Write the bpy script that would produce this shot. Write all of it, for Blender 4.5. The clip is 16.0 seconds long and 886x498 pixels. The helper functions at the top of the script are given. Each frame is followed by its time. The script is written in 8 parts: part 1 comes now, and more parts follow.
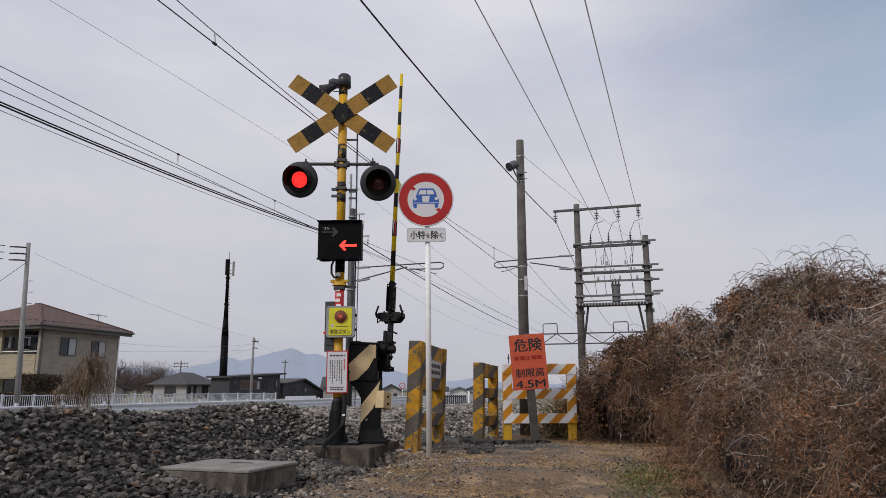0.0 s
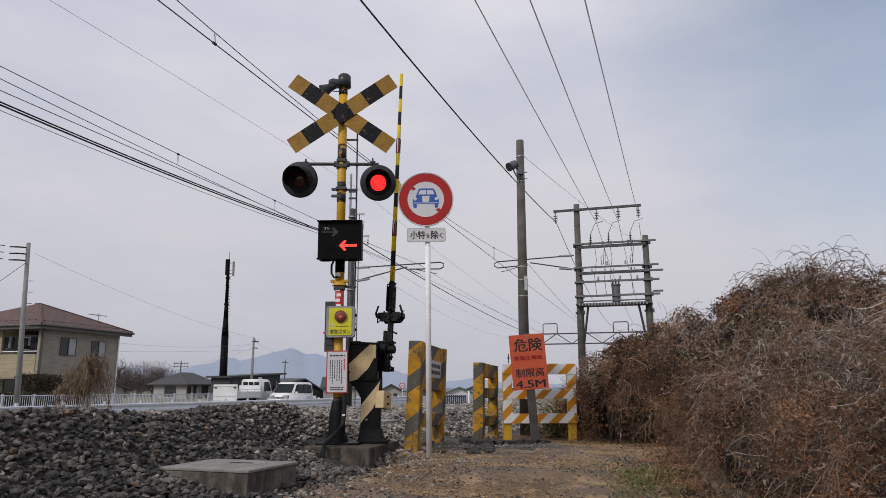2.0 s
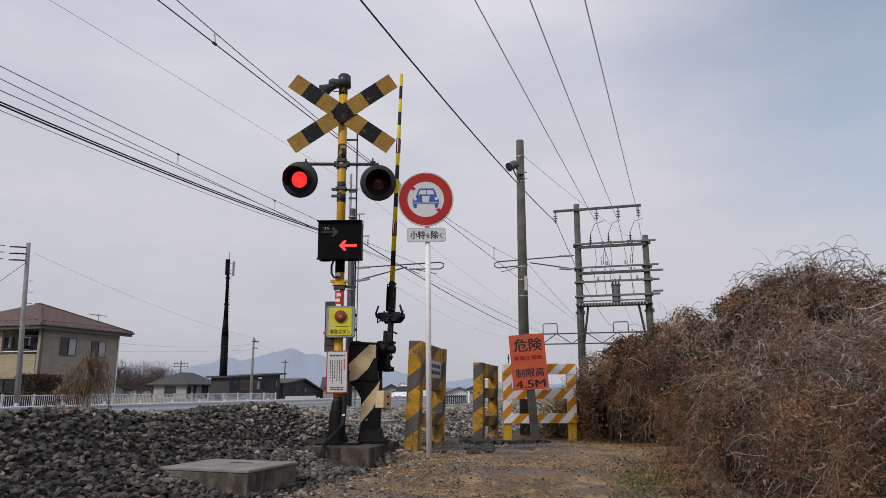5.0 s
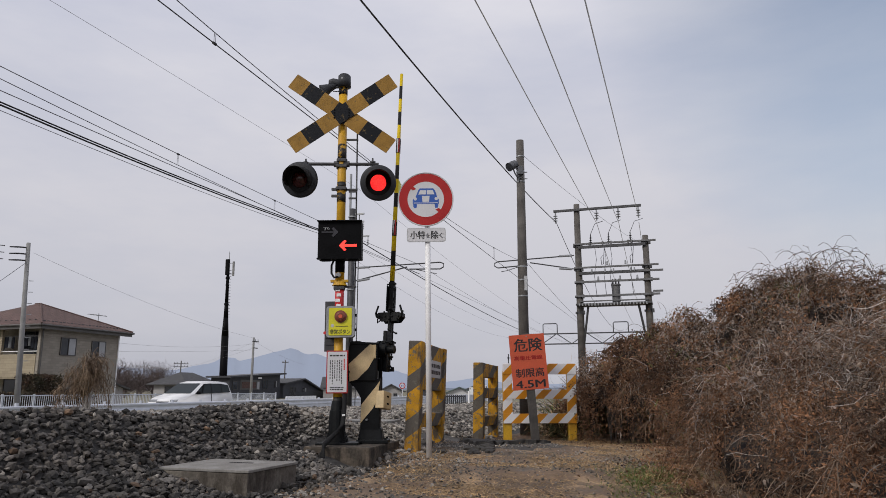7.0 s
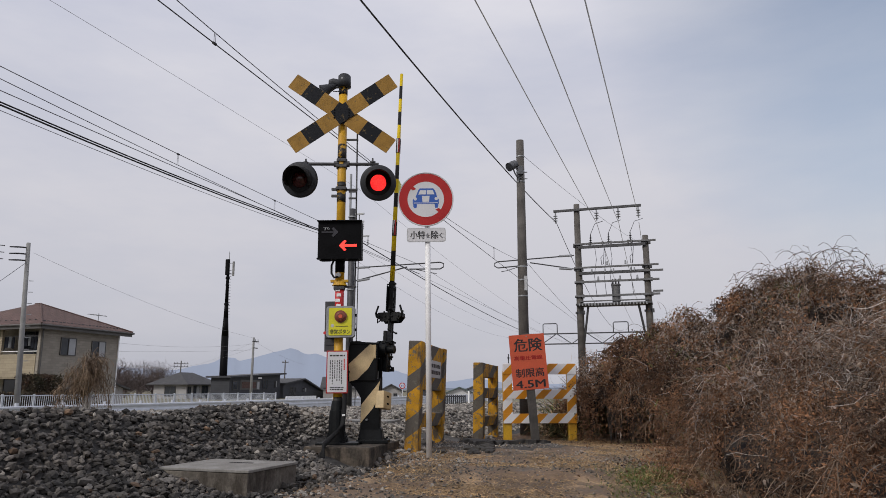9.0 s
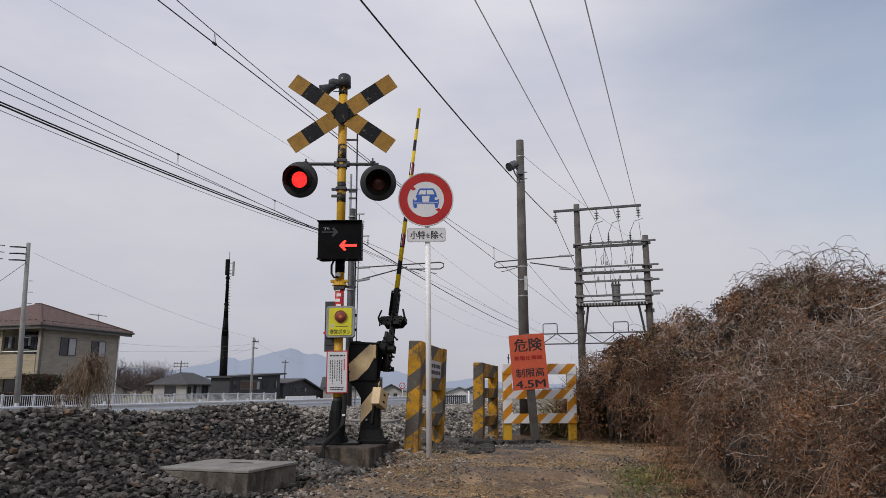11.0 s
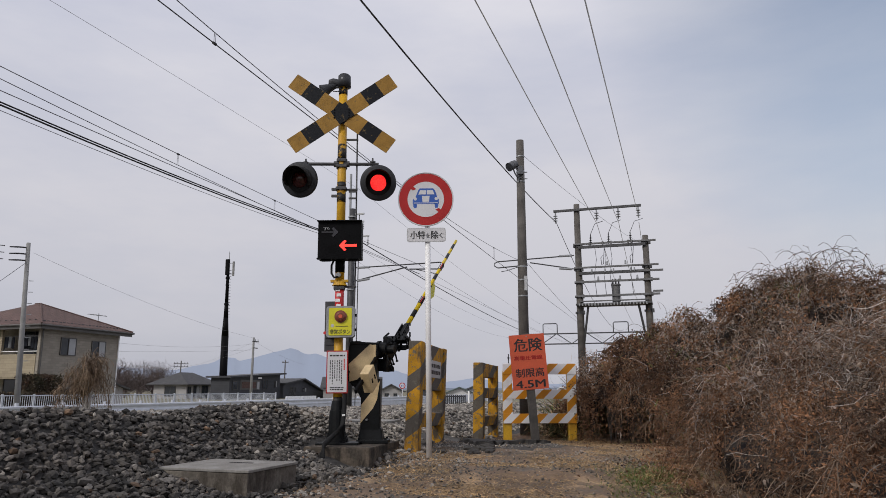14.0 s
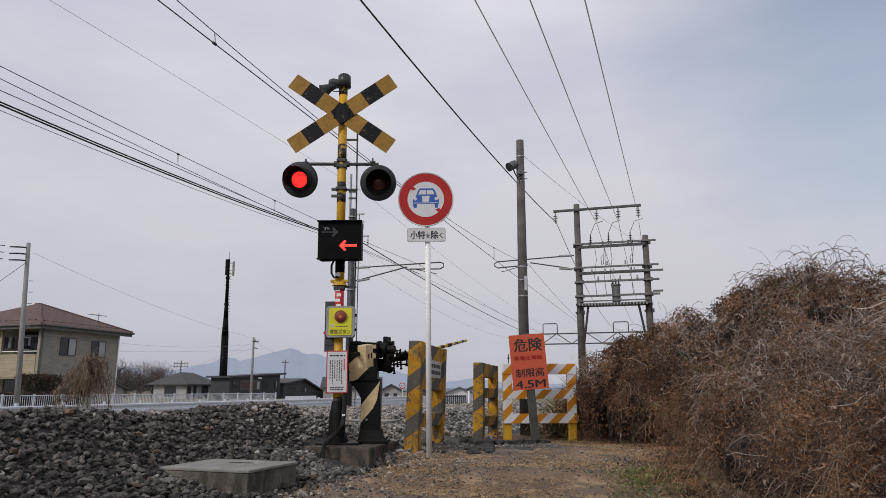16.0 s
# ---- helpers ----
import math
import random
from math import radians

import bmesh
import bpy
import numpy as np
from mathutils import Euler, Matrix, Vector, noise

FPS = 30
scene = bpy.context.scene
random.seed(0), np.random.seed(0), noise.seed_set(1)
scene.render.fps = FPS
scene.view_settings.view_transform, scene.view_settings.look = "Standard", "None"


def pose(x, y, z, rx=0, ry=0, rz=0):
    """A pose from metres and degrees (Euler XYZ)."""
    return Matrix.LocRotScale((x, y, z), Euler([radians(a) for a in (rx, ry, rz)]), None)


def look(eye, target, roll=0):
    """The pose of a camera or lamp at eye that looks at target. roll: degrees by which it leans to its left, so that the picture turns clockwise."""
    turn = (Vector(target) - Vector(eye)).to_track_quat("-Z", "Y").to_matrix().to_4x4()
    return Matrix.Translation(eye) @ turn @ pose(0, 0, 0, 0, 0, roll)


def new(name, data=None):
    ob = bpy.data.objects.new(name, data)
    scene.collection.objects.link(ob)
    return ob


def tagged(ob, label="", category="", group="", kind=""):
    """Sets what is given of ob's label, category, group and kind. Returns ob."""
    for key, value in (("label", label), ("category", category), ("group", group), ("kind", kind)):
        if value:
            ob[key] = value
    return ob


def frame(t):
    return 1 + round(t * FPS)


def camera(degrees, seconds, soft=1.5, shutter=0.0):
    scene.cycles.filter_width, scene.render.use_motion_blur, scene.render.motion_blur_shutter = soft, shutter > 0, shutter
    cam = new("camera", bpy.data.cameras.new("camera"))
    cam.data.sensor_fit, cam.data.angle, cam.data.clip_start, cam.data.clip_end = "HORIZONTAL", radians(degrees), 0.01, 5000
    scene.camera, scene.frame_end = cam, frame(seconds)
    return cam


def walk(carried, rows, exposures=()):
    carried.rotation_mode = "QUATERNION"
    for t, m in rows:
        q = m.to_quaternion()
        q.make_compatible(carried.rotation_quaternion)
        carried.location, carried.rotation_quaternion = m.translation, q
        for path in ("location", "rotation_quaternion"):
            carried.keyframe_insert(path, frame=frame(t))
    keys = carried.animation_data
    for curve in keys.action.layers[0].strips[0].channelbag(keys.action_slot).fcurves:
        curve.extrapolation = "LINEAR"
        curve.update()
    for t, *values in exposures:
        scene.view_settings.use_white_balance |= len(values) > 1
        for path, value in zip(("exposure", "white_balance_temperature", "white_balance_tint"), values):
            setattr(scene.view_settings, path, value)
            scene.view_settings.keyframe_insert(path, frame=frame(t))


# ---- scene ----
# World: Y runs along the railway, X across it, z = 0 near the dirt path.
cam = camera(64.2, 16.0, soft=0.6)
EYE = (0.0, 0.0, 0.75)
AIM = (-0.2999, 0.9540, 0.75 + 0.1992)
walk(cam, [(0.0, look(EYE, AIM)), (16.0, look(EYE, AIM))])

# ------------------------------------------------------------ light
SUN_EL, SUN_AZ = radians(36), radians(205)
world = bpy.data.worlds.new("world")
scene.world = world
world.use_nodes = True


def build_world():
    nt = world.node_tree
    nt.nodes.clear()
    n, l = nt.nodes.new, nt.links.new
    out = n("ShaderNodeOutputWorld")
    sky = n("ShaderNodeTexSky")
    sky.sky_type, sky.sun_disc = "NISHITA", False
    sky.sun_elevation, sky.sun_rotation = SUN_EL, SUN_AZ
    sky.air_density, sky.dust_density = 1.2, 2.0
    b_sky = n("ShaderNodeBackground")
    b_sky.inputs["Strength"].default_value = 0.11
    l(sky.outputs[0], b_sky.inputs["Color"])
    tc = n("ShaderNodeTexCoord")
    mp = n("ShaderNodeMapping")
    mp.inputs["Scale"].default_value = (1.0, 1.0, 3.2)
    l(tc.outputs["Generated"], mp.inputs["Vector"])
    nz = n("ShaderNodeTexNoise")
    nz.inputs["Scale"].default_value = 1.7
    nz.inputs["Detail"].default_value = 6.0
    nz.inputs["Roughness"].default_value = 0.55
    l(mp.outputs[0], nz.inputs["Vector"])
    # thick cloud with thinner, bluer parts
    ramp = n("ShaderNodeValToRGB")
    ramp.color_ramp.elements[0].position, ramp.color_ramp.elements[1].position = 0.33, 0.62
    ramp.color_ramp.elements[0].color = (0.54, 0.55, 0.645, 1)
    ramp.color_ramp.elements[1].color = (0.635, 0.63, 0.685, 1)
    l(nz.outputs["Fac"], ramp.inputs["Fac"])
    b_cloud = n("ShaderNodeBackground")
    sep = n("ShaderNodeSeparateXYZ")
    l(tc.outputs["Generated"], sep.inputs[0])
    rise = n("ShaderNodeMapRange")
    rise.inputs["From Min"].default_value, rise.inputs["From Max"].default_value = 0.0, 0.5
    rise.inputs["To Min"].default_value, rise.inputs["To Max"].default_value = 0.86, 1.13
    l(sep.outputs["Z"], rise.inputs["Value"])
    l(rise.outputs[0], b_cloud.inputs["Strength"])
    l(ramp.outputs["Color"], b_cloud.inputs["Color"])
    # the cloud thins towards one part of the sky
    dot = n("ShaderNodeVectorMath")
    dot.operation = "DOT_PRODUCT"
    dot.inputs[1].default_value = (0.30, 0.835, 0.462)
    l(tc.outputs["Generated"], dot.inputs[0])
    mr = n("ShaderNodeMapRange")
    mr.inputs["From Min"].default_value, mr.inputs["From Max"].default_value = 0.93, 1.0
    mr.inputs["To Min"].default_value, mr.inputs["To Max"].default_value = 0.95, 0.35
    l(dot.outputs["Value"], mr.inputs["Value"])
    mul = n("ShaderNodeMath")
    mul.operation = "MULTIPLY_ADD"
    mul.inputs[1].default_value, mul.inputs[2].default_value = 0.5, -0.25
    l(nz.outputs["Fac"], mul.inputs[0])
    add = n("ShaderNodeMath")
    add.use_clamp = True
    l(mr.outputs[0], add.inputs[0])
    l(mul.outputs[0], add.inputs[1])
    mix = n("ShaderNodeMixShader")
    l(add.outputs[0], mix.inputs[0])
    l(b_sky.outputs[0], mix.inputs[1])
    l(b_cloud.outputs[0], mix.inputs[2])
    l(mix.outputs[0], out.inputs["Surface"])


build_world()
sun = new("sun", bpy.data.lights.new("sun", "SUN"))
sun.data.energy, sun.data.angle, sun.data.color = 1.6, radians(18), (1.0, 0.95, 0.88)
sun.matrix_world = look((math.sin(SUN_AZ) * 50, math.cos(SUN_AZ) * 50, math.tan(SUN_EL) * 50), (0, 0, 0))
scene.view_settings.exposure = 0.0


# ------------------------------------------------------------ materials
def mat(name, rgb, rough=0.7, metal=0.0, var=0.25, scale=6.0, bump=0.15, bscale=60.0, rgb2=None, spec=0.5, rand=0.0, island=False):
    """A surface with a coarse stain, a fine grain and a fine relief."""
    m = bpy.data.materials.new(name)
    m.use_nodes = True
    nt = m.node_tree
    n, l = nt.nodes.new, nt.links.new
    bsdf = nt.nodes["Principled BSDF"]
    bsdf.inputs["Roughness"].default_value = rough
    bsdf.inputs["Metallic"].default_value = metal
    bsdf.inputs["Specular IOR Level"].default_value = spec
    tc = n("ShaderNodeTexCoord")
    big = n("ShaderNodeTexNoise")
    big.inputs["Scale"].default_value, big.inputs["Detail"].default_value = scale, 5.0
    fine = n("ShaderNodeTexNoise")
    fine.inputs["Scale"].default_value, fine.inputs["Detail"].default_value = bscale, 4.0
    l(tc.outputs["Object"], big.inputs["Vector"])
    l(tc.outputs["Object"], fine.inputs["Vector"])
    ramp = n("ShaderNodeValToRGB")
    a = rgb2 or tuple(c * (1 - var) for c in rgb)
    ramp.color_ramp.elements[0].position, ramp.color_ramp.elements[1].position = 0.36, 0.64
    ramp.color_ramp.elements[0].color = (*a, 1)
    ramp.color_ramp.elements[1].color = (*rgb, 1)
    l(big.outputs["Fac"], ramp.inputs["Fac"])
    hsv = n("ShaderNodeHueSaturation")
    l(ramp.outputs["Color"], hsv.inputs["Color"])
    mr = n("ShaderNodeMapRange")
    mr.inputs["From Min"].default_value, mr.inputs["From Max"].default_value = 0.25, 0.75
    mr.inputs["To Min"].default_value, mr.inputs["To Max"].default_value = 1 - var * 0.6, 1 + var * 0.6
    l(fine.outputs["Fac"], mr.inputs["Value"])
    val = mr.outputs[0]
    if rand:
        src = n("ShaderNodeNewGeometry").outputs["Random Per Island"] if island else n("ShaderNodeObjectInfo").outputs["Random"]
        r2 = n("ShaderNodeMapRange")
        r2.inputs["To Min"].default_value, r2.inputs["To Max"].default_value = 1 - rand, 1 + rand
        l(src, r2.inputs["Value"])
        mm = n("ShaderNodeMath")
        mm.operation = "MULTIPLY"
        l(val, mm.inputs[0])
        l(r2.outputs[0], mm.inputs[1])
        val = mm.outputs[0]
    l(val, hsv.inputs["Value"])
    l(hsv.outputs["Color"], bsdf.inputs["Base Color"])
    if bump:
        bp = n("ShaderNodeBump")
        bp.inputs["Strength"].default_value, bp.inputs["Distance"].default_value = bump, 0.01
        l(fine.outputs["Fac"], bp.inputs["Height"])
        l(bp.outputs[0], bsdf.inputs["Normal"])
    return m


def striped(name, rgb_a, rgb_b, axis, period, offset=0.0, duty=0.5, rough=0.6, wear=0.0, worn=(0.2, 0.19, 0.17), dirt=0.25):
    """Two painted colours in bands along axis, with dirt and flaked paint."""
    m = mat(name, rgb_a, rough, 0, dirt, 7.0, 0.2, 90.0)
    nt = m.node_tree
    n, l = nt.nodes.new, nt.links.new
    bsdf = nt.nodes["Principled BSDF"]
    tc = n("ShaderNodeTexCoord")
    dot = n("ShaderNodeVectorMath")
    dot.operation = "DOT_PRODUCT"
    dot.inputs[1].default_value = axis
    l(tc.outputs["Object"], dot.inputs[0])
    dv = n("ShaderNodeMath")
    dv.operation = "MULTIPLY_ADD"
    dv.inputs[1].default_value, dv.inputs[2].default_value = 1.0 / period, offset
    l(dot.outputs["Value"], dv.inputs[0])
    fr = n("ShaderNodeMath")
    fr.operation = "FRACT"
    l(dv.outputs[0], fr.inputs[0])
    gt = n("ShaderNodeMath")
    gt.operation = "GREATER_THAN"
    gt.inputs[1].default_value = duty
    l(fr.outputs[0], gt.inputs[0])
    hsv = [x for x in nt.nodes if x.bl_idname == "ShaderNodeHueSaturation"][0]
    ramp = [x for x in nt.nodes if x.bl_idname == "ShaderNodeValToRGB"][0]
    mix = n("ShaderNodeMix")
    mix.data_type = "RGBA"
    l(gt.outputs[0], mix.inputs["Factor"])
    l(ramp.outputs["Color"], mix.inputs["A"])
    mix.inputs["B"].default_value = (*rgb_b, 1)
    last = mix.outputs["Result"]
    if wear:
        nz = n("ShaderNodeTexNoise")
        nz.inputs["Scale"].default_value, nz.inputs["Detail"].default_value = 16.0, 8.0
        nz.inputs["Roughness"].default_value = 0.7
        l(tc.outputs["Object"], nz.inputs["Vector"])
        g2 = n("ShaderNodeMapRange")
        g2.inputs["From Min"].default_value, g2.inputs["From Max"].default_value = 1 - wear, 1 - wear + 0.04
        l(nz.outputs["Fac"], g2.inputs["Value"])
        m2 = n("ShaderNodeMix")
        m2.data_type = "RGBA"
        l(g2.outputs[0], m2.inputs["Factor"])
        l(last, m2.inputs["A"])
        m2.inputs["B"].default_value = (*worn, 1)
        last = m2.outputs["Result"]
    l(last, hsv.inputs["Color"])
    return m


def glow(name, rgb, strength):
    m = bpy.data.materials.new(name)
    m.use_nodes = True
    b = m.node_tree.nodes["Principled BSDF"]
    b.inputs["Base Color"].default_value = (*rgb, 1)
    b.inputs["Emission Color"].default_value = (*rgb, 1)
    b.inputs["Emission Strength"].default_value = strength
    return m


M = {}
M["steel"] = mat("galvanised_steel", (0.34, 0.35, 0.36), 0.5, 0.6, 0.25, 5)
M["mid_steel"] = mat("weathered_steel", (0.15, 0.15, 0.155), 0.55, 0.3, 0.3, 6)
M["dark_steel"] = mat("dark_steel", (0.07, 0.07, 0.075), 0.55, 0.3, 0.3, 8)
M["black"] = mat("black_paint", (0.006, 0.006, 0.007), 0.5, 0, 0.35, 8, spec=0.06)
M["black_gloss"] = mat("worn_gloss_black", (0.008, 0.009, 0.010), 0.5, 0, 0.4, 10, 0.2, 40, spec=0.18)
M["black_matt"] = mat("matt_black", (0.006, 0.006, 0.007), 0.85, 0, 0.3, 8)
M["hood"] = mat("grey_black_enamel", (0.028, 0.030, 0.036), 0.6, 0, 0.3, 6)
M["yellow"] = mat("yellow_paint", (0.62, 0.36, 0.02), 0.5, 0, 0.25, 5, rgb2=(0.48, 0.25, 0.02))
M["cream"] = mat("cream_paint", (0.62, 0.47, 0.26), 0.5, 0, 0.2, 7)
M["white"] = mat("white_paint", (0.88, 0.88, 0.88), 0.5, 0, 0.1, 4)
M["sign_white"] = mat("sign_white_sheet", (0.62, 0.62, 0.64), 0.45, 0, 0.08, 4, bump=0.03)
M["sign_grey"] = mat("sign_grey_sheet", (0.50, 0.51, 0.52), 0.45, 0, 0.1, 4, bump=0.03)
M["red"] = mat("sign_red", (0.42, 0.026, 0.026), 0.5, 0, 0.15, 6, bump=0.04, spec=0.2)
M["bright_red"] = mat("print_red", (0.6, 0.03, 0.03), 0.5, 0, 0.15, 6, bump=0.04)
M["blue"] = mat("sign_blue", (0.025, 0.10, 0.42), 0.45, 0, 0.15, 6, bump=0.04)
M["ink"] = mat("print_black", (0.02, 0.02, 0.022), 0.6, 0, 0.2, 8, bump=0.0)
M["orange"] = mat("sign_orange", (0.66, 0.11, 0.045), 0.5, 0, 0.12, 5, bump=0.04)
M["concrete"] = mat("old_concrete", (0.175, 0.155, 0.13), 0.9, 0, 0.45, 6, 0.5, 50, rgb2=(0.07, 0.06, 0.05))
M["slab"] = mat("pale_concrete", (0.26, 0.25, 0.235), 0.9, 0, 0.25, 6, 0.3, 60, rgb2=(0.19, 0.18, 0.165))
M["dirty_concrete"] = mat("stained_concrete", (0.125, 0.098, 0.075), 0.95, 0, 0.5, 7, 0.6, 40, rgb2=(0.06, 0.05, 0.04))
M["pole"] = mat("pole_concrete", (0.118, 0.108, 0.098), 0.9, 0, 0.3, 4, 0.2, 50, rgb2=(0.068, 0.062, 0.057))
M["pole_pale"] = mat("pale_pole_concrete", (0.26, 0.26, 0.255), 0.9, 0, 0.2, 3, 0.2, 40)
M["wire"] = mat("cable_black", (0.015, 0.015, 0.017), 0.6, 0, 0.2, 3, 0)
M["wire_grey"] = mat("cable_grey", (0.16, 0.16, 0.18), 0.5, 0.3, 0.2, 3, 0)
M["wire_pale"] = mat("cable_aluminium", (0.68, 0.68, 0.69), 0.38, 0.75, 0.2, 3, 0)
M["wire_dark"] = mat("cable_dark", (0.03, 0.03, 0.034), 0.6, 0, 0.2, 3, 0)
M["ceramic"] = mat("insulator_ceramic", (0.30, 0.31, 0.33), 0.3, 0, 0.2, 6)
M["button"] = mat("button_red", (0.22, 0.06, 0.035), 0.35, 0, 0.15, 8)
M["button_face"] = mat("panel_lime_yellow", (0.66, 0.62, 0.02), 0.45, 0, 0.1, 6, bump=0.03)
M["lens_off"] = mat("lens_dark", (0.085, 0.022, 0.02), 0.15, 0, 0.2, 8, 0)
M["lens_on"] = glow("lens_lit", (1.0, 0.024, 0.028), 1.35)
def lens_cells(m):
    """Small bright cells across the lit lens."""
    nt = m.node_tree
    n, l = nt.nodes.new, nt.links.new
    tc, vo, ramp = n("ShaderNodeTexCoord"), n("ShaderNodeTexVoronoi"), n("ShaderNodeValToRGB")
    vo.inputs["Scale"].default_value = 55.0
    ramp.color_ramp.elements[0].position, ramp.color_ramp.elements[1].position = 0.05, 0.75
    ramp.color_ramp.elements[0].color, ramp.color_ramp.elements[1].color = (1.0, 0.055, 0.04, 1), (0.95, 0.014, 0.018, 1)
    l(tc.outputs["Object"], vo.inputs["Vector"])
    l(vo.outputs["Distance"], ramp.inputs["Fac"])
    l(ramp.outputs["Color"], nt.nodes["Principled BSDF"].inputs["Emission Color"])


lens_cells(M["lens_on"])
M["arrow_on"] = glow("arrow_lit", (1.0, 0.04, 0.028), 1.35)
M["arrow_off"] = mat("arrow_unlit", (0.022, 0.021, 0.030), 0.5, 0, 0.2, 8)
M["cross_a"] = striped("crossbuck_paint", (0.34, 0.19, 0.042), (0.009, 0.010, 0.013), (1, 0, 0), 0.418, 0.75, 0.5, 0.4, 0.40, (0.16, 0.11, 0.045), dirt=0.25)
M["arm"] = striped("gate_arm_paint", (0.70, 0.50, 0.015), (0.02, 0.02, 0.02), (0, 1, 0), 0.3792, -0.2202, 0.5, 0.45, dirt=0.15)
M["frame"] = striped("worn_hazard_paint", (0.54, 0.27, 0.010), (0.095, 0.084, 0.072), (-0.75, -0.5, 1.0), 0.50, 0.1, 0.60, 0.85, 0.44, (0.13, 0.12, 0.10), 0.35)
M["frame_b"] = striped("mossy_hazard_paint", (0.54, 0.27, 0.010), (0.085, 0.075, 0.062), (-0.75, -0.5, 1.0), 0.50, 0.45, 0.62, 0.9, 0.46, (0.10, 0.092, 0.075), 0.4)
M["band"] = striped("flaking_black_band", (0.012, 0.012, 0.013), (0.012, 0.012, 0.013), (0, 0, 1), 1.0, 0.0, 0.5, 0.6, 0.47, (0.42, 0.23, 0.015), 0.2)
M["speaker"] = mat("speaker_grey", (0.12, 0.125, 0.135), 0.5, 0.1, 0.2, 8)
M["barrier"] = striped("barrier_sheeting", (0.66, 0.27, 0.015), (0.82, 0.82, 0.83), (1, 0, -1), 0.30, 0.55, 0.5, 0.4, dirt=0.1)
M["black_paint"] = mat("chipped_black_paint", (0.008, 0.009, 0.010), 0.5, 0, 0.4, 9, 0.25, 60, spec=0.15)
for k in ("cross_a", "arm"):
    M[k].node_tree.nodes["Principled BSDF"].inputs["Specular IOR Level"].default_value = 0.15
M["post"] = mat("post_yellow", (0.64, 0.36, 0.012), 0.5, 0, 0.2, 6, rgb2=(0.50, 0.26, 0.012))
M["ballast"] = mat("ballast_stone", (0.092, 0.081, 0.071), 0.9, 0, 0.4, 3.0, 0.35, 70, rgb2=(0.042, 0.040, 0.038), rand=0.75, island=True)
M["ballast_pale"] = mat("pale_ballast_stone", (0.34, 0.31, 0.272), 0.9, 0, 0.35, 3.0, 0.35, 70, rgb2=(0.14, 0.13, 0.12), rand=0.5, island=True)
M["ballast_mid"] = mat("grey_ballast_stone", (0.18, 0.163, 0.146), 0.9, 0, 0.4, 6.0, 0.5, 60, rgb2=(0.085, 0.08, 0.076), rand=0.6, island=True)
M["ballast_warm"] = mat("rusty_ballast_stone", (0.165, 0.105, 0.065), 0.9, 0, 0.4, 6.0, 0.5, 60, rgb2=(0.08, 0.055, 0.04), rand=0.6, island=True)
M["bed"] = mat("ballast_bed", (0.05, 0.047, 0.045), 0.95, 0, 0.5, 14, 0.6, 30)
M["dirt"] = mat("trodden_earth", (0.19, 0.126, 0.080), 0.95, 0, 0.45, 1.6, 1.0, 45, rgb2=(0.10, 0.074, 0.054))


def mottle(m, rgb, scale, lo, hi, flow=1.0):
    """Patches of another colour, such as flattened dry grass on earth; flow under 1 draws them out downwards."""
    nt = m.node_tree
    n, l = nt.nodes.new, nt.links.new
    hsv = [x for x in nt.nodes if x.bl_idname == "ShaderNodeHueSaturation"][0]
    src = hsv.inputs["Color"].links[0].from_socket
    tc = n("ShaderNodeTexCoord")
    nz = n("ShaderNodeTexNoise")
    nz.inputs["Scale"].default_value, nz.inputs["Detail"].default_value, nz.inputs["Roughness"].default_value = scale, 9.0, 0.68
    st = n("ShaderNodeVectorMath")
    st.operation = "MULTIPLY"
    st.inputs[1].default_value = (1, 1, flow)
    l(tc.outputs["Object"], st.inputs[0])
    l(st.outputs["Vector"], nz.inputs["Vector"])
    mr = n("ShaderNodeMapRange")
    mr.inputs["From Min"].default_value, mr.inputs["From Max"].default_value = lo, hi
    l(nz.outputs["Fac"], mr.inputs["Value"])
    mx = n("ShaderNodeMix")
    mx.data_type = "RGBA"
    l(mr.outputs[0], mx.inputs["Factor"])
    l(src, mx.inputs["A"])
    mx.inputs["B"].default_value = (*rgb, 1)
    l(mx.outputs["Result"], hsv.inputs["Color"])


mottle(M["dirt"], (0.34, 0.235, 0.14), 2.3, 0.54, 0.64)
mottle(M["dirt"], (0.11, 0.10, 0.092), 3.1, 0.58, 0.68)
# core inside mound and hedge: gap shade put into a near-black colour
M["mound"] = mat("brush_core_shade", (0.011, 0.007, 0.005), 1.0, 0, 0.5, 12, 1.0, 40)
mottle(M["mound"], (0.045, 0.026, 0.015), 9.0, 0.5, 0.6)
mottle(M["concrete"], (0.045, 0.036, 0.028), 7.0, 0.46, 0.62, 0.35)
mottle(M["dirty_concrete"], (0.022, 0.018, 0.014), 8.0, 0.48, 0.62, 0.35)
mottle(M["frame"], (0.075, 0.055, 0.036), 10.0, 0.52, 0.62, 0.3)
mottle(M["frame_b"], (0.075, 0.055, 0.036), 9.0, 0.50, 0.62, 0.3)
M["field"] = mat("dry_field", (0.20, 0.17, 0.11), 0.95, 0, 0.35, 0.3, 0.4, 8, rgb2=(0.13, 0.13, 0.08))
M["asphalt"] = mat("worn_asphalt", (0.070, 0.065, 0.060), 0.95, 0, 0.4, 6, 0.6, 60)
M["road"] = mat("pale_road_surface", (0.20, 0.20, 0.21), 0.9, 0, 0.2, 2, 0.2, 40)
M["straw"] = mat("dry_straw", (0.52, 0.345, 0.17), 0.9, 0, 0.2, 3, 0, rgb2=(0.30, 0.21, 0.11), rand=0.4, island=True)
M["grass"] = mat("green_grass", (0.11, 0.145, 0.03), 0.9, 0, 0.3, 3, 0, rand=0.4, island=True)
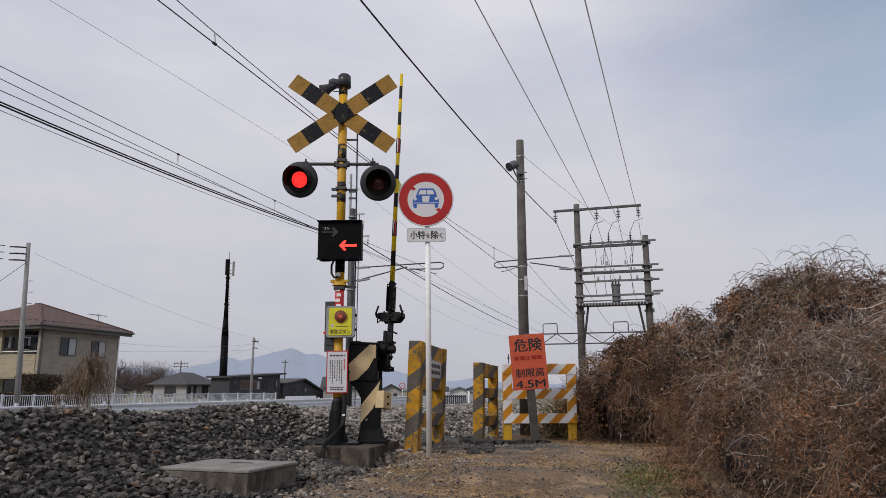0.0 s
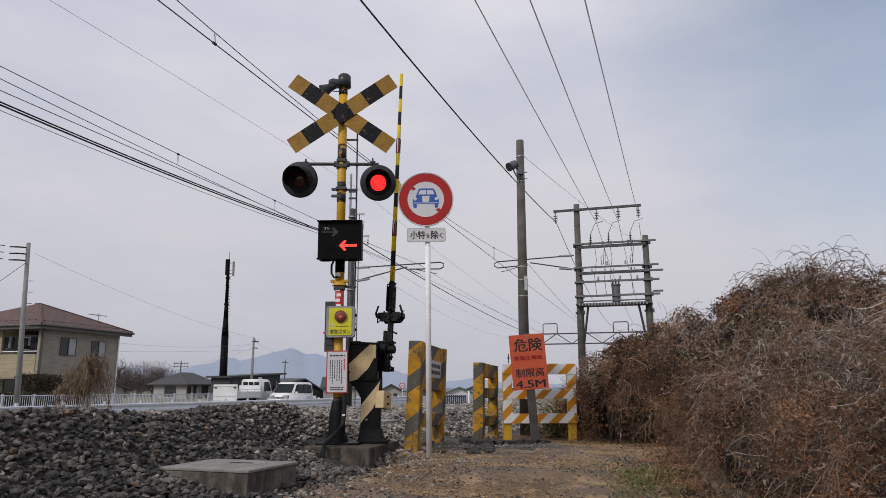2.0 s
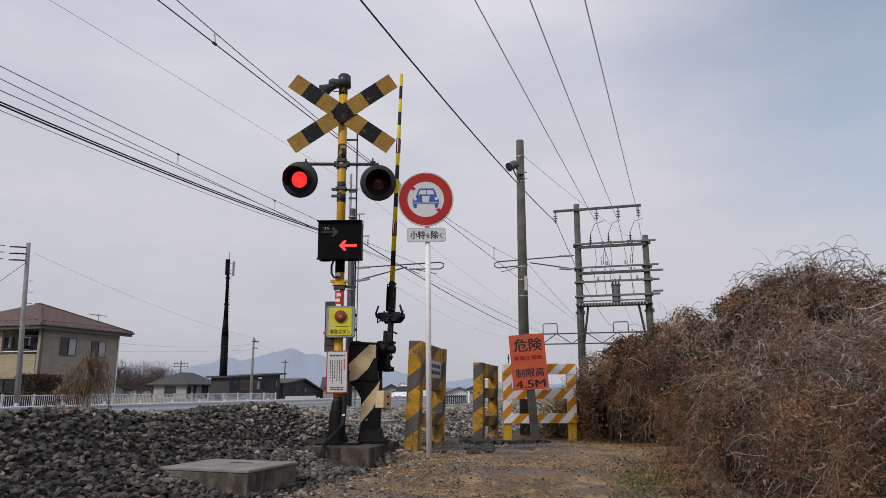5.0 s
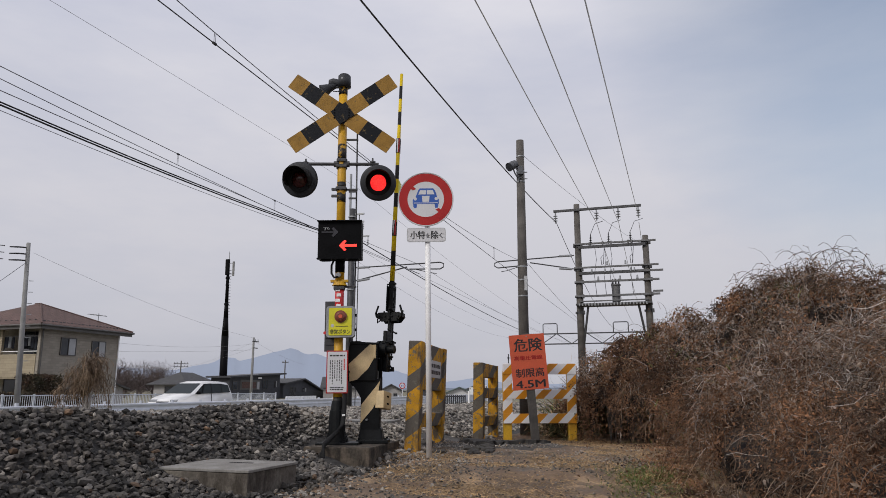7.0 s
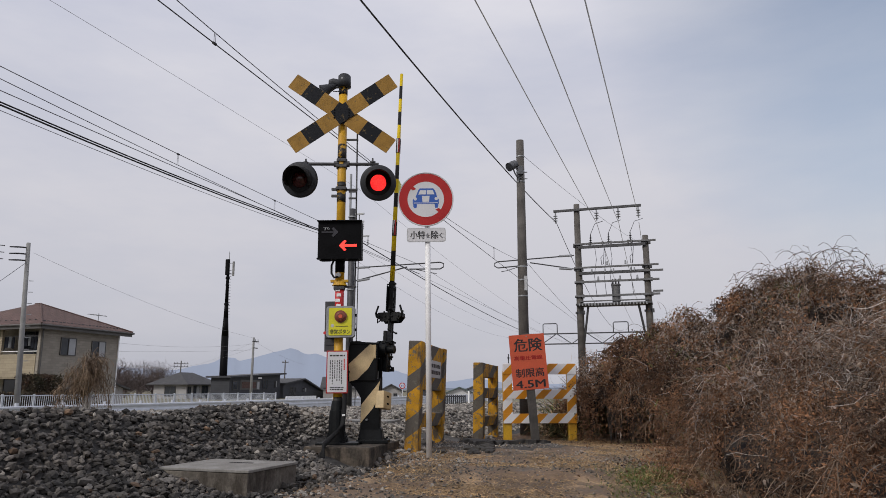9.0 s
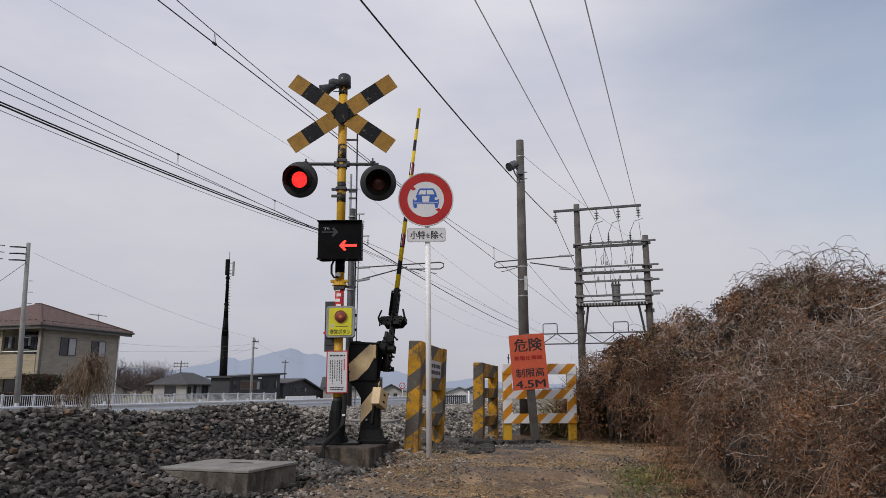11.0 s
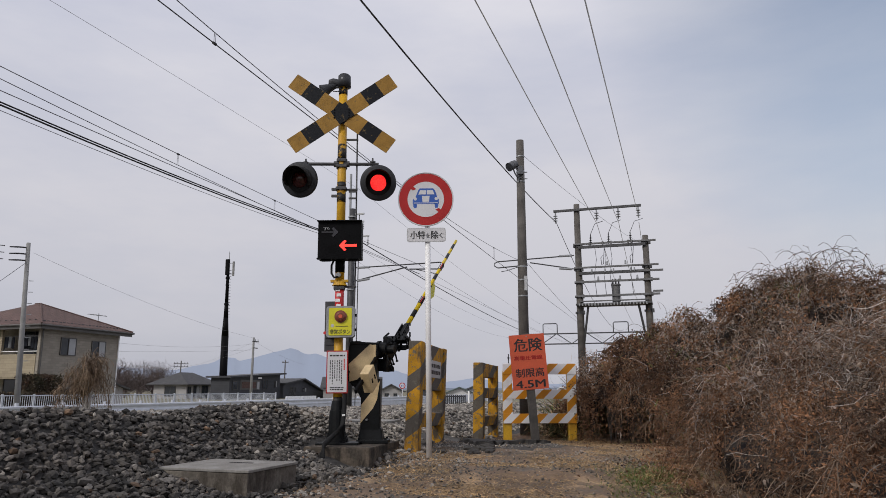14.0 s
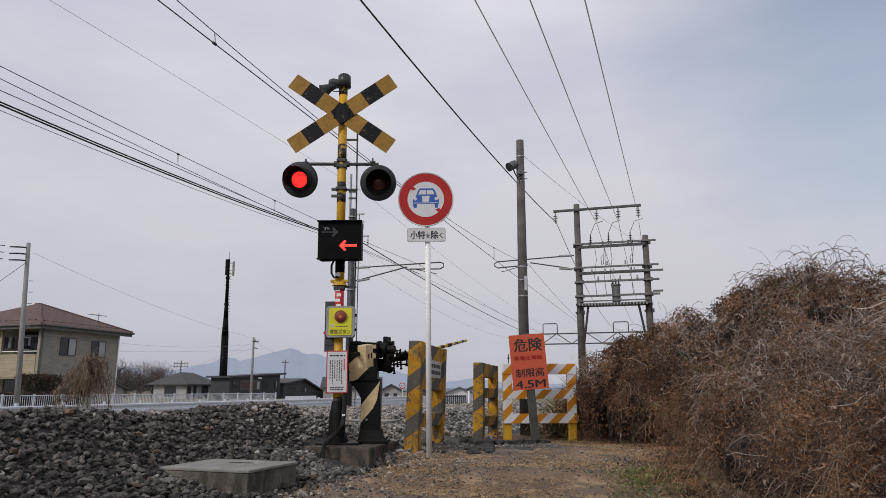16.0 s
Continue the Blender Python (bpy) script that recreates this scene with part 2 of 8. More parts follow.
M["vine_leaf"] = mat("dead_brown_leaves", (0.290, 0.149, 0.079), 0.95, 0, 0.3, 2.2, 0, rgb2=(0.038, 0.020, 0.012), rand=0.6, island=True)
M["vine_pale"] = mat("bleached_dead_leaves", (0.30, 0.24, 0.20), 0.95, 0, 0.3, 1.2, 0, rgb2=(0.20, 0.15, 0.11), rand=0.5, island=True)
M["vine_stem"] = mat("dry_vine_stems", (0.31, 0.23, 0.17), 0.95, 0, 0.3, 2.0, 0, rgb2=(0.09, 0.06, 0.04), rand=0.5, island=True)
M["vine_brown"] = mat("brown_vine_stems", (0.15, 0.09, 0.055), 0.95, 0, 0.3, 2.0, 0, rgb2=(0.04, 0.025, 0.016), rand=0.5, island=True)
M["vine_grey"] = mat("weathered_grey_stems", (0.47, 0.42, 0.385), 0.95, 0, 0.25, 2.0, 0, rgb2=(0.20, 0.165, 0.15), rand=0.5, island=True)
M["weed"] = mat("dull_weeds", (0.075, 0.085, 0.03), 0.9, 0, 0.3, 3, 0, rand=0.5, island=True)
M["rust"] = mat("rusty_rail", (0.11, 0.06, 0.04), 0.7, 0.4, 0.3, 8)



# ------------------------------------------------------------ building helpers
def part(name, bm, material, parent, label="", smooth=False):
    me = bpy.data.meshes.new(name)
    bm.to_mesh(me)
    bm.free()
    me.materials.append(material)
    if smooth:
        for p in me.polygons:
            p.use_smooth = True
    ob = new(name, me)
    ob.parent = parent
    if label:
        ob["label"] = label
    return ob


def thing(name, m, label, category, group="", kind=""):
    ob = new(name)
    ob.empty_display_size = 0.1
    ob.matrix_basis = m
    return tagged(ob, label, category, group, kind)


def single(name, bm, material, m, label, category, group="", kind="", smooth=False):
    ob = part(name, bm, material, None, "", smooth)
    ob.matrix_basis = m
    return tagged(ob, label, category, group, kind)


def B():
    return bmesh.new()


def box(bm, c, s, bevel=0.0, m=None, taper=1.0):
    r = bmesh.ops.create_cube(bm, size=1.0)
    vs = r["verts"]
    for v in vs:
        k = taper if v.co.z > 0 else 1.0
        v.co = Vector((v.co.x * s[0] * k, v.co.y * s[1] * k, v.co.z * s[2]))
    if bevel:
        es = list({e for v in vs for e in v.link_edges})
        rb = bmesh.ops.bevel(bm, geom=es, offset=bevel, segments=2, profile=0.6, affect="EDGES")
        vs = list({v for f in rb["faces"] for v in f.verts} | {v for v in vs if v.is_valid})
    t = Matrix.Translation(c) @ (m or Matrix())
    bmesh.ops.transform(bm, matrix=t, verts=vs)
    return bm


def cyl(bm, a, b, r0, r1=None, seg=14, caps=True):
    a, b = Vector(a), Vector(b)
    d = b - a
    q = d.to_track_quat("Z", "Y").to_matrix().to_4x4()
    bmesh.ops.create_cone(bm, cap_ends=caps, segments=seg, radius1=r0, radius2=r0 if r1 is None else r1, depth=d.length,
                          matrix=Matrix.Translation((a + b) / 2) @ q)
    return bm


def tube(bm, pts, r, seg=6):
    """A pipe along points, with ends closed."""
    pts = [Vector(p) for p in pts]
    rings = []
    for i, p in enumerate(pts):
        d = (pts[min(i + 1, len(pts) - 1)] - pts[max(i - 1, 0)]).normalized()
        u = d.cross(Vector((0.13, 0.27, 1.0)) if abs(d.z) < 0.9 else Vector((1.0, 0.2, 0.1))).normalized()
        w = d.cross(u)
        rings.append([bm.verts.new(p + (u * math.cos(k * math.tau / seg) + w * math.sin(k * math.tau / seg)) * r) for k in range(seg)])
    for a, b in zip(rings, rings[1:]):
        for k in range(seg):
            bm.faces.new((a[k], a[(k + 1) % seg], b[(k + 1) % seg], b[k]))
    bm.faces.new(rings[0][::-1])
    bm.faces.new(rings[-1])
    return bm


def prism(bm, poly, y0, y1, m=None):
    """A polygon in x and z, pushed from y0 to y1."""
    m = m or Matrix()
    f = [bm.verts.new(m @ Vector((x, y0, z))) for x, z in poly]
    g = [bm.verts.new(m @ Vector((x, y1, z))) for x, z in poly]
    bm.faces.new(f)
    bm.faces.new(g[::-1])
    for i in range(len(poly)):
        j = (i + 1) % len(poly)
        bm.faces.new((f[j], f[i], g[i], g[j]))
    bmesh.ops.recalc_face_normals(bm, faces=bm.faces[:])
    return bm


def ring(bm, c, r_out, r_in, y0, y1, seg=48):
    """A flat ring in x and z round c."""
    vs = []
    for r in (r_out, r_in):
        for y in (y0, y1):
            vs.append([bm.verts.new((c[0] + r * math.cos(k * math.tau / seg), c[1] + y, c[2] + r * math.sin(k * math.tau / seg))) for k in range(seg)])
    o0, o1, i0, i1 = vs
    for k in range(seg):
        j = (k + 1) % seg
        bm.faces.new((o0[k], o0[j], i0[j], i0[k]))
        bm.faces.new((o1[k], i1[k], i1[j], o1[j]))
        bm.faces.new((o0[k], o1[k], o1[j], o0[j]))
        bm.faces.new((i0[k], i0[j], i1[j], i1[k]))
    bmesh.ops.recalc_face_normals(bm, faces=bm.faces[:])
    return bm


def rounded(w, h, r, seg=5):
    pts = []
    for cx, cz, a0 in ((w / 2 - r, h / 2 - r, 0), (-w / 2 + r, h / 2 - r, 90), (-w / 2 + r, -h / 2 + r, 180), (w / 2 - r, -h / 2 + r, 270)):
        for k in range(seg + 1):
            a = radians(a0 + 90 * k / seg)
            pts.append((cx + r * math.cos(a), cz + r * math.sin(a)))
    return pts


def lettering(name, text, size, material, parent, x, y, z, label="", wide=None):
    """Raised letters in the plane of x and z, centred on (x, z), facing -y."""
    cu = bpy.data.curves.new(name, "FONT")
    cu.body, cu.size, cu.extrude, cu.align_x, cu.align_y = text, size, 0.0008, "CENTER", "CENTER"
    cu.resolution_u = 3
    tmp = bpy.data.objects.new(name, cu)
    me = bpy.data.meshes.new_from_object(tmp)
    # a second, slightly shifted copy makes the strokes bold
    bm = bmesh.new()
    bm.from_mesh(me)
    bm.transform(Matrix.Translation((size * 0.046, size * 0.014, 0.0003)))
    bm.from_mesh(me)
    bm.to_mesh(me)
    bm.free()
    bpy.data.objects.remove(tmp)
    bpy.data.curves.remove(cu)
    me.transform(Matrix.Rotation(radians(90), 4, "X"))
    if len(me.vertices):
        co = np.empty(len(me.vertices) * 3)
        me.vertices.foreach_get("co", co)
        co = co.reshape(-1, 3)
        lo, hi = co.min(0), co.max(0)
        k = wide / (hi[0] - lo[0]) if wide else 1.0
        co[:, 0] = (co[:, 0] - (lo[0] + hi[0]) / 2) * k + x
        co[:, 1] += y
        co[:, 2] = co[:, 2] - (lo[2] + hi[2]) / 2 + z
        me.vertices.foreach_set("co", co.ravel())
    me.materials.clear()
    me.materials.append(material)
    ob = new(name, me)
    ob.parent = parent
    if label:
        ob["label"] = label
    return ob


def soup(name, verts, faces, materials, index=None, smooth=False):
    """A mesh from number arrays; faces all have the same number of corners."""
    me = bpy.data.meshes.new(name)
    nf, k = faces.shape
    me.vertices.add(len(verts))
    me.vertices.foreach_set("co", np.ascontiguousarray(verts, dtype=np.float32).ravel())
    me.loops.add(nf * k)
    me.loops.foreach_set("vertex_index", np.ascontiguousarray(faces, dtype=np.int32).ravel())
    me.polygons.add(nf)
    me.polygons.foreach_set("loop_start", np.arange(0, nf * k, k, dtype=np.int32))
    if index is not None:
        me.polygons.foreach_set("material_index", np.ascontiguousarray(index, dtype=np.int32))
    me.polygons.foreach_set("use_smooth", np.full(nf, smooth))
    for m in materials:
        me.materials.append(m)
    me.update(calc_edges=True)
    me.validate()
    return new(name, me)


def vnoise(x, y, seed=0):
    """Smooth value noise on arrays, 0 to 1."""
    xi, yi = np.floor(x).astype(np.int64), np.floor(y).astype(np.int64)
    fx, fy = x - xi, y - yi
    fx, fy = fx * fx * (3 - 2 * fx), fy * fy * (3 - 2 * fy)

    def hsh(a, b):
        v = (a * 374761393 + b * 668265263 + seed * 1442695041) & 0x7FFFFFFF
        v = ((v ^ (v >> 13)) * 1274126177) & 0x7FFFFFFF
        return ((v ^ (v >> 16)) & 0xFFFF) / 65535.0

    return (hsh(xi, yi) * (1 - fx) + hsh(xi + 1, yi) * fx) * (1 - fy) + (hsh(xi, yi + 1) * (1 - fx) + hsh(xi + 1, yi + 1) * fx) * fy


def fbm(x, y, seed=0, octaves=4):
    v, a, s = 0, 0.5, 0
    for o in range(octaves):
        v = v + a * vnoise(x * 2 ** o, y * 2 ** o, seed + o * 17)
        s += a
        a *= 0.5
    return v / s


def smooth01(v):
    v = np.clip(v, 0, 1)
    return v * v * (3 - 2 * v)


# ------------------------------------------------------------ ground
TRACKS = (-5.6, -9.6)
ROAD_Z = -0.55


def grade(y):
    """The line falls gently beyond the crossing."""
    return -0.012 * np.clip(y - 12.0, 0.0, 50.0)


def ground_z(x, y):
    path = 0.06 - 0.07 * smooth01((6.4 - y) / 1.3) - 0.13 * np.exp(-(((x + 2.95) / 0.45) ** 2 + ((y - 6.75) / 0.5) ** 2)) - 0.13 * np.exp(-(((x + 3.80) / 0.30) ** 2 + ((y - 6.70) / 0.40) ** 2)) - 0.10 * smooth01((y - 9.3) / 1.8) + 0.05 * (fbm(x * 0.9, y * 0.9, 3) - 0.5) + 0.02 * (fbm(x * 5, y * 5, 5) - 0.5)
    far = ROAD_Z - 0.05
    lump = 0.09 * (fbm(x * 0.8, y * 0.5, 9) - 0.5)
    rise = smooth01((-2.95 - x) / 1.45)
    crest = ((0.235 + 0.07 * smooth01((6.0 - y) / 2.0)) * (1 - smooth01((y - 7.2) / 1.9)) + 0.09 * smooth01((y - 11.0) / 1.0)) * np.exp(-((x + 4.35) / 0.42) ** 2) + lump * np.exp(-((x + 4.0) / 0.9) ** 2)
    bal = (0.27 + grade(y)) * rise + crest
    # the ramp of the crossing
    ramp = 0.27 * smooth01((-2.7 - x) / 1.9)
    k = smooth01((y - 8.6) / 0.5) * (1 - smooth01((y - 11.0) / 0.6))
    bed = bal * (1 - k) + ramp * k
    bed = bed * smooth01((x + 14.5) / 3.0) + (far - 0.06) * (1 - smooth01((x + 14.5) / 3.0))
    z = path + bed
    out = smooth01((np.hypot(x + 4, y - 8) - 45) / 40)
    side = smooth01((x - 5) / 10)
    z = z * (1 - side) + (-0.3) * side
    return np.where(x < -13.0, z * (1 - out) + far * out, z * (1 - out * 0.4) + far * out * 0.4)


def axis_lines(lo, hi, step, reach):
    mid = np.arange(lo, hi + step / 2, step)
    g = [0.0]
    s = step
    while g[-1] < reach:
        s *= 1.28
        g.append(g[-1] + s)
    g = np.array(g[1:])
    return np.concatenate([lo - g[::-1], mid, hi + g])


def build_ground():
    xs, ys = axis_lines(-6.5, 4.0, 0.09, 4200), axis_lines(2.0, 14.0, 0.11, 4200)
    gx, gy = np.meshgrid(xs, ys, indexing="ij")
    gz = ground_z(gx, gy)
    v = np.stack([gx, gy, gz], -1).reshape(-1, 3)
    nx, ny = len(xs), len(ys)
    i = (np.arange(nx - 1)[:, None] * ny + np.arange(ny - 1)[None, :]).ravel()
    f = np.stack([i, i + ny, i + ny + 1, i + 1], -1)
    cx, cy = (gx[:-1, :-1] + gx[1:, 1:]).ravel() / 2, (gy[:-1, :-1] + gy[1:, 1:]).ravel() / 2
    edge = -2.75 + 0.35 * (fbm(cx * 1.1, cy * 1.1, 31) - 0.5)
    idx = np.zeros(len(f), int)
    idx[(cx < edge) & (cx > -13)] = 1
    on_path = (cy > 8.55 + 1.2 * (fbm(cx * 2.2, cy * 2.2, 35) - 0.5)) & (cy < 11.0) & (cx > -3.6) & (cx < -1.35 + 0.8 * (fbm(cx * 2, cy * 2, 36) - 0.5))
    idx[on_path] = 3
    idx[(cx <= -13) | (cx > 6) | (cy > 60) | (cy < -30)] = 2
    ob = soup("ground", v, f, [M["dirt"], M["bed"], M["field"], M["asphalt"]], idx, True)
    tagged(ob, "trodden earth path beside the railway with dry fields beyond", "ground", kind="structure")


build_ground()

PHI = (1 + 5 ** 0.5) / 2
ICO = np.array([(-1, PHI, 0), (1, PHI, 0), (-1, -PHI, 0), (1, -PHI, 0), (0, -1, PHI), (0, 1, PHI),
                (0, -1, -PHI), (0, 1, -PHI), (PHI, 0, -1), (PHI, 0, 1), (-PHI, 0, -1), (-PHI, 0, 1)], float) / math.hypot(1, PHI)
D2 = np.linalg.norm(ICO[:, None] - ICO[None], axis=-1)
ICO_F = np.array([(a, b, c) if np.dot(np.cross(ICO[b] - ICO[a], ICO[c] - ICO[a]), ICO[a]) > 0 else (a, c, b)
                  for a in range(12) for b in range(a + 1, 12) for c in range(b + 1, 12)
                  if D2[a, b] < 1.2 and D2[b, c] < 1.2 and D2[a, c] < 1.2])


def turns(n, rng):
    q = rng.normal(size=(n, 4))
    q /= np.linalg.norm(q, axis=1)[:, None]
    w, x, y, z = q.T
    return np.stack([1 - 2 * (y * y + z * z), 2 * (x * y - z * w), 2 * (x * z + y * w),
                     2 * (x * y + z * w), 1 - 2 * (x * x + z * z), 2 * (y * z - x * w),
                     2 * (x * z - y * w), 2 * (y * z + x * w), 1 - 2 * (x * x + y * y)], -1).reshape(n, 3, 3)


def stones(name, pts, size, material, rng, label, category, extra=0.0):
    """Angular broken stones, one heap of them in one mesh."""
    n = len(pts)
    base = ICO[None] * rng.uniform(0.52, 1.22, (n, 12, 1))
    base = base * rng.uniform(0.55, 1.15, (n, 1, 3)) * size[:, None, None]
    v = np.einsum("nij,nkj->nki", turns(n, rng), base)
    v[..., 2] *= 0.8
    v += pts[:, None, :]
    f = ICO_F[None] + (np.arange(n) * 12)[:, None, None]
    # pale and grey stones grow more frequent with y
    pale_odds = extra + 0.03 + 0.78 * smooth01((pts[:, 1] - 5.6) / 3.2) + 0.5 * (fbm(pts[:, 0] * 0.9, pts[:, 1] * 0.9, 77) - 0.5)
    pale = (rng.random(n) < pale_odds).astype(int)
    pale[(pale == 0) & (rng.random(n) < 0.10 + 0.28 * smooth01((pts[:, 1] - 4.0) / 1.5))] = 2
    pale[rng.random(n) < 0.025] = 3
    idx = np.repeat(pale, len(ICO_F))
    ob = soup(name, v.reshape(-1, 3), f.reshape(-1, 3), [material, M["ballast_pale"], M["ballast_mid"], M["ballast_warm"]], idx)
    return tagged(ob, label, category, kind="stuff")


def build_ballast():
    rng = np.random.default_rng(7)
    P, S = [], []

    def patch(x0, x1, y0, y1, step, s0, s1, lift):
        x, y = np.meshgrid(np.arange(x0, x1, step), np.arange(y0, y1, step))
        x, y = x.ravel(), y.ravel()
        x = x + rng.uniform(-0.5, 0.5, x.size) * step
        y = y + rng.uniform(-0.5, 0.5, x.size) * step
        edge = -2.72 + 0.5 * (fbm(x * 1.3, y * 1.3, 21) - 0.5) - 0.25 * smooth01((y - 5.5) / 2)
        keep = (x < edge + rng.uniform(-0.12, 0.18, x.size))
        keep &= ~((y > 9.0) & (y < 11.0) & (((x > -11.2) & (x < -4.1)) | (x > -3.55)))
        keep &= ~((x > -3.71) & (x < -2.90) & (y > 4.60) & (y < 5.38))
        keep &= ~((x > -2.95) & (y > 4.4) & (y < 5.5) & (rng.random(x.size) < 0.7))
        keep &= ~((x > -3.74) & (x < -2.97) & (y > 6.82) & (y < 7.92))
        keep &= ~((x > -3.46) & (y > 6.5) & (y < 7.0))
        keep &= ~((x > -3.40) & (y > 6.0) & (y <= 6.5) & (rng.random(x.size) < 0.6))
        x, y = x[keep], y[keep]
        s = rng.uniform(s0, s1, x.size) * (0.7 + 0.6 * rng.random(x.size) ** 2)
        z = ground_z(x, y) + rng.uniform(-0.3, 0.75, x.size) * lift
        P.append(np.stack([x, y, z], -1))
        S.append(s)

    patch(-5.0, -2.3, 1.8, 9.0, 0.033, 0.025, 0.042, 0.050)
    patch(-5.0, -2.3, -8.0, 1.8, 0.11, 0.04, 0.06, 0.05)
    patch(-12.2, -5.0, -8.0, 2.0, 0.16, 0.06, 0.09, 0.06)
    patch(-4.2, -3.5, 8.9, 11.1, 0.045, 0.026, 0.042, 0.04)
    patch(-5.4, -2.5, 11.0, 20.0, 0.050, 0.03, 0.045, 0.05)
    patch(-12.2, -5.0, 2.0, 9.0, 0.115, 0.05, 0.07, 0.06)
    patch(-12.2, -5.4, 11.0, 26.0, 0.11, 0.05, 0.07, 0.06)
    patch(-8.5, -5.0, 6.0, 9.0, 0.06, 0.032, 0.05, 0.05)
    patch(-9.5, -5.4, 11.0, 17.0, 0.065, 0.034, 0.052, 0.05)
    patch(-12.2, -2.6, 20.0, 60.0, 0.20, 0.07, 0.10, 0.05)
    P2, S2 = np.concatenate(P), np.concatenate(S)
    stones("ballast", P2, S2, M["ballast"], rng, "grey-brown crushed stone ballast heaped beside the rails", "ballast")
    # loose stones strewn over the edge of the path
    n = 900
    x = -2.75 + rng.exponential(0.35, n)
    y = rng.uniform(3.2, 9.0, n)
    z = ground_z(x, y) + 0.004
    stones("loose_gravel", np.stack([x, y, z], -1), rng.uniform(0.008, 0.028, n), M["ballast"], rng, "loose grey stones strewn on the dirt path", "gravel", 0.35)
    n = 14000
    x = rng.uniform(-2.9, 1.0, n)
    y = rng.uniform(3.0, 10.0, n)
    keep = rng.random(n) < 0.15 + 0.85 * smooth01((fbm(x * 1.2, y * 1.2, 83) - 0.48) / 0.12)
    x, y = x[keep], y[keep]
    n = len(x)
    stones("pebbles", np.stack([x, y, ground_z(x, y) + 0.002], -1), rng.uniform(0.004, 0.016, n), M["ballast"], rng, "small pebbles pressed into the earth path", "gravel", 0.0)


build_ballast()


def blades(name, pts, length, width, lie, materials, weights, rng, label, category, droop=0.5, short=False):
    """Thin bent strips, three pieces long or two; lie 1 flat on the ground, 0 upright."""
    n = len(pts)
    az = rng.uniform(0, math.tau, n)
    el = np.arcsin(np.clip(rng.uniform(0, 1, n) * (1 - lie) + rng.uniform(-0.05, 0.18, n), -1, 1))
    d = np.stack([np.cos(az) * np.cos(el), np.sin(az) * np.cos(el), np.sin(el)], -1)
    side = np.stack([-np.sin(az), np.cos(az), np.zeros(n)], -1) + rng.normal(size=(n, 3)) * 0.3
    curl = rng.normal(size=(n, 3)) * 0.35
    curl[:, 2] -= droop * 0.4
    V = []
    cuts = ((0, 1.0), (0.55, 0.85), (1.0, 0.15)) if short else ((0, 1.0), (0.4, 0.9), (0.75, 0.7), (1.0, 0.15))
    m = len(cuts)
    for k, w in cuts:
        c = pts + d * (length * k)[:, None] + curl * (length * k * k)[:, None]
        V.append(c - side * (width * w / 2)[:, None])
        V.append(c + side * (width * w / 2)[:, None])
    V = np.stack(V, 1)
    q = np.array([(2 * j, 2 * j + 1, 2 * j + 3, 2 * j + 2) for j in range(m - 1)])
    F = q[None] + (np.arange(n) * 2 * m)[:, None, None]
    idx = np.repeat(rng.choice(len(materials), n, p=weights), m - 1)
    ob = soup(name, V.reshape(-1, 3), F.reshape(-1, 4), materials, idx)
    return tagged(ob, label, category, kind="stuff")


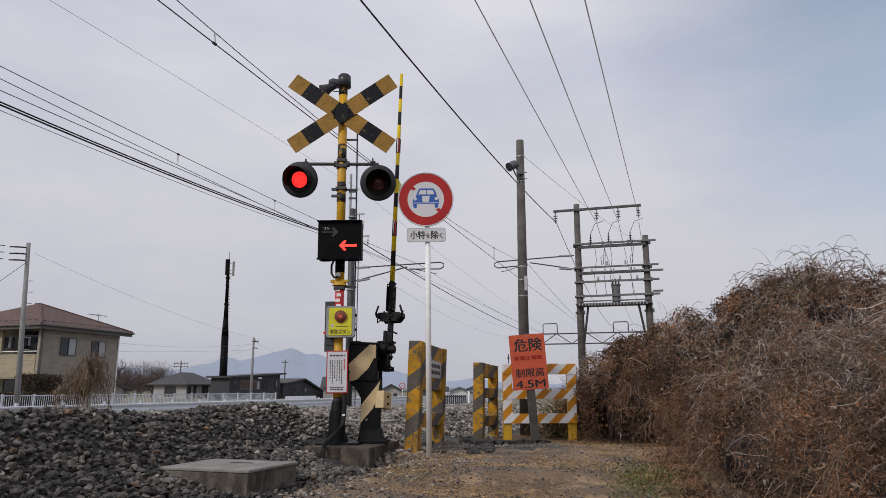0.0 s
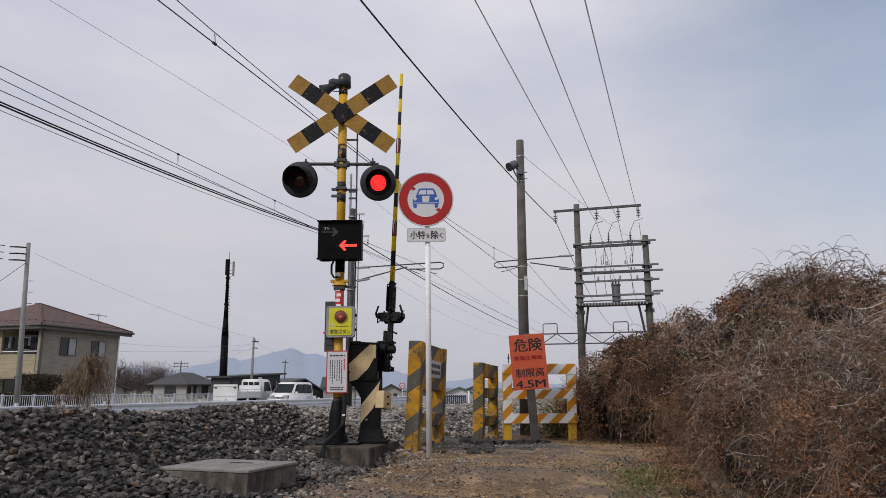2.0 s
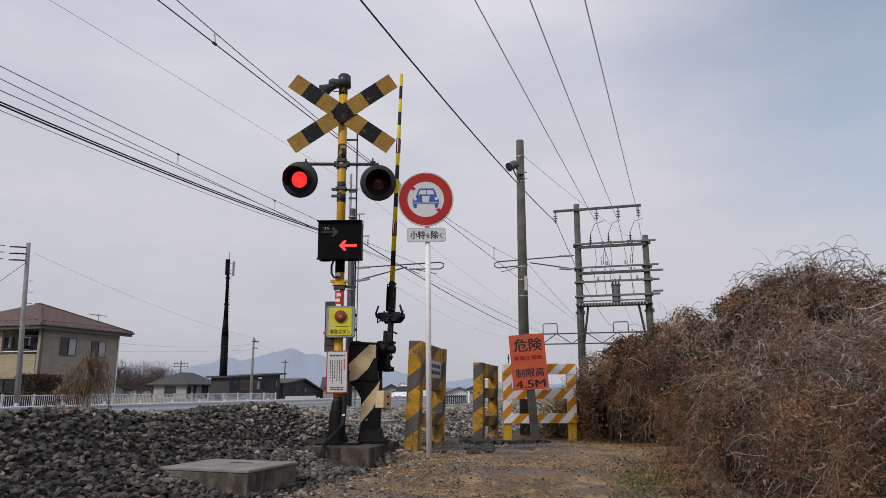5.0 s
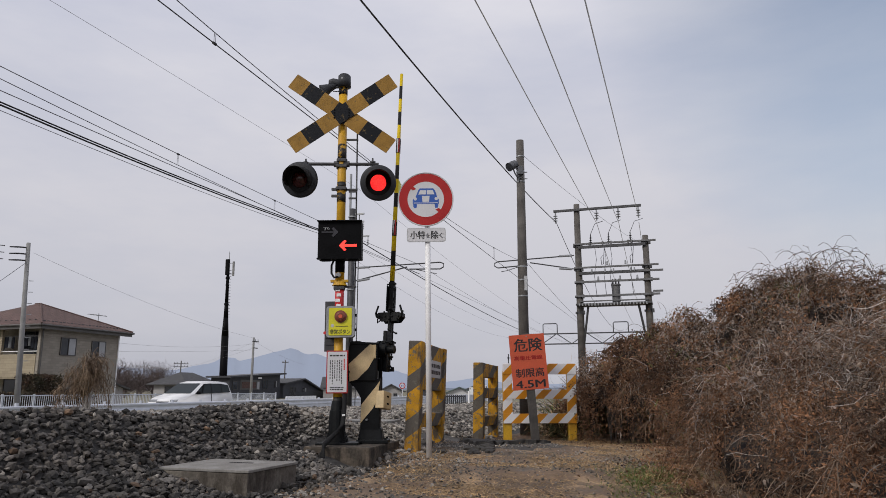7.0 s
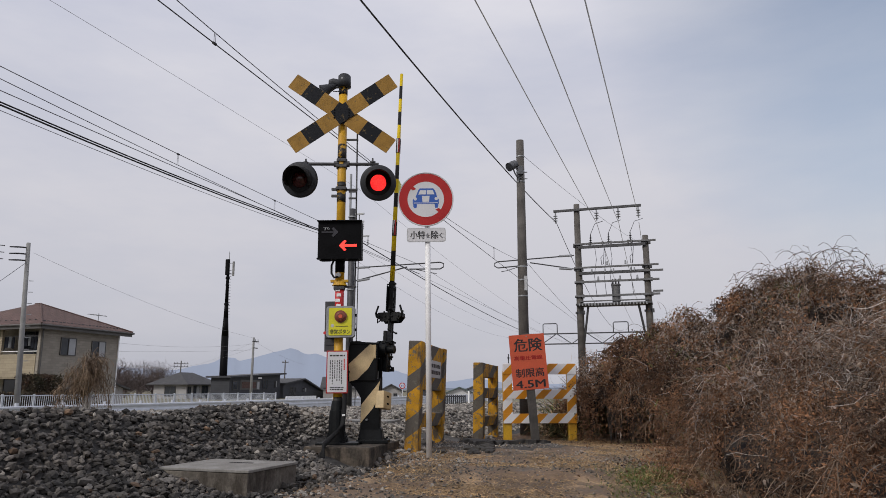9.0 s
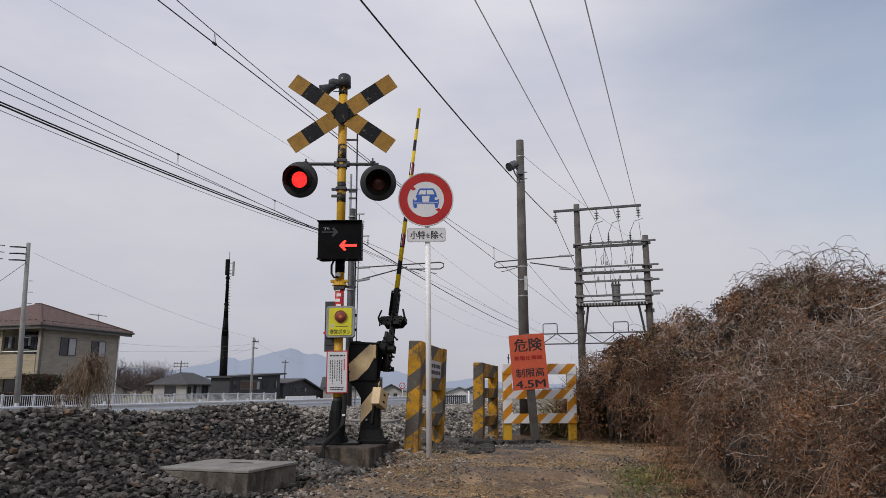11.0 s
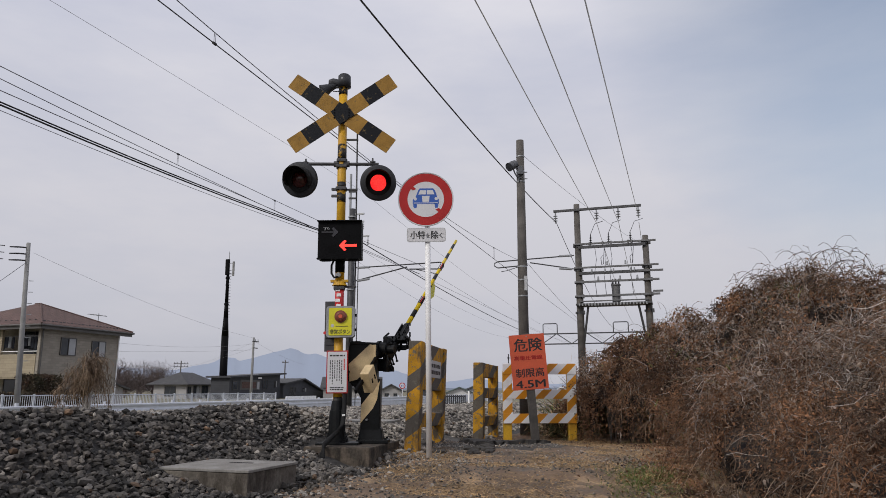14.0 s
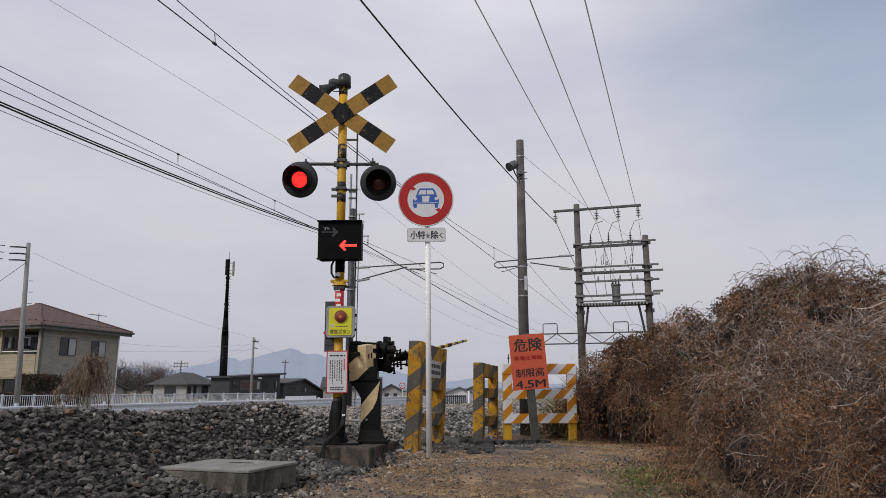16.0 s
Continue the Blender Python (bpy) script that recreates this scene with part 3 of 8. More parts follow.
def build_straw():
    rng = np.random.default_rng(11)
    n = 260000
    x, y = rng.uniform(-3.0, 1.2, n), rng.uniform(2.8, 11.5, n)
    ragged = fbm(x * 2.6, y * 2.6, 47)
    dens = 0.45 * smooth01((fbm(x * 0.9, y * 0.8, 41) - 0.47) / 0.10)
    # worn bands of short dead turf
    for cx, cy, rx, ry in ((-2.2, 6.1, 0.38, 0.16), (-1.45, 6.6, 0.50, 0.17), (-0.85, 7.0, 0.42, 0.42), (-1.5, 5.35, 0.62, 0.26), (-1.0, 5.0, 0.5, 0.2), (-0.7, 8.3, 0.25, 0.5), (-0.9, 9.6, 0.5, 0.3)):
        far = ((x - cx) / rx) ** 2 + ((y - cy) / ry) ** 2
        dens = np.maximum(dens, 1.25 * (1 - smooth01((far + 2.4 * (ragged - 0.5) - 0.7) / 0.8)))
    keep = rng.random(n) < (0.02 + 0.9 * dens)
    keep &= ~((x < -2.85) | ((x < -1.4) & (y > 9.2) & (y < 10.6)))
    x, y = x[keep], y[keep]
    p = np.stack([x, y, ground_z(x, y) + 0.004], -1)
    m = len(x)
    blades("dry_grass", p, rng.uniform(0.018, 0.055, m), rng.uniform(0.0020, 0.0044, m), 0.95, [M["straw"], M["vine_leaf"]], [0.85, 0.15], rng,
           "flattened dry straw-coloured grass on the earth path", "dry grass", 0.5, True)
    # weeds behind the barricade
    n = 2600
    P = rng.normal(size=(n, 2)) * (0.22, 0.30) + (-1.75, 12.3)
    p = np.stack([P[:, 0], P[:, 1], ground_z(P[:, 0], P[:, 1]) + rng.uniform(0, 0.35, n)], -1)
    blades("weeds", p, rng.uniform(0.08, 0.25, n), rng.uniform(0.006, 0.014, n), 0.2, [M["weed"], M["straw"], M["vine_leaf"]], [0.6, 0.2, 0.2], rng,
           "dull green and brown weeds behind the barricade", "weeds", 1.0)
    # tufts at the foot of posts and along the verge
    P = []
    for cx, cy, r, k in ((-2.95, 7.35, 0.30, 420), (-2.62, 7.6, 0.3, 420), (-2.8, 9.0, 0.25, 200), (-2.75, 11.0, 0.4, 500), (-2.2, 11.3, 0.4, 500), (-1.6, 11.5, 0.5, 600), (-2.4, 7.3, 0.12, 90), (-1.3, 10.9, 0.4, 300), (-2.75, 11.7, 0.3, 400), (-2.1, 12.4, 0.5, 700), (-1.6, 12.1, 0.35, 600), (-1.1, 11.4, 0.3, 400)):
        a, q = rng.uniform(0, math.tau, k), r * np.sqrt(rng.random(k))
        P.append(np.stack([cx + q * np.cos(a), cy + q * np.sin(a)], -1))
    P = np.concatenate(P)
    p = np.stack([P[:, 0], P[:, 1], ground_z(P[:, 0], P[:, 1])], -1)
    m = len(p)
    blades("dry_tufts", p, rng.uniform(0.04, 0.14, m), rng.uniform(0.002, 0.0045, m), 0.45, [M["straw"], M["vine_leaf"]], [0.6, 0.4], rng,
           "withered tan grass tufts round the posts", "dry grass", 1.2)
    n = 3600
    P = rng.normal(size=(n, 2)) * (0.17, 0.45) + (-0.17, 6.15)
    p = np.stack([P[:, 0], P[:, 1], ground_z(P[:, 0], P[:, 1])], -1)
    blades("green_grass", p, rng.uniform(0.03, 0.075, n), rng.uniform(0.003, 0.006, n), 0.35, [M["grass"], M["straw"]], [0.75, 0.25], rng,
           "small patch of short green grass at the verge", "grass")


build_straw()

# ------------------------------------------------------------ overgrown mound, in its own frame turned from the railway
MOUND = pose(0, 0, 0, 0, 0, 17.45)


def mound_z(x, y):
    """Height of the brush above the ground, x from its foot inwards, y along it."""
    foot = np.interp(y, [2.0, 3.5, 5.2, 6.2, 7.2, 8.5, 9.7, 10.6, 11.4, 12.5, 14], [1.5, 1.65, 1.87, 2.10, 2.44, 2.82, 2.84, 2.45, 2.1, 2.1, 2.3])
    foot = foot + 0.35 * (fbm(y * 1.4, x * 0.3, 55) - 0.5)
    top = np.interp(y, [2.0, 3.5, 5.0, 6.0, 7.0, 7.6, 8.2, 9.0, 9.6, 10.2, 11.0, 11.6, 12.4, 13.5, 15], [0.9, 1.05, 1.1, 1.22, 1.46, 1.78, 2.25, 2.56, 2.38, 1.94, 1.78, 1.72, 1.64, 1.2, 0.3])
    top = top * 0.97 - 0.06 * smooth01((6.0 - y) / 1.5)
    d = x - foot
    steep = 0.40 + 0.32 * smooth01((y - 8.0) / 2.5)
    prof = np.where(d > 0, steep * (1 - np.exp(-np.maximum(d, 0) / 0.12)) + (1 - steep) * smooth01(d / 2.3), 0)
    lump = 0.5 * (fbm(x * 0.8, y * 0.8, 61, 3) - 0.5) + 0.3 * (fbm(x * 2.1, y * 2.1, 67, 3) - 0.5)
    back = (1 - 0.36 * smooth01((x - 4.7) / 1.8) - 0.25 * smooth01((x - 7.0) / 3.0)) * smooth01((y - 0.8) / 1.6)
    return np.maximum(prof * (top + lump * np.clip(d, 0, 1)) * back, -0.05 * (d < 0)), d


def mound_skin(x, y):
    """Billowing skin of the brush: its points, outward normals, depth of the creases and distance from the foot."""
    h = 0.09
    z, d = mound_z(x, y)
    gx = (mound_z(x + h, y)[0] - mound_z(x - h, y)[0]) / (2 * h)
    gy = (mound_z(x, y + h)[0] - mound_z(x, y - h)[0]) / (2 * h)
    n = np.stack([-gx, -gy, np.ones_like(gx)], -1)
    n /= np.linalg.norm(n, axis=-1)[..., None]
    u, v = x * 0.9 + z * 1.0, y * 0.95 - z * 0.45
    b1 = np.abs(2 * fbm(u * 1.25 + 3.0, v * 1.25, 91, 2) - 1)
    b2 = np.abs(2 * fbm(u * 3.4, v * 3.4 + 5.0, 93, 2) - 1)
    grow = smooth01(d / 0.25 + 0.3)
    off = (0.66 * (b1 - 0.23) + 0.32 * (b2 - 0.23)) * grow
    # clumps of the near side hang out over a hollow foot
    hang = 1 - smooth01((y - 6.0) / 1.2)
    off = off + hang * (0.36 * smooth01((z - 0.25) / 0.2) * (1 - smooth01((z - 0.75) / 0.5)) - 0.30 * (1 - smooth01((z - 0.05) / 0.25))) * (0.4 + 1.2 * b1)
    # a deep hollow under the overhang of the near shoulder
    hole = np.exp(-(((y - 4.55) / 0.36) ** 2 + ((z - 0.16) / 0.22) ** 2))
    off = off - 0.48 * hole
    P = np.stack([x, y, z], -1) + n * off[..., None]
    P[..., 2] = np.maximum(P[..., 2], -0.04)
    return P, n, (0.65 * b1 + 0.35 * b2) * (1 - hole) - 0.5 * hole, d


def vine_strands(name, start, way, length, width, droop, bend, materials, index, rng, label):
    """Thin round strands, five points each, that arch and hang."""
    n, m = len(start), 5
    p, V = start.copy(), []
    w = way / np.linalg.norm(way, axis=1)[:, None]
    for j in range(m):
        side = np.cross(w, (0.31, 0.2, 0.93))
        side /= np.maximum(np.linalg.norm(side, axis=1), 1e-6)[:, None]
        up = np.cross(side, w)
        r = (width * (1.0 - 0.13 * j))[:, None]
        V += [p + side * r, p - 0.5 * side * r + 0.87 * up * r, p - 0.5 * side * r - 0.87 * up * r]
        w = w + rng.normal(size=(n, 3)) * bend
        w[:, 2] -= droop * (0.6 + 0.4 * j)
        w /= np.linalg.norm(w, axis=1)[:, None]
        p = p + w * (length / (m - 1))[:, None]
    V = np.stack(V, 1)
    q = np.array([(j * 3 + a, j * 3 + (a + 1) % 3, j * 3 + 3 + (a + 1) % 3, j * 3 + 3 + a) for j in range(m - 1) for a in range(3)])
    F = q[None] + (np.arange(n) * 3 * m)[:, None, None]
    ob = soup(name, V.reshape(-1, 3), F.reshape(-1, 4), materials, np.repeat(index, len(q)))
    ob.matrix_basis = MOUND
    return tagged(ob, label, "vines", kind="stuff")


def build_mound():
    rng = np.random.default_rng(23)
    xs, ys = np.arange(1.2, 11.0, 0.07), np.arange(0.8, 15.2, 0.07)
    gx, gy = np.meshgrid(xs, ys, indexing="ij")
    skin, nrm, crease, gd = mound_skin(gx, gy)
    nx, ny = len(xs), len(ys)
    i = (np.arange(nx - 1)[:, None] * ny + np.arange(ny - 1)[None, :])
    keep = (gd[1:, 1:] > 0.08).ravel()
    i = i.ravel()[keep]
    f = np.stack([i, i + ny, i + ny + 1, i + 1], -1)
    # near-black core for gap shade: follows the hollows, not clumps that hang out
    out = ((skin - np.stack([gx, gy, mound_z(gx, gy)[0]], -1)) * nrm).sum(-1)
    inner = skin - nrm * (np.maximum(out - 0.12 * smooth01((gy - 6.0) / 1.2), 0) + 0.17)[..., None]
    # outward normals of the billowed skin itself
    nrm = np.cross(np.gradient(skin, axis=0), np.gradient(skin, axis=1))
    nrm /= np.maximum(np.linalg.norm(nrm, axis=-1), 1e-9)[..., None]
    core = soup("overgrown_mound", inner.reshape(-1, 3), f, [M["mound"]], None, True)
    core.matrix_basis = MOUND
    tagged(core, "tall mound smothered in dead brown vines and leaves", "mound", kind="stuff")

    # where leaves can lie: the skin of the mound, by area, thicker on the side of the path
    a0, ea, eb = skin[:-1, :-1], skin[1:, :-1] - skin[:-1, :-1], skin[:-1, 1:] - skin[:-1, :-1]
    area = np.linalg.norm(np.cross(ea, eb), axis=-1)
    near = np.hypot(gx, gy)[:-1, :-1]
    wgt = area * np.clip(7.5 / near, 0.9, 1.4) ** 1.5 * np.where(gx[:-1, :-1] > 5.4, 0.2, 1.0) * np.where(gy[:-1, :-1] < 2.4, 0.5, 1.0) * np.where((gy[:-1, :-1] < 4.6) | (gy[:-1, :-1] > 9.0), 1.5, 1.0) * np.where(gy[:-1, :-1] > 12.3, 0.25, 1.0)
    wgt[(gd[1:, 1:] < 0.0) | (gx[:-1, :-1] > 10.5)] = 0
    wgt = (wgt / wgt.sum()).ravel()
    twist = skin[1:, 1:] - a0 - ea - eb
    a0, ea, eb, twist, unit = (k.reshape(-1, 3) for k in (a0, ea, eb, twist, nrm[:-1, :-1]))
    hollow = crease[:-1, :-1].ravel()

    def scatter(n, lift, floor=0.10):
        k = rng.choice(len(wgt), n, p=wgt)
        k = k[rng.random(n) < (floor + (1 - floor) * smooth01((hollow[k] - 0.11) / 0.15)) * np.where(hollow[k] < -0.22, 0.15, np.where(hollow[k] < -0.08, 0.40, 1.0))]
        n = len(k)
        u, v = rng.random((n, 1)), rng.random((n, 1))
        q = a0[k] + ea[k] * u + eb[k] * v + twist[k] * u * v
        # tufts a hand wide stand out, with dark gaps between them
        tuft = fbm(q[:, 0] * 5.5 + q[:, 2] * 4.0, q[:, 1] * 5.5 - q[:, 2] * 4.5, 83, 2)
        stay = rng.random(n) < 0.22 + 0.78 * smooth01((tuft - 0.34) / 0.14)
        q, k, tuft = q[stay], k[stay], tuft[stay]
        q = q + unit[k] * (0.26 * (tuft - 0.52))[:, None]
        n = len(k)
        return q + unit[k] * (np.abs(rng.normal(size=n)) * lift - np.where(rng.random(n) < 0.15, rng.random(n) * 0.11, 0.02))[:, None], unit[k]

    def bleached(q):
        """Patches where the leaves have gone and bare grey stems show, more of them high on the near shoulder."""
        t = fbm(q[:, 0] * 1.0 + 0.6 * q[:, 2], q[:, 1] * 1.0 - 0.5 * q[:, 2], 71, 3)
        high = 0.20 * smooth01((q[:, 0] - 2.7) / 1.2) - 0.19 * smooth01((q[:, 1] - 8.6) / 0.8) - 0.03 - 0.09 * (1 - smooth01((q[:, 2] - 0.5) / 0.6))
        return smooth01((t + high - 0.465) / 0.07)

    # crumpled leaves
    p, un = scatter(215000, 0.04, 0.42)
    bare = bleached(p)
    keep = rng.random(len(p)) > 0.58 * bare
    low, lun = scatter(110000, 0.02, 0.5)
    low = low - lun * rng.uniform(0.04, 0.13, (len(low), 1))
    scrap = scatter(9000, 0.03, 1.0)[0]
    scrap = scrap[rng.random(len(scrap)) < 0.04 + 0.5 * bleached(scrap)]
    p = np.concatenate([p[keep], low, scrap])
    bare = bleached(p)
    n = len(p)
    s = rng.uniform(0.009, 0.023, n) * np.where(p[:, 1] < 6.5, 0.54, 1.0) * np.where(rng.random(n) < 0.02, 1.6, 1.0)
    s[keep.sum():keep.sum() + len(low)] *= 1.25
    s[-len(scrap):] = rng.uniform(0.012, 0.028, len(scrap))
    litter = (p[:, 1] < 4.9) & (rng.random(n) < 0.03)
    s[litter] *= 1.4
    leaf = np.array([(-1.0, -0.5, 0.1), (0.1, -0.75, -0.25), (1.0, 0.1, 0.3), (-0.15, 0.8, -0.15)])
    # curled to narrow strips, the more the nearer the path
    curl = np.where(rng.random(n) < np.where(p[:, 1] < 6.5, 0.7, 0.3), rng.uniform(0.2, 0.6, n), 1.0)
    curl[-len(scrap):] = 1.0
    shape = leaf[None] * rng.uniform(0.5, 1.3, (n, 4, 3)) * s[:, None, None]
    shape *= np.stack([curl ** -0.55, curl ** 0.8, np.ones(n)], -1)[:, None, :]
    v = np.einsum("nij,nkj->nki", turns(n, rng), shape) + p[:, None, :]
    f = np.arange(n * 4).reshape(n, 4)
    f = np.concatenate([f[:, [0, 1, 2]], f[:, [0, 2, 3]]])
    idx = (litter | (rng.random(n) < 0.04 + 0.35 * bare)).astype(int)
    idx[-len(scrap):] = 1
    ob = soup("dead_leaves", v.reshape(-1, 3), f, [M["vine_leaf"], M["vine_pale"]], np.concatenate([idx, idx]))
    ob.matrix_basis = MOUND
    tagged(ob, "withered brown and bleached vine leaves covering the mound", "dead leaves", kind="stuff")
    # short brown twigs and fine tangle
    p, un = scatter(66000, 0.05, 0.5)
    n = len(p)
    ob = blades("brown_twigs", p, rng.uniform(0.03, 0.13, n), rng.uniform(0.0016, 0.0036, n), 0.35,
                [M["vine_stem"], M["vine_leaf"]], [0.22, 0.78], rng, "fine brown twigs tangled over the mound", "vines", 1.3, True)
    ob.matrix_basis = MOUND
    # loose twigs and leaf scraps down in the hollows
    p, un = scatter(16000, 0.02, 0.6)
    n = len(p)
    ob = blades("hollow_twigs", p - 0.08 * un, rng.uniform(0.06, 0.2, n), rng.uniform(0.003, 0.008, n), 0.3,
                [M["vine_leaf"], M["vine_stem"]], [0.75, 0.25], rng, "brown twigs deep in the tangle", "vines", 1.3, True)
    ob.matrix_basis = MOUND
    # pale stems, thick in the bleached patches, arching over the hollows
    p, un = scatter(46000, 0.05, 0.45)
    b = bleached(p)
    keep = rng.random(len(p)) < 0.09 + 0.75 * b
    p, un = p[keep], un[keep]
    n = len(p)
    way = np.cross(un, rng.normal(size=(n, 3))) + un * 0.35
    way[:, 2] -= 0.25
    idx = (rng.random(n) < 0.35 + 0.45 * bleached(p)).astype(int)
    vine_strands("vine_stems", p, way, rng.uniform(0.07, 0.27, n) * np.where(p[:, 1] > 7.5, 0.7, 1.0), rng.uniform(0.0014, 0.0036, n) * np.where(p[:, 1] < 6.0, 0.8, 1.0), 0.16, 0.46,
                 [M["vine_stem"], M["vine_grey"]], idx, rng, "pale dry vine stems arching over the mound")
    # fine curly brown tendrils on the near side
    p, un = scatter(26000, 0.05, 0.7)
    p, un = p[p[:, 1] < 7.6], un[p[:, 1] < 7.6]
    p, un = p[:9000], un[:9000]
    n = len(p)
    way = np.cross(un, rng.normal(size=(n, 3))) + un * 0.5
    vine_strands("brown_tendrils", p, way, rng.uniform(0.05, 0.17, n), rng.uniform(0.0009, 0.0022, n), 0.25, 0.75,
                 [M["vine_brown"], M["vine_stem"]], (rng.random(n) < 0.4).astype(int), rng, "fine curly brown tendrils over the mound")
    # stems that hang in front of the foot and over the hollows
    k = rng.choice(len(wgt), 8000, p=wgt)
    k = k[(a0[k][:, 2] < 1.25) & (unit[k][:, 2] < 0.85) & ((a0[k][:, 1] < 8.0) | (rng.random(len(k)) < 0.4)) & ((hollow[k] > -0.05) | (rng.random(len(k)) < 0.15))]
    n = len(k)
    p = a0[k] + unit[k] * rng.uniform(0.02, 0.10, (n, 1))
    way = unit[k] * 0.8 + rng.normal(size=(n, 3)) * 0.3 - (0, 0, 0.3)
    vine_strands("hanging_vines", p, way, rng.uniform(0.12, 0.42, n) * np.where(p[:, 1] > 7.0, 0.5, 1.0), rng.uniform(0.0012, 0.003, n), 0.30, 0.20,
                 [M["vine_stem"], M["vine_brown"]], (rng.random(n) < 0.75).astype(int), rng, "dry vines hanging down the side of the mound")
    # pale scraps of dead leaf caught in the hollow of the near side
    bm = B()
    for k in range(16):
        x, y = rng.uniform(1.7, 2.0), rng.uniform(4.2, 4.9)
        q, un, cr, d = mound_skin(np.array([x]), np.array([y]))
        c = Vector(q[0]) + Vector(un[0]) * rng.uniform(0.02, 0.12)
        a, h, w = rng.uniform(0, math.tau), rng.uniform(0.015, 0.045), rng.uniform(0.005, 0.013)
        e = Vector((math.cos(a), math.sin(a), 0.2))
        vs = [bm.verts.new(c + e * dx + Vector((rng.normal() * 0.006, rng.normal() * 0.006, dz))) for dx, dz in ((-w, 0.0), (w, 0.005), (w * 0.8, -h), (-w * 0.5, -h * 0.9), (0.0, h * 0.4))]
        bm.faces.new(vs[:4])
        bm.faces.new((vs[0], vs[4], vs[1]))
    single("leaf_scraps", bm, M["vine_pale"], MOUND, "pale curled leaf scraps caught in the vines", "dead leaves", kind="stuff")
    # long shoots that stand out of the top
    bm = B()
    sprig = []
    for k in range(900):
        y = rng.uniform(4.5, 11.5) if k % 3 == 0 else rng.uniform(7.2, 9.6)
        x = rng.uniform(2.4, 5.6) if k % 3 == 0 else rng.uniform(4.0, 6.0)
        q, un, cr, d = mound_skin(np.array([x]), np.array([y]))
        if d[0] < 0.25:
            continue
        pt, dr = Vector(q[0]) - Vector((0, 0, 0.03)), Vector((rng.normal() * 0.6, rng.normal() * 0.6, 1.0)).normalized()
        pts, L = [pt.copy()], rng.uniform(0.2, 0.6) * (1.25 if q[0, 2] > 1.6 else 0.6)
        for j in range(7):
            dr = (dr + Vector((rng.normal() * 0.28, rng.normal() * 0.28, -0.10 - 0.08 * j))).normalized()
            pt = pt + dr * L / 7
            pts.append(pt.copy())
            if rng.random() < 0.45:
                sprig.append(tuple(pt))
        tube(bm, pts, rng.uniform(0.0016, 0.0032), 4)
    # long bare vines that loop above the crest
    for k in range(34):
        x, y = rng.uniform(4.2, 6.2), rng.uniform(7.0, 8.9)
        pt, dr = Vector(mound_skin(np.array([x]), np.array([y]))[0][0]), Vector((rng.normal() * 0.7, rng.normal() * 0.7, 1.0)).normalized()
        pts, L, w = [pt.copy()], rng.uniform(0.4, 0.95), rng.uniform(0.0022, 0.0040)
        for j in range(12):
            dr = (dr + Vector((rng.normal() * 0.25, rng.normal() * 0.25, -0.05 - 0.045 * j))).normalized()
            pt = pt + dr * L / 12
            pts.append(pt.copy())
            if rng.random() < 0.35:
                sprig += [tuple(pt + Vector(rng.normal(size=3) * 0.015)) for m in range(rng.integers(1, 4))]
        tube(bm, pts, w, 4)
    # a few tall shoots at the far end
    for k in range(9):
        x, y = rng.uniform(3.2, 4.1), rng.uniform(10.8, 12.0)
        pt, dr = Vector(mound_skin(np.array([x]), np.array([y]))[0][0]), Vector((rng.normal() * 0.35, rng.normal() * 0.35, 1.0)).normalized()
        pts, L = [pt.copy()], rng.uniform(0.5, 0.95)
        for j in range(9):
            dr = (dr + Vector((rng.normal() * 0.22, rng.normal() * 0.22, -0.05 - 0.05 * j))).normalized()
            pt = pt + dr * L / 9
            pts.append(pt.copy())
            if rng.random() < 0.3:
                sprig.append(tuple(pt))
        tube(bm, pts, 0.0028, 4)
    single("vine_shoots", bm, M["vine_brown"], MOUND, "thin bare vine shoots arching above the mound", "vines", kind="stuff")
    c = np.array(sprig)
    n = len(c)
    v = np.einsum("nij,nkj->nki", turns(n, rng), leaf[None] * rng.uniform(0.5, 1.3, (n, 4, 3)) * rng.uniform(0.007, 0.016, (n, 1, 1))) + c[:, None, :]
    f = np.arange(n * 4).reshape(n, 4)
    ob = soup("shoot_leaves", v.reshape(-1, 3), np.concatenate([f[:, [0, 1, 2]], f[:, [0, 2, 3]]]), [M["vine_leaf"]])
    ob.matrix_basis = MOUND
    tagged(ob, "tiny withered leaves on the thin shoots", "dead leaves", kind="stuff")
    # fallen leaves and bits of stem on the ground along the foot
    n = 15000
    y = rng.uniform(3.6, 10.2, n)
    x = np.interp(y, [3.5, 5.2, 6.2, 7.2, 8.5, 9.7, 10.6], [1.62, 1.78, 1.98, 2.30, 2.70, 2.78, 2.42]) + 0.15 - rng.exponential(0.13, n) * (0.5 + fbm(y * 2.0, y * 0.0, 58))
    c, sn = math.cos(radians(17.45)), math.sin(radians(17.45))
    wx, wy = x * c - y * sn, x * sn + y * c
    p = np.stack([x, y, ground_z(wx, wy) + rng.uniform(0.003, 0.02, n)], -1)
    v = np.einsum("nij,nkj->nki", turns(n, rng), leaf[None] * rng.uniform(0.5, 1.3, (n, 4, 3)) * rng.uniform(0.006, 0.017, (n, 1, 1))) + p[:, None, :]
    f = np.arange(n * 4).reshape(n, 4)
    ob = soup("fallen_leaves", v.reshape(-1, 3), np.concatenate([f[:, [0, 1, 2]], f[:, [0, 2, 3]]]), [M["vine_leaf"], M["vine_pale"]], np.tile((rng.random(n) < 0.06).astype(int), 2))
    ob.matrix_basis = MOUND
    tagged(ob, "fallen brown leaves strewn along the foot of the mound", "dead leaves", kind="stuff")
    k = rng.choice(n, 5000)
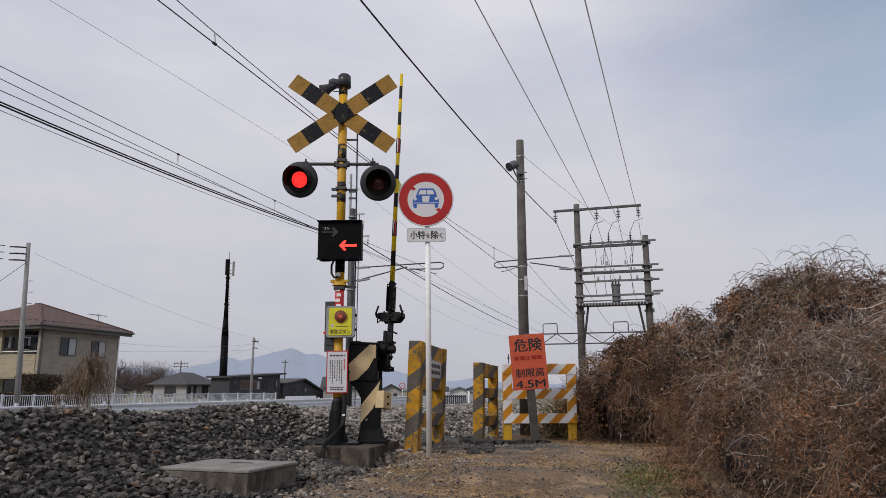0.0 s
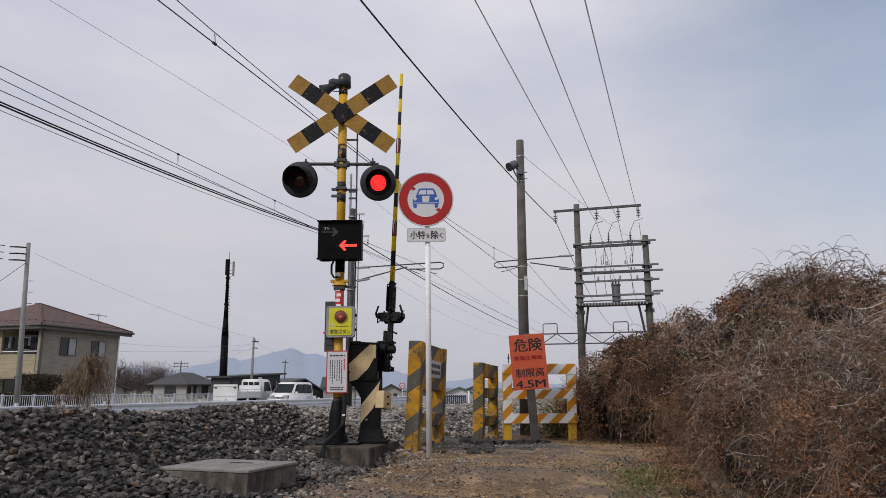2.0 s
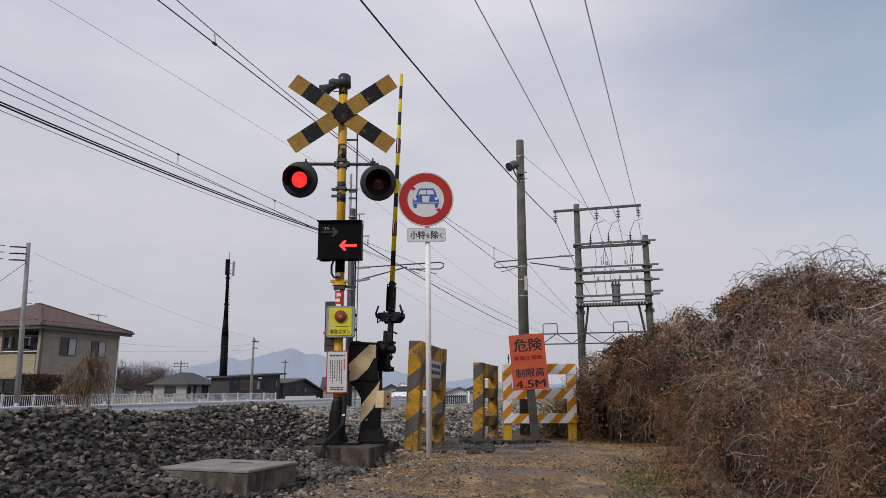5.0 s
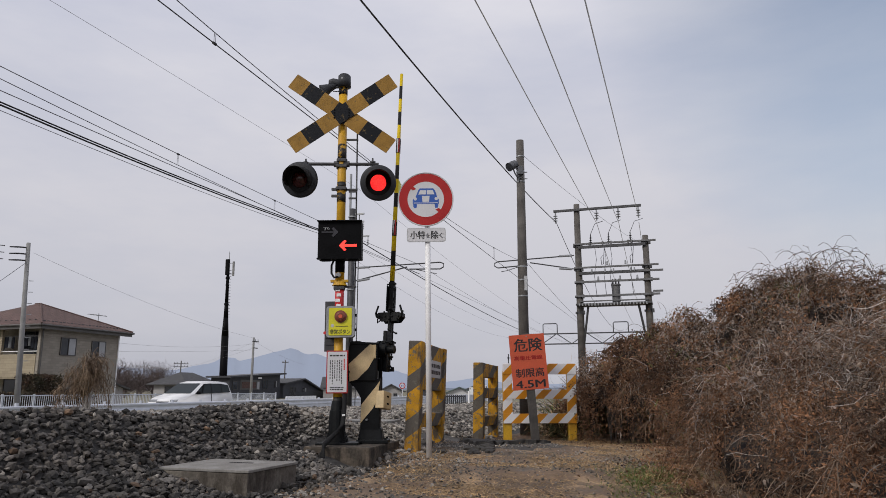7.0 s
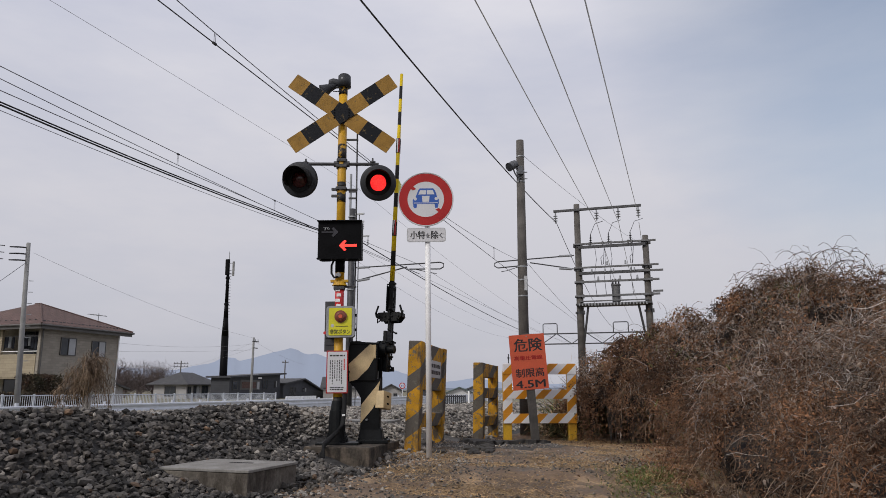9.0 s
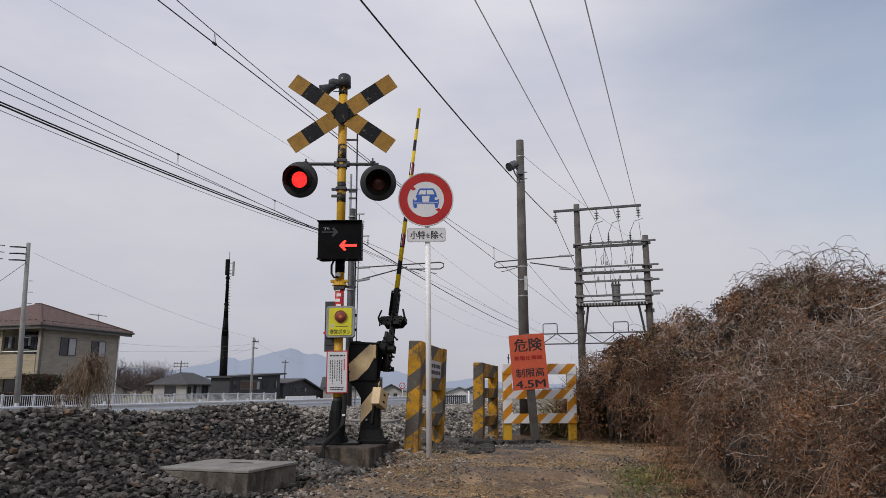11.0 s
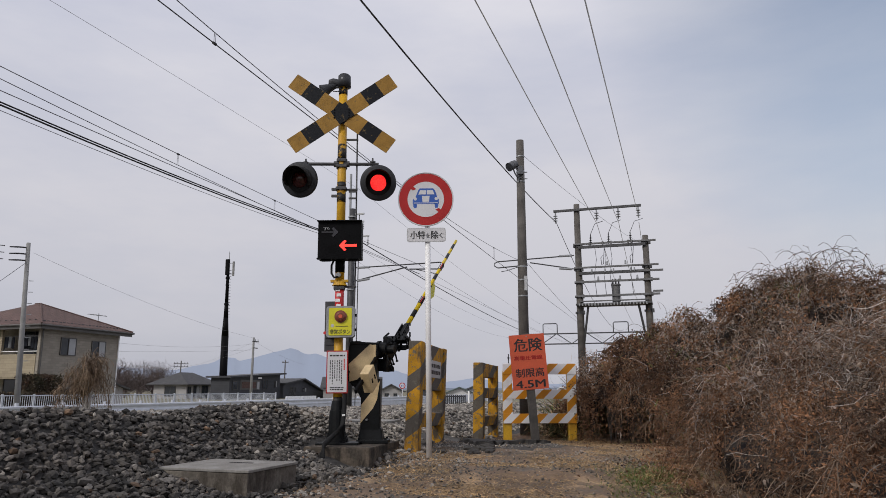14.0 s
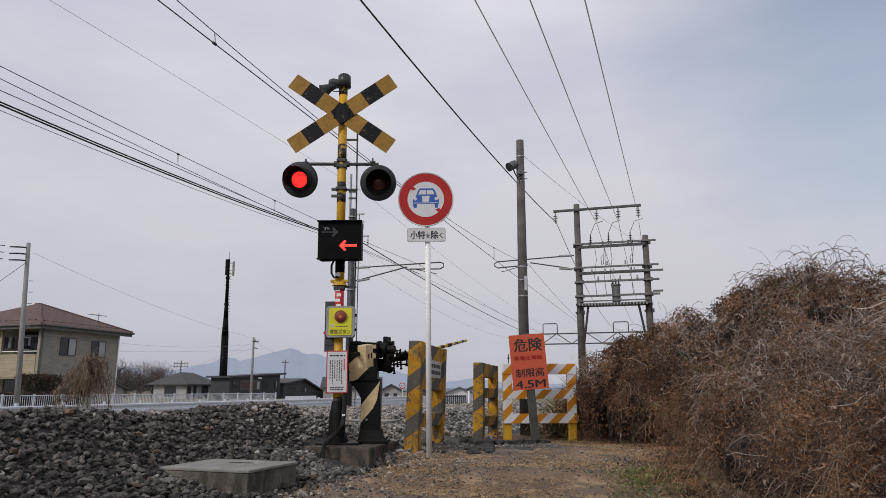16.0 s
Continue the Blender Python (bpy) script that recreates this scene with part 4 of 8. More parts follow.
    ob = blades("fallen_twigs", p[k], rng.uniform(0.03, 0.11, 5000), rng.uniform(0.002, 0.004, 5000), 0.95, [M["vine_leaf"], M["vine_stem"], M["straw"]], [0.5, 0.3, 0.2], rng,
                "bits of dry stem lying along the foot of the mound", "twigs", 0.4, True)
    ob.matrix_basis = MOUND
    # a few green blades among the dead leaves
    p = []
    for cx, cy, r, m in ((4.15, 8.6, 0.25, 170), (3.5, 7.6, 0.2, 90), (3.0, 10.2, 0.3, 130), (2.6, 8.2, 0.2, 60), (2.3, 6.0, 0.15, 50), (3.3, 11.5, 0.16, 110), (3.15, 11.2, 0.12, 60)):
        q = rng.normal(size=(m, 2)) * r + (cx, cy)
        p.append(mound_skin(q[:, 0], q[:, 1])[0] + (0, 0, 0.02))
    p = np.concatenate(p)
    n = len(p)
    ob = blades("green_blades", p, rng.uniform(0.06, 0.16, n), rng.uniform(0.004, 0.008, n), 0.2, [M["grass"]], [1.0], rng,
                "green grass blades poking through the dead vines", "grass")
    ob.matrix_basis = MOUND


build_mound()


# ------------------------------------------------------------ crossing equipment
FACE = 17.45


def bars(bm, x, z, w, h, y, rows, rng, vertical=False, gap=0.42):
    """Rows of short print marks that stand for small writing."""
    for r in range(rows):
        if vertical:
            cx = x + w / 2 - (r + 0.5) * w / rows
            p = z + h / 2
            end = z - h / 2 + rng.uniform(0, 0.35) * h
            while p > end:
                L = rng.uniform(0.5, 1.1) * w / rows
                box(bm, (cx, y, p - L / 2), (w / rows * (1 - gap), 0.0012, L))
                p -= L * 1.3
        else:
            cz = z + h / 2 - (r + 0.5) * h / rows
            p = x - w / 2
            while p < x + w / 2 - 0.01:
                L = min(rng.uniform(0.6, 1.2) * h / rows, x + w / 2 - p)
                box(bm, (p + L / 2, y, cz), (L, 0.0012, h / rows * (1 - gap)))
                p += L * 1.25
    return bm


def build_signal_post():
    rng = np.random.default_rng(3)
    root = thing("crossing_signal", pose(-3.466, 7.192, 0.17, 0, -0.57, FACE),
                 "yellow and black crossing signal post with red lamps and crossbuck", "crossing signal")
    bm = cyl(B(), (0, 0, 0.5), (0, 0, 1.33), 0.05, seg=20)
    cyl(bm, (0, 0, 1.72), (0, 0, 4.18), 0.051, seg=20)
    part("pole", bm, M["post"], root, "yellow painted steel pole", True)
    bm = cyl(B(), (0, 0, 1.28), (0, 0, 1.80), 0.0505, seg=20)
    part("pole_sleeve", bm, M["bright_red"], root, "red and white warning wrap", True)
    for k in range(5):
        part("wrap_print", box(B(), (-0.012 + 0.012 * (k % 2), -0.052, 1.44 + 0.06 * k), (0.05, 0.004, 0.034)), M["white"], root)
    # black bands and worn places on the pole
    for z0, z1 in ((0.42, 0.50), (1.92, 2.02), (2.70, 2.81), (2.86, 2.94), (3.20, 3.40), (4.02, 4.11)):
        part("pole_band", cyl(B(), (0, 0, z0), (0, 0, z1), 0.0525, seg=20), M["band"], root, "flaking black band", True)
    # foot
    bm = cyl(B(), (0, 0, 0.0), (0, 0, 0.36), 0.098, 0.082, seg=18)
    cyl(bm, (0, 0, 0.36), (0, 0, 0.46), 0.075, 0.06, seg=18)
    box(bm, (0.02, 0, 0.012), (0.46, 0.30, 0.024), 0.006)
    for sx in (-1, 1):
        for sy in (-1, 1):
            cyl(bm, (sx * 0.09, sy * 0.09, 0.02), (sx * 0.09, sy * 0.09, 0.055), 0.016, seg=6)
            prism(bm, [(0.07 * sx, 0.02), (0.125 * sx, 0.02), (0.085 * sx, 0.14)], sy * 0.04 - 0.006, sy * 0.04 + 0.006)
    part("foot", bm, M["black_gloss"], root, "black cast foot with gussets")
    # side conduit with its brackets
    bm = tube(B(), [(0.045, 0.03, 0.02), (0.075, 0.02, 0.3), (0.078, 0.0, 0.9), (0.16, 0.03, 1.3), (0.172, 0.03, 1.9), (0.172, 0.03, 3.62)], 0.010, 6)
    for z in (3.47, 2.86, 1.72, 1.30):
        box(bm, (0.1, 0.02, z), (0.17, 0.02, 0.02))
    for z in (2.86, 2.78):
        box(bm, (-0.07, 0.0, z), (0.09, 0.03, 0.03), 0.004)
        box(bm, (0.13, 0.0, z - 0.03), (0.09, 0.02, 0.02), 0.004)
    part("conduit", bm, M["dark_steel"], root)
    # cable at the foot
    bm = tube(B(), [(0.085, -0.06, 0.72), (0.088, -0.07, 0.42), (0.075, -0.10, 0.22), (0.022, -0.14, 0.136), (-0.04, -0.25, 0.072), (-0.074, -0.37, 0.025), (-0.080, -0.435, -0.05), (-0.076, -0.44, -0.24)], 0.026, 8)
    part("foot_cable", bm, M["black_matt"], root, "thick black rubber hose", True)
    part("cable_clip", box(B(), (0.085, -0.11, 0.31), (0.03, 0.03, 0.02), 0.004), M["white"], root)
    # clamps
    for z, w in ((1.70, 0.12), (3.13, 0.13), (3.20, 0.10), (2.86, 0.12)):
        bm = B()
        cyl(bm, (0, 0, z - 0.02), (0, 0, z + 0.02), 0.064, seg=16)
        box(bm, (0, -0.05, z), (w, 0.03, 0.035), 0.005)
        part("clamp", bm, M["dark_steel"], root)
    bm = cyl(B(), (0, 0, 1.73), (0, 0, 1.78), 0.085, 0.06, seg=16)
    box(bm, (0, -0.02, 1.78), (0.20, 0.05, 0.03), 0.006)
    part("collar", bm, M["yellow"], root)
    # crossbuck
    for k, (a, bx, bz) in enumerate(((35.5, -0.004, 3.763), (-34.4, 0.010, 3.758))):
        m = Matrix.Translation((bx, -0.085 - 0.012 * k, bz)) @ Matrix.Rotation(radians(a), 4, "Y")
        bm = prism(B(), rounded(1.43, 0.196, 0.006, 2), 0, 0.010)
        board = part("crossbuck_board", bm, M["cross_a"], root, "yellow and black striped warning board")
        board.matrix_basis = m
    bm = B()
    for x in (-0.085, 0.085):
        for z in (-0.05, -0.02, 0.015, 0.05):
            cyl(bm, (x, -0.103, 3.75 + z), (x, -0.098, 3.75 + z), 0.009, seg=8)
    box(bm, (0, -0.06, 3.75), (0.16, 0.04, 0.12), 0.005)
    part("crossbuck_bracket", bm, M["black"], root)
    # lamp bar
    bm = cyl(B(), (-0.47, -0.01, 3.168), (0.43, -0.01, 3.155), 0.020, seg=10)
    cyl(bm, (-0.09, -0.01, 3.162), (0.09, -0.01, 3.160), 0.036, seg=12)
    for x in (-0.42, 0.36):
        cyl(bm, (x, -0.01, 3.15), (x, -0.01, 3.23), 0.010, seg=8)
        cyl(bm, (x, -0.01, 3.17), (x, -0.01, 3.19), 0.035, seg=10)
    part("lamp_bar", bm, M["dark_steel"], root)
    drums = []
    for x, z, turn in ((-0.474, 2.962, -4), (0.432, 2.915, 6)):
        unit = new("flashing_lamp")
        unit.parent = root
        unit.matrix_basis = pose(x, -0.06, z, 14, 0, turn)
        bm = cyl(B(), (0, 0.02, 0), (0, 0.0, 0), 0.208, 0.208, seg=40)
        cyl(bm, (0, 0.0, 0), (0, -0.012, 0), 0.208, 0.19, seg=40)
        cyl(bm, (0, 0.16, 0), (0, 0.02, 0), 0.11, 0.15, seg=24)
        part("back_disc", bm, M["hood"], unit, "dark grey round backing disc", True)
        bm = B()
        seg, r0, r1 = 30, 0.145, 0.15
        rows = []
        for y, r in ((0.0, r0), (-0.27, r0 - 0.004), (-0.27, r0), (0.0, r1)):
            rows.append([bm.verts.new((r * math.cos(radians(-28 + 236 * k / seg)), y if y == 0 else y * (0.55 + 0.45 * math.sin(math.pi * k / seg)),
                                       r * math.sin(radians(-28 + 236 * k / seg)))) for k in range(seg + 1)])
        for a, b in zip(rows, rows[1:] + rows[:1]):
            for k in range(seg):
                bm.faces.new((a[k], a[k + 1], b[k + 1], b[k]))
        bmesh.ops.recalc_face_normals(bm, faces=bm.faces[:])
        part("visor", bm, M["black_matt"], unit, "matt black curved visor", True)
        part("lens_rim", ring(B(), (0, -0.014, 0), 0.145, 0.094, 0, -0.012, 32), M["black_matt"], unit)
        # the light inside: a turning drum, one half of it lit
        bm = B()
        bmesh.ops.create_uvsphere(bm, u_segments=32, v_segments=20, radius=0.097)
        me = bpy.data.meshes.new("lens_drum")
        for f in bm.faces:
            f.smooth = True
            f.material_index = 1 if f.calc_center_median().y < -0.028 else 0
        for v in bm.verts:
            v.co.y *= 0.55
        bm.to_mesh(me)
        bm.free()
        me.materials.append(M["lens_off"])
        me.materials.append(M["lens_on"])
        drum = new("lens_drum", me)
        drum.parent = unit
        drum["label"] = "red glass lens drum of the flashing light"
        drums.append(drum)
    # direction box
    bm = box(B(), (0.014, -0.08, 2.226), (0.49, 0.17, 0.43), 0.012)
    for s, w in ((0.46, 0.50),):
        box(bm, (0.014, -0.17, 2.440), (w, 0.06, 0.012))
        box(bm, (0.014, -0.165, 2.012), (w, 0.05, 0.012))
    for x in (-0.15, 0.15):
        box(bm, (x + 0.014, -0.15, 1.998), (0.10, 0.03, 0.03), 0.004)
    arrow_box = part("direction_box", bm, M["black"], root, "black train direction box with a lit red arrow")

    def arrow(cx, cz, sgn, L, hh, t):
        bm = prism(B(), [(cx + sgn * (L / 2 - 0.03), cz + t), (cx - sgn * L / 2, cz + t), (cx - sgn * L / 2, cz - t), (cx + sgn * (L / 2 - 0.03), cz - t)], -0.169, -0.166)
        for s in (1, -1):
            prism(bm, [(cx + sgn * L / 2, cz), (cx + sgn * (L / 2 - hh), cz + s * hh), (cx + sgn * (L / 2 - hh - 0.022), cz + s * (hh - 0.012)), (cx + sgn * (L / 2 - 0.045), cz)], -0.1695, -0.1655)
        return bm

    part("arrow_lit", arrow(0.108, 2.160, -1, 0.20, 0.062, 0.0145), M["arrow_on"], arrow_box, "lit red arrow")
    part("arrow_unlit", arrow(-0.095, 2.315, 1, 0.19, 0.055, 0.007), M["arrow_off"], arrow_box, "dark unlit arrow")
    lettering("box_print", "下り", 0.036, M["sign_grey"], arrow_box, -0.135, -0.1665, 2.352)
    # pole neck, connector and loop of cable under the box
    part("neck", cyl(B(), (0, 0, 1.88), (0, 0, 2.05), 0.054, seg=18), M["black"], root, "", True)
    part("connector", cyl(B(), (-0.005, -0.05, 1.845), (-0.005, -0.085, 1.845), 0.026, seg=14), M["steel"], root)
    bm = tube(B(), [(-0.06, -0.05, 2.02), (-0.085, -0.07, 1.95), (-0.082, -0.08, 1.86), (-0.05, -0.09, 1.81), (-0.005, -0.09, 1.82)], 0.012, 8)
    part("loop_cable", bm, M["black_matt"], root, "", True)
    # emergency button
    unit = new("emergency_button_box")
    unit.parent = root
    unit.matrix_basis = pose(0.032, -0.12, 1.315)
    unit["label"] = "yellow emergency button box with a round red button"
    part("casing", prism(B(), rounded(0.312, 0.345, 0.034), 0, 0.10), M["steel"], unit, "grey metal casing")
    part("face", prism(B(), rounded(0.252, 0.302, 0.014), -0.006, 0.0), M["button_face"], unit, "lime yellow printed face")
    bm = cyl(B(), (0.005, 0, 0.055), (0.005, -0.03, 0.055), 0.062, 0.058, seg=28)
    part("button", bm, M["button"], unit, "brown-red push button", True)
    bm = ring(B(), (0.005, 0, 0.055), 0.068, 0.058, -0.02, -0.006, 28)
    ring(bm, (0.005, 0, 0.055), 0.036, 0.030, -0.034, -0.028, 24)
    part("button_ring", bm, M["button"], unit)
    part("button_boss", cyl(B(), (0.005, -0.03, 0.055), (0.005, -0.036, 0.055), 0.022, seg=20), M["orange"], unit)
    lettering("face_print", "非常ボタン", 0.058, M["ink"], unit, 0.0, -0.0072, -0.112, "", 0.225)
    bm = B()
    bars(bm, 0.02, -0.052, 0.14, 0.012, -0.0068, 1, rng)
    part("small_print", bm, M["ink"], unit)["kind"] = "stuff"
    part("printed_badge", cyl(B(), (-0.085, -0.006, -0.045), (-0.085, -0.0072, -0.045), 0.018, seg=14), M["sign_grey"], unit)
    for z in (0.07, -0.09):
        part("hinge", box(B(), (0.163, 0.04, z), (0.022, 0.03, 0.03), 0.004), M["black"], unit)
    # dark louvred backing
    bm = box(B(), (-0.075, 0.02, 1.275), (0.17, 0.03, 0.56), 0.006)
    for k in range(6):
        box(bm, (-0.10, 0.0, 1.08 + 0.075 * k), (0.10, 0.012, 0.02))
    part("backing_plate", bm, M["dark_steel"], root, "dark louvred backing plate")
    part("red_knob", cyl(B(), (-0.150, -0.01, 1.20), (-0.150, -0.03, 1.20), 0.018, seg=12), M["bright_red"], root)
    # notice
    unit = new("notice_board")
    unit.parent = root
    unit.matrix_basis = pose(0.004, -0.10, 0.770)
    unit["label"] = "white notice with a red border and small print"
    part("panel", box(B(), (0, 0.006, 0), (0.236, 0.012, 0.46), 0.003), M["red"], unit, "red bordered panel")
    part("paper", box(B(), (0, -0.0015, 0), (0.212, 0.003, 0.435)), M["sign_white"], unit, "white printed sheet")
    bm = B()
    bars(bm, 0, 0.175, 0.165, 0.032, -0.0036, 1, rng, False, 0.5)
    bars(bm, -0.012, -0.015, 0.15, 0.28, -0.0036, 6, rng, True, 0.64)
    bars(bm, 0, -0.178, 0.15, 0.04, -0.0036, 2, rng)
    part("print", bm, M["ink"], unit)["kind"] = "stuff"
    bm = B()
    bars(bm, 0.078, 0.06, 0.02, 0.16, -0.0036, 1, rng, True, 0.35)
    part("red_print", bm, M["bright_red"], unit)["kind"] = "stuff"
    # horn speaker and cap on top
    bm = cyl(B(), (0.015, -0.02, 4.115), (0.015, -0.02, 4.252), 0.078, 0.074, seg=22)
    cyl(bm, (0.015, -0.02, 4.252), (0.015, -0.02, 4.272), 0.074, 0.055, seg=22)
    part("top_cap", bm, M["hood"], root, "grey domed bell housing", True)
    part("cap_screw", cyl(B(), (-0.005, -0.10, 4.20), (-0.005, -0.093, 4.20), 0.012, seg=10), M["steel"], root)
    bm = cyl(B(), (-0.05, 0.01, 4.175), (-0.13, 0.02, 4.19), 0.048, 0.056, seg=16)
    cyl(bm, (-0.13, 0.02, 4.19), (-0.175, 0.02, 4.195), 0.056, 0.036, seg=16)
    cyl(bm, (-0.09, 0.01, 4.155), (-0.15, 0.0, 4.125), 0.034, 0.045, seg=16)
    cyl(bm, (-0.15, 0.0, 4.125), (-0.245, -0.02, 4.065), 0.045, 0.082, seg=20)
    box(bm, (-0.06, 0.0, 4.13), (0.10, 0.03, 0.03), 0.004)
    part("horn", bm, M["hood"], root, "dark horn loudspeaker")
    bm = tube(B(), [(0.0, -0.05, 4.10), (-0.05, -0.06, 4.045), (-0.11, -0.05, 4.05), (-0.15, -0.02, 4.12)], 0.006, 6)
    part("horn_cable", bm, M["black_matt"], root)
    return drums


DRUMS = build_signal_post()


def build_plinth():
    bm = box(B(), (0.035, 0.05, -0.06), (0.73, 1.05, 0.54), 0.018)
    single("concrete_plinth", bm, M["dirty_concrete"], pose(-3.38, 7.33, -0.04, 0, 0, 4), "stained dark concrete plinth under the crossing signal", "plinth")


build_plinth()


def arm_pose(a):
    return pose(0.183, 0.075, 1.037, a, -0.73, 0.74)


def build_gate():
    root = thing("barrier_gate", pose(-3.25, 7.50, 0.17, 0, 0, 0), "black and cream striped crossing gate machine with its long arm", "crossing gate")
    body_m = pose(0.0, 0, 0, 0, 0, FACE)
    bm = box(B(), (-0.051, 0, 0.875), (0.33, 0.26, 0.42), 0.02)
    prism(bm, [(-0.21, 0.70), (0.15, 0.70), (0.152, 0.50), (-0.062, 0.487), (-0.085, 0.53), (-0.125, 0.595), (-0.19, 0.66)], -0.112, 0.112)
    box(bm, (0.045, 0, 0.30), (0.215, 0.22, 0.52), 0.012)
    body = part("body", bm, M["black_paint"], root, "black machine housing with a curved underside")
    body.matrix_basis = body_m
    bm = prism(B(), [(-0.204, 0.86), (0.031, 1.082), (0.083, 1.066), (0.079, 0.927), (0.018, 0.815), (-0.105, 0.691), (-0.192, 0.668)], -0.1335, -0.129)
    part("stripe", bm, M["cream"], body, "cream painted diagonal stripe")
    bm = prism(B(), [(0.149, 0.68), (0.119, 0.475), (0.075, 0.377), (-0.060, 0.219), (-0.057, 0.414), (0.041, 0.537), (0.10, 0.61)], -0.1145, -0.109)
    part("stripe", bm, M["cream"], body, "cream painted diagonal stripe")
    bm = box(B(), (0.085, -0.137, 1.0), (0.03, 0.02, 0.15), 0.005)
    cyl(bm, (0.088, -0.142, 0.94), (0.088, -0.142, 1.07), 0.009, seg=8)
    part("hinge", bm, M["cream"], body, "cream painted hinge")
    bm = box(B(), (-0.215, -0.11, 0.76), (0.035, 0.05, 0.085), 0.006)
    cyl(bm, (-0.225, -0.13, 0.775), (-0.19, -0.14, 0.775), 0.012, seg=8)
    part("latch", bm, M["black_gloss"], body, "black door latch")
    bm = prism(B(), [(-0.215, 1.082), (0.115, 1.082), (0.09, 1.100), (-0.06, 1.106), (-0.08, 1.116), (-0.17, 1.116), (-0.20, 1.10)], -0.138, 0.138)
    ob = part("lid", bm, M["black_gloss"], root)
    ob.matrix_basis = body_m
    bm = box(B(), (0.075, 0, 0.02), (0.35, 0.30, 0.04), 0.008)
    box(bm, (0.052, 0, 0.09), (0.285, 0.26, 0.16), 0.02, taper=0.82)
    for sx in (-1, 1):
        for sy in (-1, 1):
            cyl(bm, (0.075 + sx * 0.145, sy * 0.12, 0.03), (0.075 + sx * 0.145, sy * 0.12, 0.06), 0.015, seg=6)
    ob = part("base_flange", bm, M["black_gloss"], root)
    ob.matrix_basis = body_m
    part("bolt", cyl(B(), (0.045, -0.125, 0.255), (0.045, -0.09, 0.255), 0.011, seg=10), M["steel"], root)
    # bearing head by the shaft
    bm = cyl(B(), (0.06, 0.08, 1.03), (0.20, 0.08, 1.03), 0.085, seg=24)
    cyl(bm, (0.18, 0.08, 1.03), (0.29, 0.08, 1.03), 0.045, seg=16)
    cyl(bm, (0.09, 0.08, 1.03), (0.12, 0.08, 1.03), 0.10, seg=24)
    box(bm, (0.17, 0.14, 0.98), (0.05, 0.13, 0.40), 0.01)
    box(bm, (0.12, 0.16, 0.86), (0.10, 0.10, 0.14), 0.012)
    for z in (0.80, 1.10):
        box(bm, (0.19, 0.215, z), (0.07, 0.06, 0.03), 0.006)
        box(bm, (0.20, 0.245, z + 0.012), (0.04, 0.012, 0.05), 0.003)
    for z in (0.84, 0.93, 1.02, 1.11):
        cyl(bm, (0.19, 0.15, z), (0.215, 0.15, z), 0.016, seg=6)
        cyl(bm, (0.19, 0.15, z), (0.225, 0.15, z), 0.007, seg=8)
    for k in range(6):
        a = math.tau * k / 6
        cyl(bm, (0.09, 0.08 + 0.082 * math.cos(a), 1.03 + 0.082 * math.sin(a)), (0.075, 0.08 + 0.082 * math.cos(a), 1.03 + 0.082 * math.sin(a)), 0.010, seg=6)
    tube(bm, [(0.20, 0.06, 0.98), (0.235, 0.03, 0.90), (0.22, 0.05, 0.82)], 0.008, 6)
    part("bearing_head", bm, M["black_gloss"], root, "black bearing head with bolts")
    part("wiring", tube(B(), [(-0.12, -0.1, 0.9), (-0.17, -0.12, 0.82), (-0.18, -0.12, 0.70), (-0.13, -0.10, 0.62)], 0.012, 6), M["black_matt"], root)
    # the arm, along its own y
    # it hangs a hand's width below the shaft
    hung = Matrix(((1, 0, 0, -0.017), (0, 1.035, 0, 0.045), (0, 0, 1, -0.146), (0, 0, 0, 1)))

    def lowered(bm):
        bmesh.ops.transform(bm, matrix=hung, verts=bm.verts)
        return bm

    bm = lowered(cyl(B(), (0, 0.74, 0), (0, 3.515, 0), 0.030, 0.020, seg=14))
    arm = part("gate_arm", bm, M["arm"], root, "thin yellow and black striped gate arm", True)
    arm.matrix_basis = arm_pose(83.2)
    bm = box(B(), (0, 0.24, 0), (0.045, 0.50, 0.055), 0.008)
    box(bm, (0, 0.58, 0), (0.062, 0.36, 0.070), 0.015)
    for sx in (-1, 1):
        box(bm, (sx * 0.038, 0.56, 0.01), (0.012, 0.30, 0.10), 0.004)
    for y in (0.46, 0.55, 0.66, 0.73):
        cyl(bm, (-0.055, y, 0.02), (0.062, y, 0.02), 0.009, seg=6)
        box(bm, (0.045, y, 0.035), (0.022, 0.03, 0.03), 0.004)
    tube(bm, [(0.05, 0.74, 0.03), (0.065, 0.66, 0.06), (0.055, 0.52, 0.05), (0.04, 0.44, 0.02)], 0.006, 6)
    box(bm, (-0.04, 0.14, -0.035), (0.09, 0.05, 0.04), 0.008)
    box(lowered(bm), (-0.012, 0.11, -0.075), (0.04, 0.20, 0.20), 0.008)
    part("arm_socket", bm, M["black_gloss"], arm, "black steel arm socket")
    # breakaway clamp: two thin plates held apart, with hooks
    flip = Matrix(((1, 0, 0, 0), (0, 0, 1, 0), (0, 1, 0, 0), (0, 0, 0, 1)))
    bm = B()
    for z in (-0.075, 0.055):
        prism(bm, [(-0.15, 0.36), (-0.13, 0.39), (0.13, 0.39), (0.16, 0.35), (0.11, 0.29), (-0.09, 0.285)], z, z + 0.012, flip)
    for sx in (-0.12, -0.045, 0.04, 0.12):
        cyl(bm, (sx, 0.345, -0.09), (sx, 0.345, 0.085), 0.011, seg=8)
    box(bm, (0, 0.365, 0), (0.24, 0.03, 0.05), 0.006)
